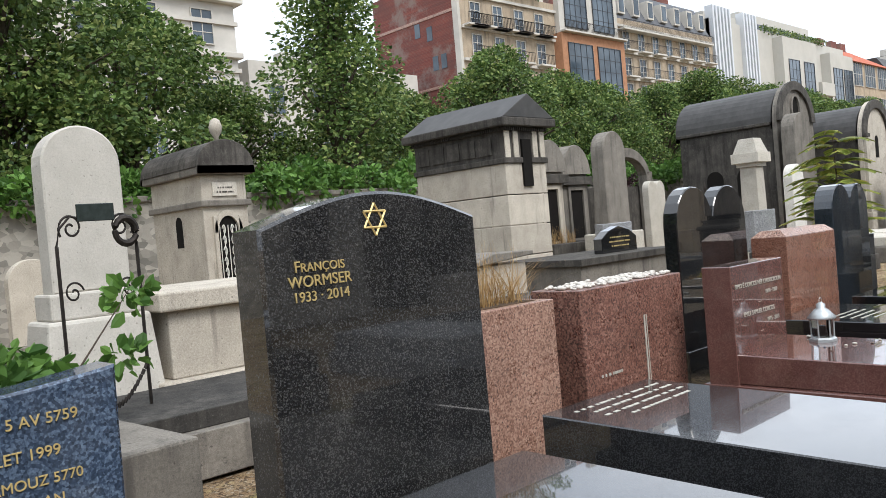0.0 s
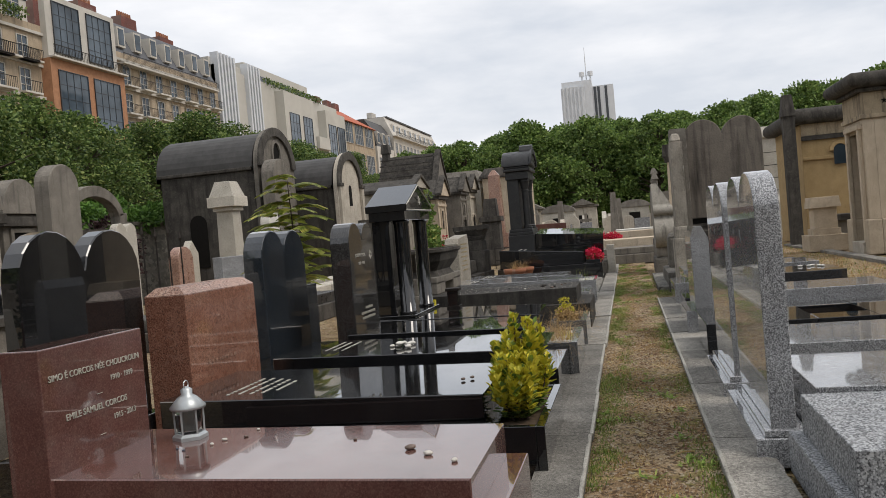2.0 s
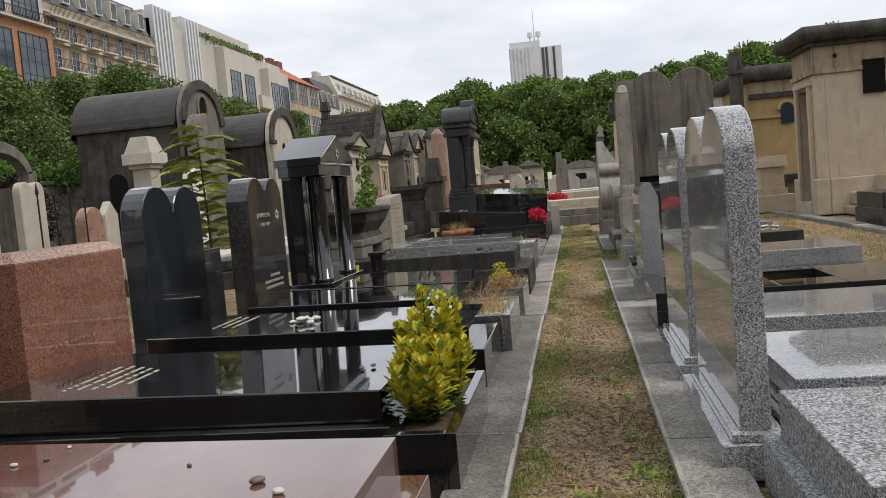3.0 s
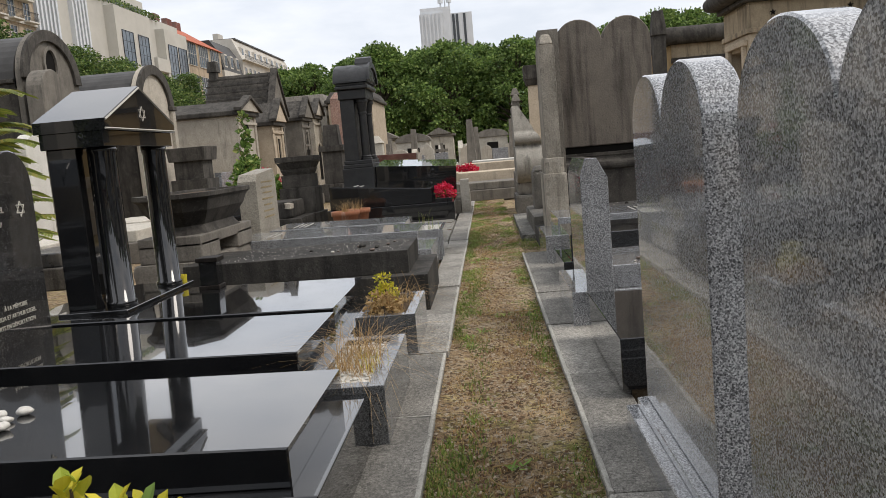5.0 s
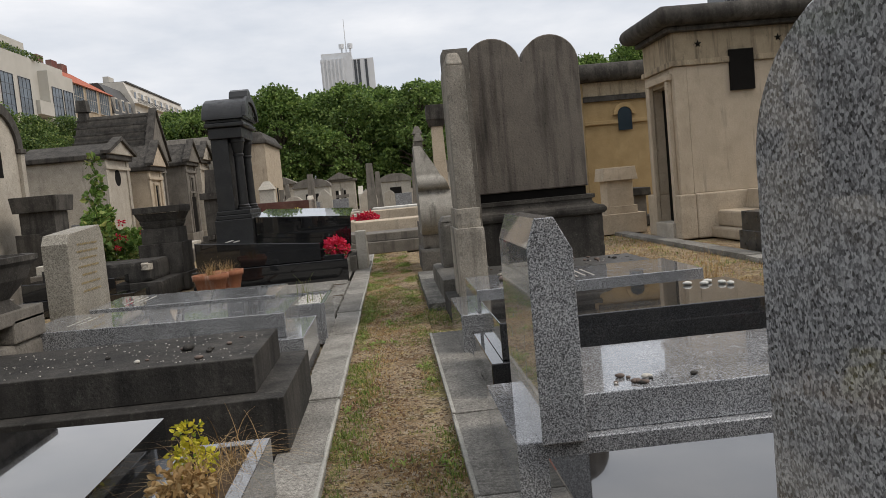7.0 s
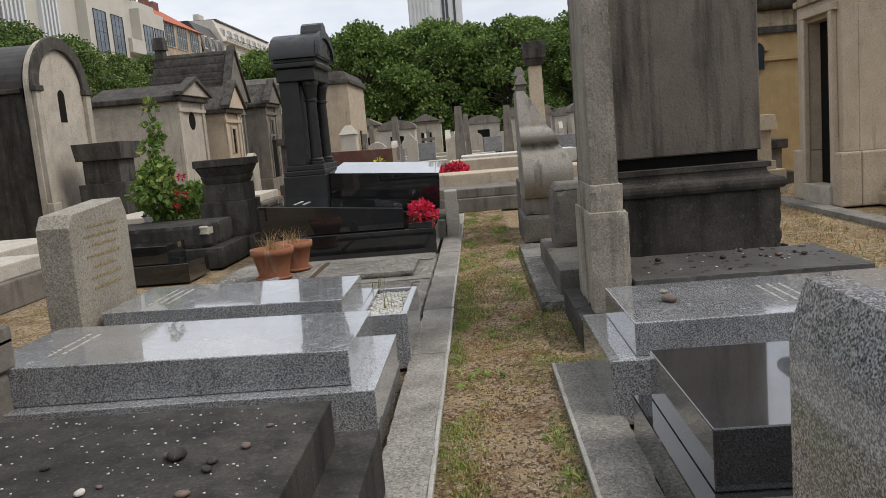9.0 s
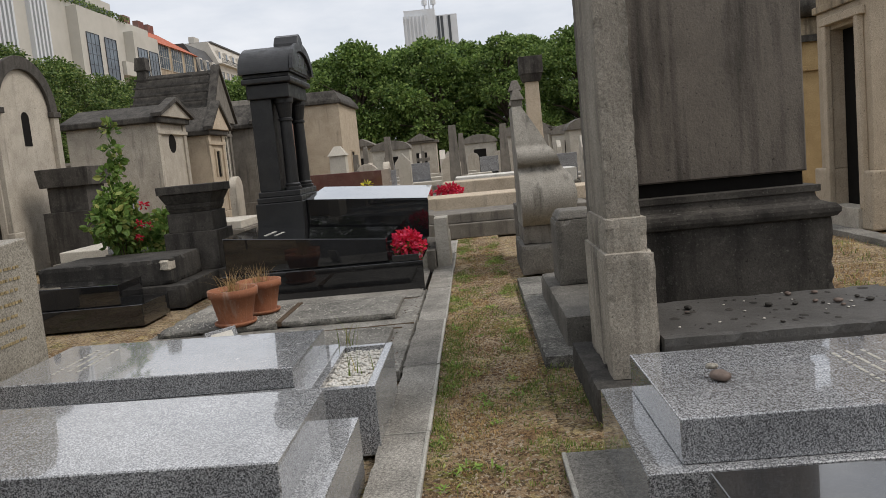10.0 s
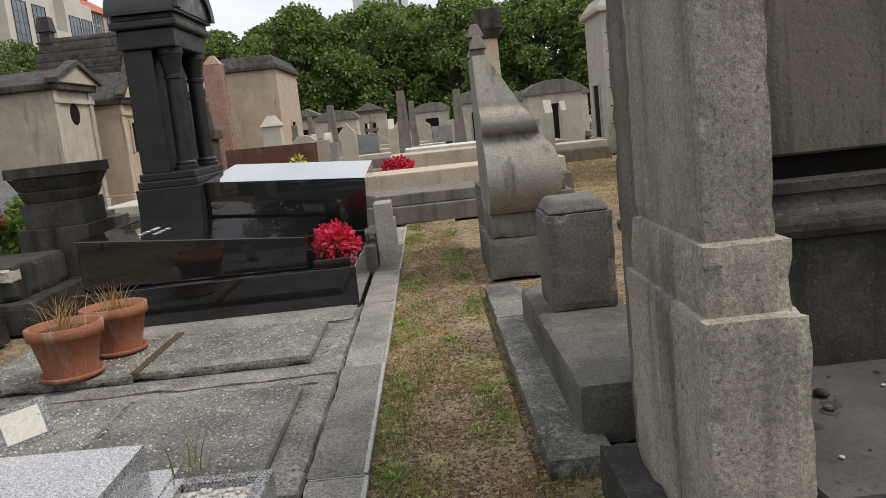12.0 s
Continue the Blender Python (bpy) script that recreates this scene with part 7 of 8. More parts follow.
solo("headstone", prism(round_top(-0.35, 0.35, 0, 2.5), 0, 0.3, "y", 0.02), LIME_CLEAN, "pale broken monument beyond a chapel", "headstone", (23.0, -9.2, 0), 40)
solo("headstone", box(-0.5, 0.5, 0, 0.12, 0, 1.7, 0.01), BLACK, "black polished headstone beyond a chapel", "headstone", (18.2, -9.0, 0))

# ---- the far field of tombs ----
def proto(kind, label, parts_list, category="headstone", group="far tombs"):
    root = thing(kind, label, category, (0, 0, -60), group=group)
    for nm, bm, mat in parts_list:
        part(nm, bm, mat, root)
    return root


protos = [
    proto("headstone", "weathered rounded headstone in the far field", [("tablet", prism(round_top(-0.35, 0.35, 0.3, 1.6), 0, 0.2, "y", 0.01), LIME), ("foot", box(-0.5, 0.5, -0.1, 0.4, 0, 0.301, 0.02), LIME_MID)]),
    proto("headstone", "pale pointed headstone in the far field", [("tablet", prism([(-0.3, 0.3), (0.3, 0.3), (0.3, 1.5), (0, 1.85), (-0.3, 1.5)], 0, 0.22, "y", 0.01), LIME_CLEAN), ("foot", box(-0.45, 0.45, -0.1, 0.4, 0, 0.301, 0.02), LIME)]),
    proto("tomb", "low stone slab tomb in the far field", [("slab", box(-0.55, 0.55, -1, 1, 0.35, 0.55, 0.02), LIME_CLEAN), ("base", box(-0.65, 0.65, -1.1, 1.1, 0, 0.351, 0.02), LIME_MID)], "tomb"),
    proto("obelisk", "slim grey obelisk in the far field", [("shaft", box(-0.2, 0.2, -0.2, 0.2, 0.6, 2.6, 0.01, (0.08, 0.08)), LIME_MID), ("foot", box(-0.35, 0.35, -0.35, 0.35, 0, 0.601, 0.02), LIME)], "obelisk"),
    proto("mausoleum", "small pedimented chapel in the far field", [("wall", box(-0.8, 0.8, -1, 1, 0, 2.5, 0.02), LIME), ("cornice", box(-0.95, 0.95, -1.15, 1.15, 2.5, 2.66, 0.02), LIME_MID), ("roof", prism([(-0.95, 2.661), (0.95, 2.661), (0, 3.15)], -1.1, 1.1, "x", 0.01), LIME_MID), ("doorway", box(-0.83, -0.801, -0.35, 0.35, 0.2, 1.9, 0), VOID)], "mausoleum"),
    proto("mausoleum", "small round-roofed chapel in the far field", [("wall", box(-0.8, 0.8, -1.1, 1.1, 0, 2.2, 0.02), LIME_CLEAN), ("roof", prism([(-1.2, 2.2), (1.2, 2.2)] + arc(0, 2.2, 1.2, 0, 180, 12, 0.55), -0.9, 0.9, "x", 0.01), LIME_MID), ("doorway", box(-0.83, -0.801, -0.4, 0.4, 0.2, 1.8, 0), VOID)], "mausoleum"),
    proto("tomb", "dark granite slab tomb in the far field", [("slab", box(-0.55, 0.55, -1, 1, 0.3, 0.5, 0.02), BLACK_DULL), ("base", box(-0.65, 0.65, -1.1, 1.1, 0, 0.301, 0.02), LIME_DARK), ("stele", box(-0.5, 0.5, 0.85, 1.05, 0.5, 1.35, 0.01), GREYG)], "tomb"),
    proto("cross", "grey stone cross in the far field", [("upright", box(-0.09, 0.09, -0.09, 0.09, 0.5, 1.95, 0.01), LIME_MID), ("arm", box(-0.07, 0.07, -0.38, 0.38, 1.4, 1.58, 0.01), LIME_MID), ("foot", box(-0.3, 0.3, -0.3, 0.3, 0, 0.501, 0.02), LIME)], "cross"),
]
r = random.Random(101)
for row in range(11):
    x = 36.5 + row * 3.0
    y = -13.0 - row * 0.5
    while y < 4.6 + row * 0.25:
        k = r.choices(range(8), (4, 3, 5, 2, 1.1, 1.0, 3, 2))[0]
        if row < 4 and k in (4, 5):
            k = 2
        if not (-3.4 < y < 1.2 and row < 1) and not (y < -5.0 and row < 1):
            copy_thing(protos[k], pose(x + r.uniform(-0.7, 0.7), y, -0.03, 0, 0, r.choice((0, 90, -90, 0)) if k not in (4, 5) else r.choice((0, 0, 0, 180))))
        y += r.uniform(1.3, 2.4)
for x, y, k in ((66, 3.2, 4), (66.5, -0.6, 5), (66, 7.0, 4), (67, -5, 5), (67, -9, 4), (66, 10.5, 5)):
    copy_thing(protos[k], pose(x, y, -0.03, 0, 0, 0))
# behind the first row, left, between wall and mausoleums
for x, y, k in ((1.0, 11.5, 0), (4.8, 13.2, 0), (6.0, 13.8, 1), (9.2, 11.2, 0), (9.9, 11.5, 0), (10.9, 9.6, 2), (18.6, 7.0, 2), (20.4, 6.4, 2), (17.4, 6.8, 6), (22.9, 7.4, 2), (19.0, 12.8, 3), (23.4, 12.0, 1), (27.5, 7.0, 2), (30.0, 6.8, 6), (32.5, 6.2, 2), (35.0, 6.6, 0), (12.0, 8.2, 2), (14.4, 8.4, 6)):
    copy_thing(protos[k], pose(x, y, -0.03, 0, 0, 0 if k != 2 else 90))
for p in protos:
    for o in (*p.children_recursive, p):
        bpy.data.objects.remove(o)

# ---- boundary wall, ivy ----
WL = thing("boundary_wall", "rubble stone boundary wall with ivy along its top", "wall", (0, 15.2, 0), kind="structure")
part("masonry", box(-45, 130, 0, 0.5, -0.1, 2.5, 0), RUBBLE, WL)
part("coping", box(-45, 130, -0.06, 0.56, 2.5, 2.62, 0.02), LIME_MID, WL)
r = random.Random(55)
blobs = [((-12 + 0.5 * i + r.uniform(-0.2, 0.2), 15.2 + r.uniform(-0.1, 0.4), 2.75 + r.uniform(-0.3, 0.25)), r.uniform(0.28, 0.52)) for i in range(80)]
v, f = leaf_cloud(blobs, 16000, 0.15, r, 0.5)
tagged(raw_mesh("ivy", v, f, LEAF_IVY), "thick green ivy over the boundary wall", "ivy", kind="stuff")


# ---- trees ----
def tree(label, at, h, spread, n_leaf, size, material, seed, crown_from=0.22, clumps=34, group="trees behind the wall", cone=False):
    """Trunk, forking limbs, and clumps of leaves at the limbs' ends."""
    root = thing("tree", label, "tree", at, group=group)
    r = random.Random(seed)
    bm = bmesh.new()
    top = Vector((r.uniform(-0.3, 0.3), r.uniform(-0.3, 0.3), h * 0.8))
    add_tube(bm, [(0, 0, 0), (0.05, 0.04, h * 0.25), (top.x * 0.6, top.y * 0.6, h * 0.55), tuple(top)], [0.034 * h, 0.026 * h, 0.016 * h, 0.004 * h], 8)
    blobs = []
    for i in range(clumps):
        u = crown_from + (1 - crown_from) * (i + 0.5) / clumps
        prof = math.sin(math.pi * min(1, (u - crown_from) / (1 - crown_from) * 0.82 + 0.18)) ** 0.65
        if cone:
            prof = 1.08 * (1 - (u - crown_from) / (1 - crown_from)) ** 0.75 + 0.06
        a = i * 2.4 + r.uniform(-0.4, 0.4)
        rad = spread * prof * r.uniform(0.35, 1.0)
        c = Vector((math.cos(a) * rad, math.sin(a) * rad, h * u))
        blobs.append((c, h * r.uniform(0.055, 0.12)))
        s = Vector((top.x * u, top.y * u, h * max(0.15, u * 0.72)))
        add_tube(bm, [tuple(s), tuple(s.lerp(c, 0.5) + Vector((0, 0, 0.03 * h))), tuple(c)], [0.011 * h, 0.007 * h, 0.002 * h], 5)
    part("trunk", bm, BARK, root)
    v, f = leaf_cloud(blobs, n_leaf, size, r, 0.45)
    raw_mesh("crown", v, f, material, root)
    return root


T = [tree("leafy lime tree behind the boundary wall", (0, 0, -60), 9.6, 3.3, 24000, 0.15, LEAF_TREE, 201 + i, clumps=52) for i in range(3)]
TS = tree("tall slender lime tree behind the boundary wall", (0, 0, -60), 11.5, 2.5, 17000, 0.15, LEAF_TREE, 207, 0.12, 60, cone=True)
places = [(-14, 20, 1.0), (-9.5, 18.5, 1.05), (-5, 19, 1.1), (-1, 18.6, 1.1), (2.6, 19.2, 1.06), (6.6, 20, 0.93), (9.6, 20.4, 0.86), (13.0, 21.5, 0.66), (19.6, 20.6, 0.66), (24.0, 20.6, 0.86), (28, 21, 0.80), (31.5, 21.5, 0.80), (36.0, 21, 0.80), (41.5, 21.5, 0.92), (46, 22, 0.92), (50.5, 22, 0.92), (57, 22.5, 0.92), (63, 22.5, 0.9), (70, 23, 0.95), (-20, 20, 1.1), (0.5, 25, 1.1), (22, 26, 0.85), (30, 27, 0.88), (39, 27, 0.95), (48, 27, 1.0)]
for i, (x, y, s) in enumerate(places):
    copy_thing(T[i % 3], pose(x, y, -0.05, 0, 0, i * 67) @ Matrix.Diagonal((s * 1.08, s * 1.08, s * 0.93, 1)))
copy_thing(TS, pose(15.9, 20.0, -0.05, 0, 0, 40) @ Matrix.Diagonal((0.98, 0.98, 0.80, 1)))
P = [tree("broad plane tree beyond the tombs", (0, 0, -60), 11.0, 4.6, 20000, 0.25, LEAF_FAR, 301 + i, 0.12, 60, "plane trees beyond the tombs") for i in range(3)]
# from (-12, -17) to (-24, 8): unseen trees, added to darken the stones' reflections
far = [(76, 26, 0.8), (78, 20, 0.82), (76, 14.5, 0.92), (75, 8.3, 1.0), (76, 2.6, 1.0), (75, -3.2, 0.96), (76, -9, 0.98), (74, -15, 1.05), (72, -21, 1.1), (70, -27.5, 1.1), (67, -33, 1.1), (64, -39, 1.15), (60, -44, 1.15), (84, 5.5, 1.05), (84, -6, 1.05), (83, -13, 1.1), (82, -24, 1.2), (84, 12, 1.0), (85, 22, 0.95), (76, 33, 0.85), (78, 40, 0.85), (50, -34, 1.0), (44, -28, 0.95), (40, -24, 0.9), (56, -26, 0.95), (-12, -17, 1.0), (-4, -18, 1.0), (4, -18, 1.05), (12, -19, 1.0), (20, -19, 0.95), (28, -21, 0.9), (-24, -8, 1.0), (-25, 0, 1.0), (-24, 8, 1.0), (79, 17.3, 0.93), (80, -0.3, 1.0), (80, 11.2, 0.97), (79, -18.5, 1.1), (80, 29, 0.9)]
for i, (x, y, s) in enumerate(far):
    copy_thing(P[i % 3], pose(x, y, -0.05, 0, 0, i * 71) @ Matrix.Diagonal((s, s, s * 0.93, 1)))
bush("purple_shrub", "dark purple-leaved shrub by the wall", (22.8, 14.2, 0), [((0, 0, 1.2), 0.8), ((0.5, 0, 1.8), 0.6), ((-0.5, 0, 1.6), 0.6), ((0, 0, 2.3), 0.45)], 1800, 0.12, LEAF_PURPLE, 44)
for p in (*T, TS, *P):
    for o in (*p.children_recursive, p):
        bpy.data.objects.remove(o)


# ---- street houses ----
def pane_window(parent, x, y, z, w, h, cols=2, rows=3, frame_mat=STUCCO, glass=GLASS):
    """A recessed glazed window in a facade that faces -y."""
    o = part("window", box(x, x + w, y - 0.02, y + 0.02, z, z + h, 0), glass, parent)
    bm = bmesh.new()
    t = 0.07
    add_box(bm, x - t, x, y - 0.1, y, z - t, z + h + t)
    add_box(bm, x + w, x + w + t, y - 0.1, y, z - t, z + h + t)
    add_box(bm, x, x + w, y - 0.1, y, z + h, z + h + t)
    add_box(bm, x, x + w, y - 0.14, y, z - t, z)
    for i in range(1, cols):
        add_box(bm, x + w * i / cols - 0.03, x + w * i / cols + 0.03, y - 0.06, y - 0.021, z, z + h)
    for i in range(1, rows):
        add_box(bm, x, x + w, y - 0.055, y - 0.021, z + h * i / rows - 0.025, z + h * i / rows + 0.025)
    part("frame", bm, frame_mat, o)
    return o


def balcony(parent, x0, x1, y, z, mat=STUCCO, rail=IRON):
    o = part("balcony", box(x0, x1, y - 0.9, y - 0.001, z - 0.18, z, 0.02), mat, parent)
    bm = bmesh.new()
    add_box(bm, x0, x1, y - 0.88, y - 0.84, z + 0.9, z + 0.96)
    n = max(2, int((x1 - x0) / 0.22))
    for i in range(n + 1):
        xx = x0 + (x1 - x0) * i / n
        add_box(bm, xx - 0.02, xx + 0.02, y - 0.87, y - 0.85, z, z + 0.9)
    part("railing", bm, rail, o)
    return o


def house(label, x0, x1, y, depth, z1, wall):
    root = thing("building", label, "building", (x0, y, 0))
    part("wall", box(0, x1 - x0, 0, depth, 0, z1, 0), wall, root)
    return root


r = random.Random(91)
# red brick gable house with studio windows
H1 = house("tall apartment house with red brick gable and studio windows", 53.0, 102.4, 50, 11.5, 23.2, STUCCO_WARM)
H1.matrix_basis = H1.matrix_basis @ Matrix.Diagonal((0.93, 1, 1, 1))
part("gable_wall", box(-0.3, -0.001, 0.6, 11.5, 0, 24.5, 0), BRICKWALL, H1, "red brick party wall")
part("gable_top", prism([(0.6, 24.501), (9.8, 24.501), (9.8, 25.1), (2.2, 25.6), (1.0, 25.6), (0.6, 24.8)], -0.32, -0.001, "x"), CONCRETE, H1, "grey rendered parapet")
part("gable_wall", box(-0.35, -0.001, -0.05, 0.6, 0, 23.3, 0), STUCCO, H1)
for z_ in (14.5, 21.0):
    part("gable_band", box(-0.38, -0.3, 0.6, 11.5, z_, z_ + 0.25, 0), PINKG, H1)
for y_, z_ in ((3.4, 19.0), (1.8, 16.2), (2.9, 16.2), (5.0, 19.6)):
    part("window", box(-0.34, -0.29, y_, y_ + 0.7, z_, z_ + 1.3, 0), GLASS, H1)
for k, z_ in enumerate((11.0, 13.9, 16.8, 19.7, 22.6)):
    part("band", box(0, 49.4, -0.25, 0, z_ - 0.35, z_ - 0.1, 0), STUCCO, H1)
    for i in range(15):
        x_ = 1.4 + 3.25 * i
        if 14.0 < x_ < 26.0:
            continue
        if z_ < 22:
            pane_window(H1, x_, -0.03, z_, 1.3, 2.1)
        if z_ < 20:
            balcony(H1, x_ - 0.5, x_ + 1.8, -0.02, z_)
balcony(H1, 0.2, 13.5, -0.02, 19.7)
balcony(H1, 26.5, 48.0, -0.02, 22.0)
part("studio_bay", box(14.2, 26.0, -1.0, -0.001, 0, 20.2, 0), BRICKFACE, H1, "orange brick bay")
for i in range(2):
    pane_window(H1, 15.2 + 5.4 * i, -1.03, 14.2, 4.3, 5.0, 4, 4, DARKGLASS)
    pane_window(H1, 15.2 + 5.4 * i, -1.03, 8.0, 4.3, 4.6, 4, 4, DARKGLASS)
part("studio_top", box(14.6, 25.6, -0.6, -0.001, 20.2, 26.2, 0), STUCCO, H1)
for i in range(2):
    pane_window(H1, 15.6 + 5.2 * i, -0.63, 21.0, 3.9, 4.6, 4, 4, DARKGLASS)
balcony(H1, 14.2, 26.0, -0.65, 20.4)
part("attic", box(0.0, 14.0, 0.8, 11.0, 23.2, 26.0, 0), STUCCO, H1)
part("attic_terrace", box(1.0, 13.0, 2.2, 10, 26.0, 27.3, 0), STUCCO, H1)
part("attic_band", box(0.0, 14.0, 0.75, 0.799, 25.4, 26.1, 0), DARKGLASS, H1)
for i in range(4):
    pane_window(H1, 1.5 + 3.2 * i, 0.78, 23.6, 1.8, 2.0)
part("mansard", prism([(0.2, 23.201), (11.2, 23.201), (9.6, 27.2), (2.2, 27.2)], 26.0, 49.4, "x"), SLATE, H1, "slate mansard roof")
for i in range(7):
    dm = part("dormer", box(27.4 + 3.2 * i, 28.8 + 3.2 * i, 0.2, 2.2, 23.9, 26.0, 0), STUCCO, H1)
    part("pane", box(27.6 + 3.2 * i, 28.6 + 3.2 * i, 0.16, 0.2, 24.1, 25.8, 0), GLASS, dm)
for x_, h_ in ((2.0, 28.4), (27.5, 29.4), (35.5, 29.6), (44.0, 28.9), (20, 27.6)):
    ck = part("chimney", box(x_, x_ + 3.2, 4.5, 5.8, 23.3, h_, 0), BRICKWALL, H1)
    for i in range(7):
        part("chimney_pot", lathe([(0.14, h_), (0.11, h_ + 0.7)], 8, (x_ + 0.3 + 0.43 * i, 5.1, 0)), TERRA, ck)
v, f = leaf_cloud([((54 + 1.4 * i, 50.6, 26.6 + 0.5 * (i % 3)), 0.7) for i in range(8)] + [((59.5 + 0.8 * i, 49.5, 23.6), 0.6) for i in range(6)], 1600, 0.22, r, 0.4)
tagged(raw_mesh("roof_garden", v, f, LEAF_TREE), "green shrubs on the roof terrace", "shrub", kind="stuff")

# modern pale house
H2 = house("modern white stone-clad building with ribbed end and strip windows", 100.5, 146.5, 51, 14, 26.2, WHITE_FACADE)
part("penthouse", box(14, 38.5, 2.5, 13, 26.2, 29.4, 0), WHITE_FACADE, H2)
part("strip_window", box(15.2, 38.4, 2.45, 2.499, 26.7, 28.2, 0), DARKGLASS, H2)
part("tall_block", box(-0.5, 14, 0.5, 13, 26.2, 27.2, 0), WHITE_FACADE, H2)
for x_ in (0.0, 0.9, 1.8, 2.7, 3.6, 4.5, 8.6, 9.5, 10.4, 11.3, 12.2):
    part("rib", box(x_, x_ + 0.42, -0.6, 0.49, 3, 27.8, 0), TOWERSKIN, H2)
part("bay", box(18.5, 30.6, -1.5, -0.001, 3, 25.4, 0), WHITE_FACADE, H2)
part("bay", box(36, 45.8, -1.5, -0.001, 3, 24.6, 0), WHITE_FACADE, H2)
for bx in (20.2, 25.6, 37.0, 41.4):
    for z_ in (9.5, 16.6):
        pane_window(H2, bx, -1.53, z_, 3.6, 5.6, 3, 4, DARKGLASS)
part("loggia", box(30.8, 35.8, -2.0, -0.002, 17.5, 19.5, 0), WHITE_FACADE, H2)
v, f = leaf_cloud([((116 + 1.5 * i, 50.8, 26.4), 0.55) for i in range(15)], 1200, 0.25, r, 0.4)
tagged(raw_mesh("roof_garden", v, f, LEAF_TREE), "green planting along the terrace edge", "shrub", kind="stuff")

# cream house with red tiles, then a corner block
H3 = house("cream house with red tiled roof and tall studio windows", 148.5, 169.0, 51, 14, 24.6, STUCCO_WARM)
part("roof", prism([(-0.5, 24.601), (14, 24.601), (7, 29.4)], -0.5, 21.0, "x"), TILE_RED, H3, "red tiled roof")
for z_ in (9.0, 14.8, 20.6):
    for i in range(3):
        pane_window(H3, 1.2 + 6.4 * i, -0.03, z_, 5.0, 4.0, 5, 2)
for z_ in (9.0, 14.8, 20.6):
    for i in range(3):
        o = part("side_window", box(-0.02, 0.02, 2 + 4 * i, 4.4 + 4 * i, z_, z_ + 3.6, 0), GLASS, H3)
for x_ in (5, 11, 15.5):
    part("chimney", box(x_, x_ + 2.6, 6.5, 7.5, 27, 30.6, 0), BRICKWALL, H3)
H4 = house("grey apartment building with slate roof and balcony", 184.0, 232.0, 51, 16, 25.0, STUCCO)
part("mansard", prism([(0, 25.0), (16, 25.0), (14, 29.6), (2, 29.6)], 0, 48, "x"), STUCCO, H4)
balcony(H4, -0.5, 48, -0.02, 25.0)
for z_ in (9.0, 13.0, 17.0, 21.0):
    for i in range(13):
        pane_window(H4, 1.2 + 3.4 * i, -0.03, z_, 1.6, 2.4)
for z_ in (13.0, 17.0, 21.0):
    for i in range(3):
        part("side_window", box(-0.02, 0.02, 2.5 + 4.5 * i, 4.0 + 4.5 * i, z_, z_ + 2.3, 0), GLASS, H4)
for i in range(9):
    dm = part("dormer", box(2.2 + 5 * i, 3.9 + 5 * i, 0.6, 2.2, 25.6, 28.0, 0), STUCCO, H4)
    part("pane", box(2.45 + 5 * i, 3.65 + 5 * i, 0.56, 0.6, 25.8, 27.7, 0), GLASS, dm)
part("roof", box(1.5, 46.5, 1.6, 14.4, 29.601, 29.9, 0), ZINC, H4)
for x_, h_ in ((4, 31.6), (14, 31.2), (23, 31.8), (36, 31.4)):
    part("chimney", box(x_, x_ + 3.4, 6, 7.2, 29.901, h_, 0), STUCCO, H4)
H4B = house("narrow grey house with curved zinc mansard", 170.5, 183.5, 51, 14, 21.5, STUCCO)
part("mansard", prism([(0, 21.501), (14, 21.501), (13.2, 25.0), (11.5, 27.6), (2.5, 27.6), (0.8, 25.0)], 0, 13, "x"), ZINC, H4B)
for i in range(3):
    pane_window(H4B, 1.2 + 4 * i, -0.03, 16.5, 1.6, 2.6)
    dm = part("dormer", box(1.2 + 4 * i, 2.9 + 4 * i, 0.1, 2.2, 22.2, 24.8, 0), STUCCO, H4B)
    part("pane", box(1.4 + 4 * i, 2.7 + 4 * i, 0.06, 0.1, 22.5, 24.5, 0), GLASS, dm)
# pale house on the far left
H5 = house("pale Parisian apartment house with slate mansard and dormers", 6.0, 31.0, 51, 14, 19.3, STUCCO)
part("mansard", prism([(0.3, 19.3), (13.7, 19.3), (12.4, 22.6), (1.6, 22.6)], 0.3, 24.7, "x"), SLATE, H5)
part("cornice", box(-0.5, 25.5, -0.6, 14.4, 18.7, 19.3, 0.05), STUCCO, H5)
part("cornice", box(-0.3, 25.3, -0.4, 14.3, 14.9, 15.3, 0.05), STUCCO, H5)
for i in range(6):
    dm = part("dormer", box(1.6 + 4 * i, 3.4 + 4 * i, 0.2, 2.0, 19.6, 21.7, 0), STUCCO, H5)
    part("pane", box(1.9 + 4 * i, 3.1 + 4 * i, 0.15, 0.2, 19.8, 21.4, 0), GLASS, dm)
    for z_ in (7.4, 11.2, 15.8):
        pane_window(H5, 1.7 + 4 * i, -0.03, z_, 1.5, 2.3)
for z_ in (7.4, 11.2, 15.8):
    for i in range(3):
        part("side_window", box(24.98, 25.03, 2.5 + 4 * i, 3.9 + 4 * i, z_, z_ + 2.3, 0), GLASS, H5)
ck5 = part("chimney", box(14, 20, 3.5, 5.0, 22, 24.4, 0), STUCCO, H5)
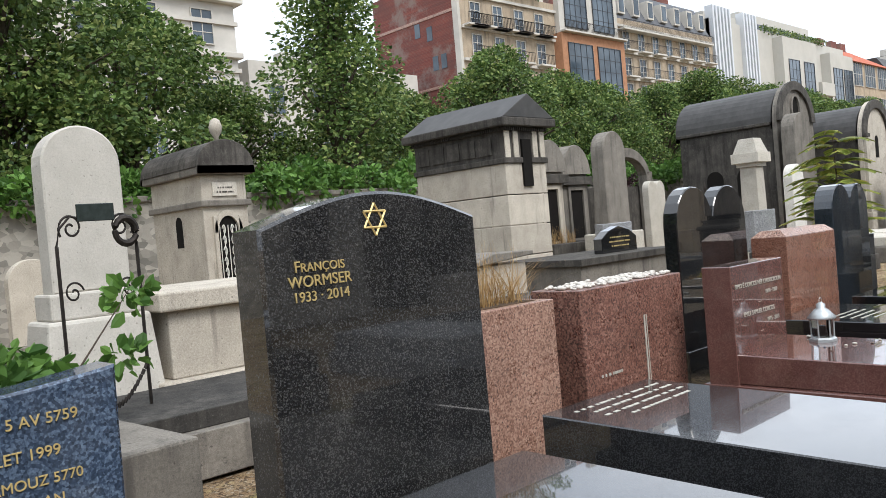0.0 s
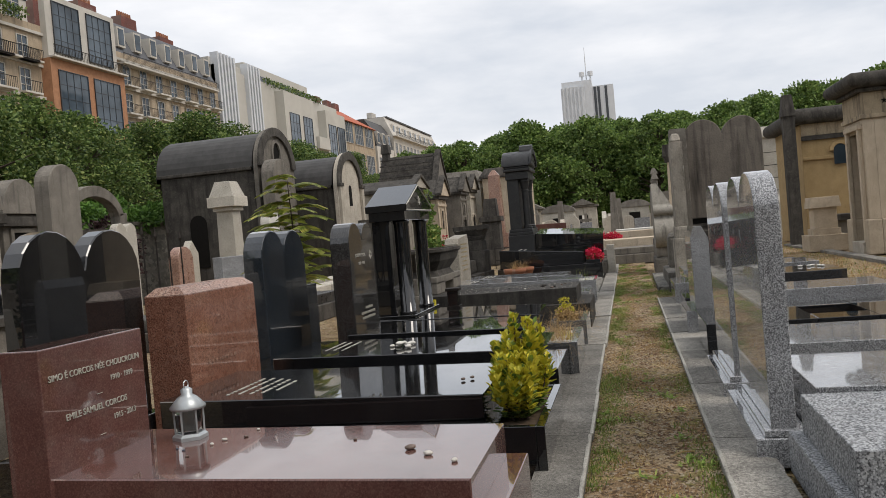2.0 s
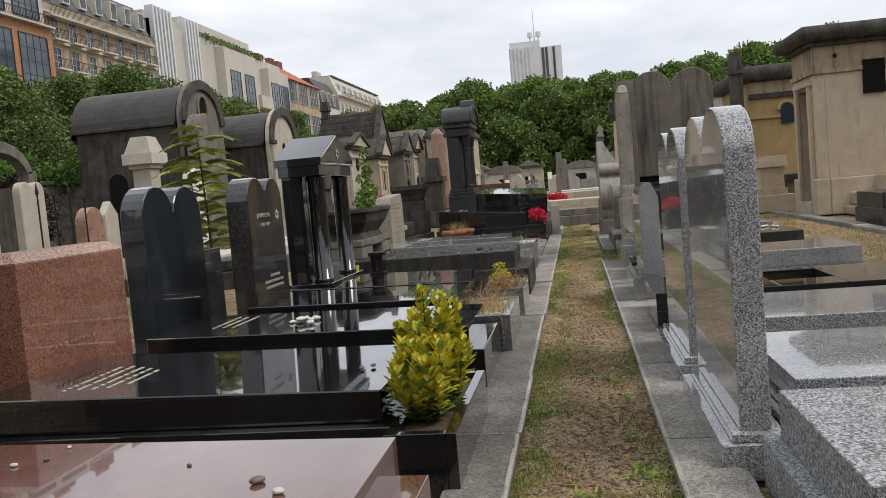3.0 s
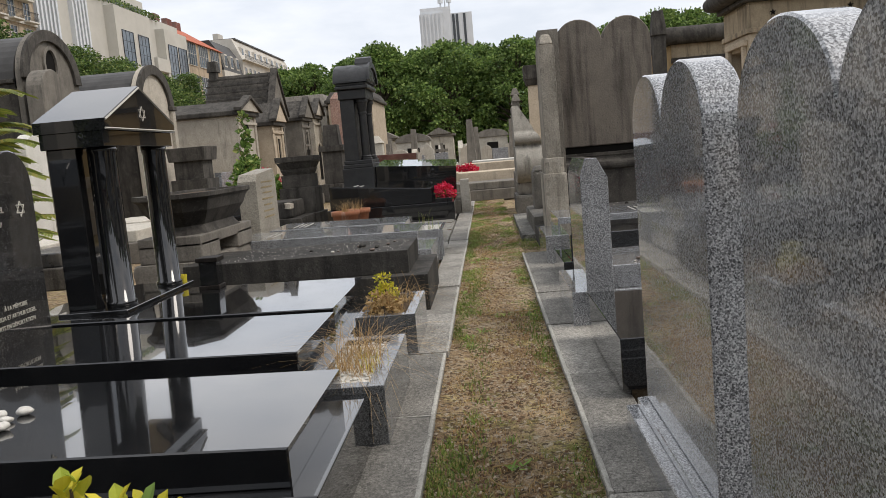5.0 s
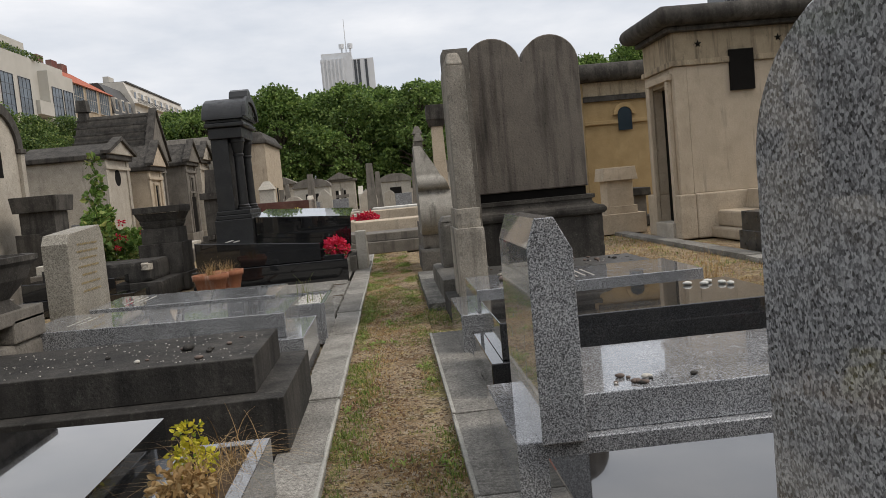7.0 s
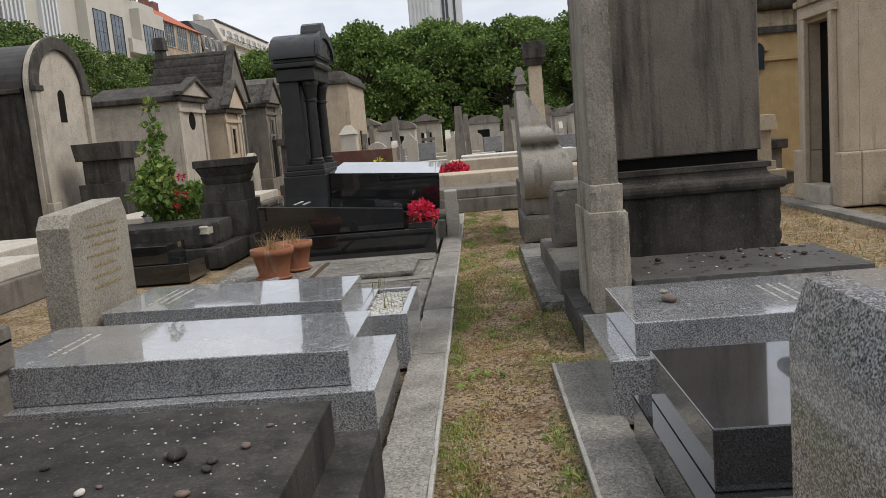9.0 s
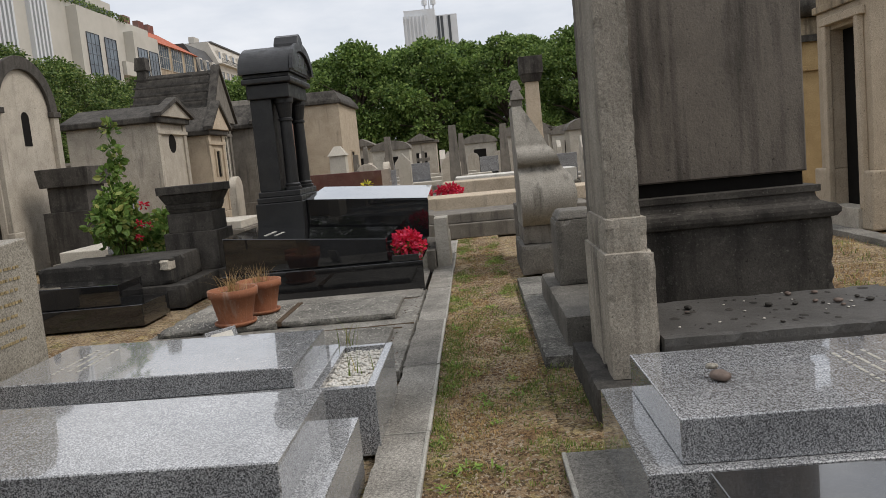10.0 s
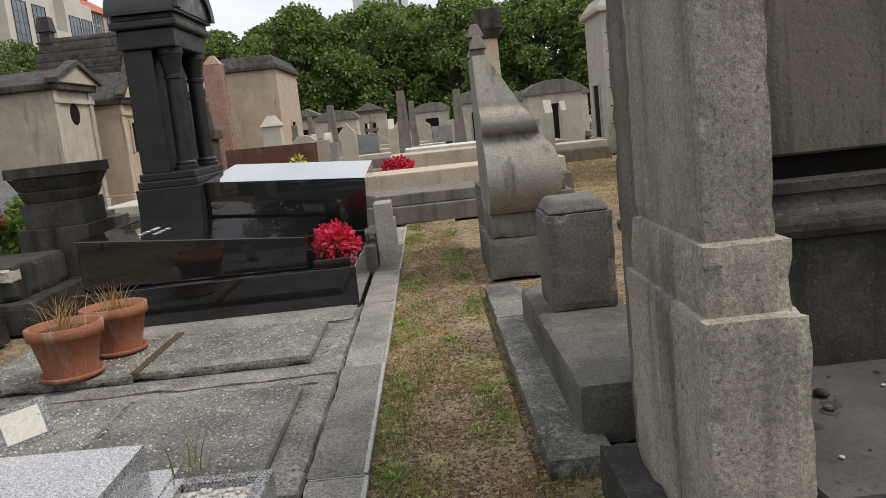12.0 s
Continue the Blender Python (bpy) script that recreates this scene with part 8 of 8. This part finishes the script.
for i in range(9):
    part("chimney_pot", lathe([(0.16, 24.4), (0.12, 25.1)], 8, (14.5 + 0.62 * i, 4.2, 0)), TERRA, ck5)
for z_ in (13.0, 13.9, 17.2):
    part("band", box(-0.15, 25.15, -0.2, -0.001, z_, z_ + 0.3, 0), STUCCO, H5)
H6 = house("low pale house behind the trees", 33.0, 50.0, 53, 12, 15.5, STUCCO)
part("chimney", box(5, 9, 3, 4.2, 15.5, 17.2, 0), STUCCO, H6)
for i in range(4):
    for z_ in (8, 11.5):
        pane_window(H6, 1.5 + 4 * i, -0.03, z_, 1.4, 2.2)

# white ribbed tower on the skyline
TW = thing("tower", "white ribbed office tower with dark glass strips and mast", "building", (280, 9.2, 0))
part("core", box(0, 16, -1.5, 8.5, 0, 48.5, 0), TOWERSKIN, TW)
part("wing", box(-1.0, 15, 1.2, 8.8, 0, 46.5, 0), TOWERSKIN, TW)
part("wing", box(0.5, 16, -8.5, -1.0, 0, 46.3, 0), TOWERSKIN, TW)
for i in range(6):
    part("rib", box(-1.35, -1.001, 1.5 + 1.25 * i, 2.0 + 1.25 * i, 0, 46.6, 0), TOWERSKIN, TW)
for y_ in (-2.4, -3.6, -6.0):
    part("glass_strip", box(0.3, 0.499, y_ - 0.4, y_ + 0.4, 0, 46.0, 0), DARKGLASS, TW)
part("mast", tube([(3, 0.2, 48.5), (3, 0.2, 60)], [0.22, 0.08], 6), TOWERSKIN, TW)
for y_ in (1.6, -1.2):
    part("antenna", lathe([(0.3, 48.5), (0.3, 50), (0.9, 50.1), (0.9, 51.6), (0.3, 51.7)], 8, (2, y_, 0)), TOWERSKIN, TW)
TW2 = thing("tower", "dark glass skyscraper far behind the chapels", "building", (300, -136, 0))
part("core", box(0, 16, -8, 8, 0, 75, 0), DARKGLASS, TW2)
for i in range(11):
    part("fin", box(-0.3, -0.001, -8 + 1.55 * i, -7.6 + 1.55 * i, 0, 75, 0), SLATE, TW2)
# closing walls out of view
solo("boundary_wall_south", box(-45, 130, -60.5, -60, -0.1, 3.0, 0), RUBBLE, "rubble stone wall closing the cemetery", "wall", kind="structure")
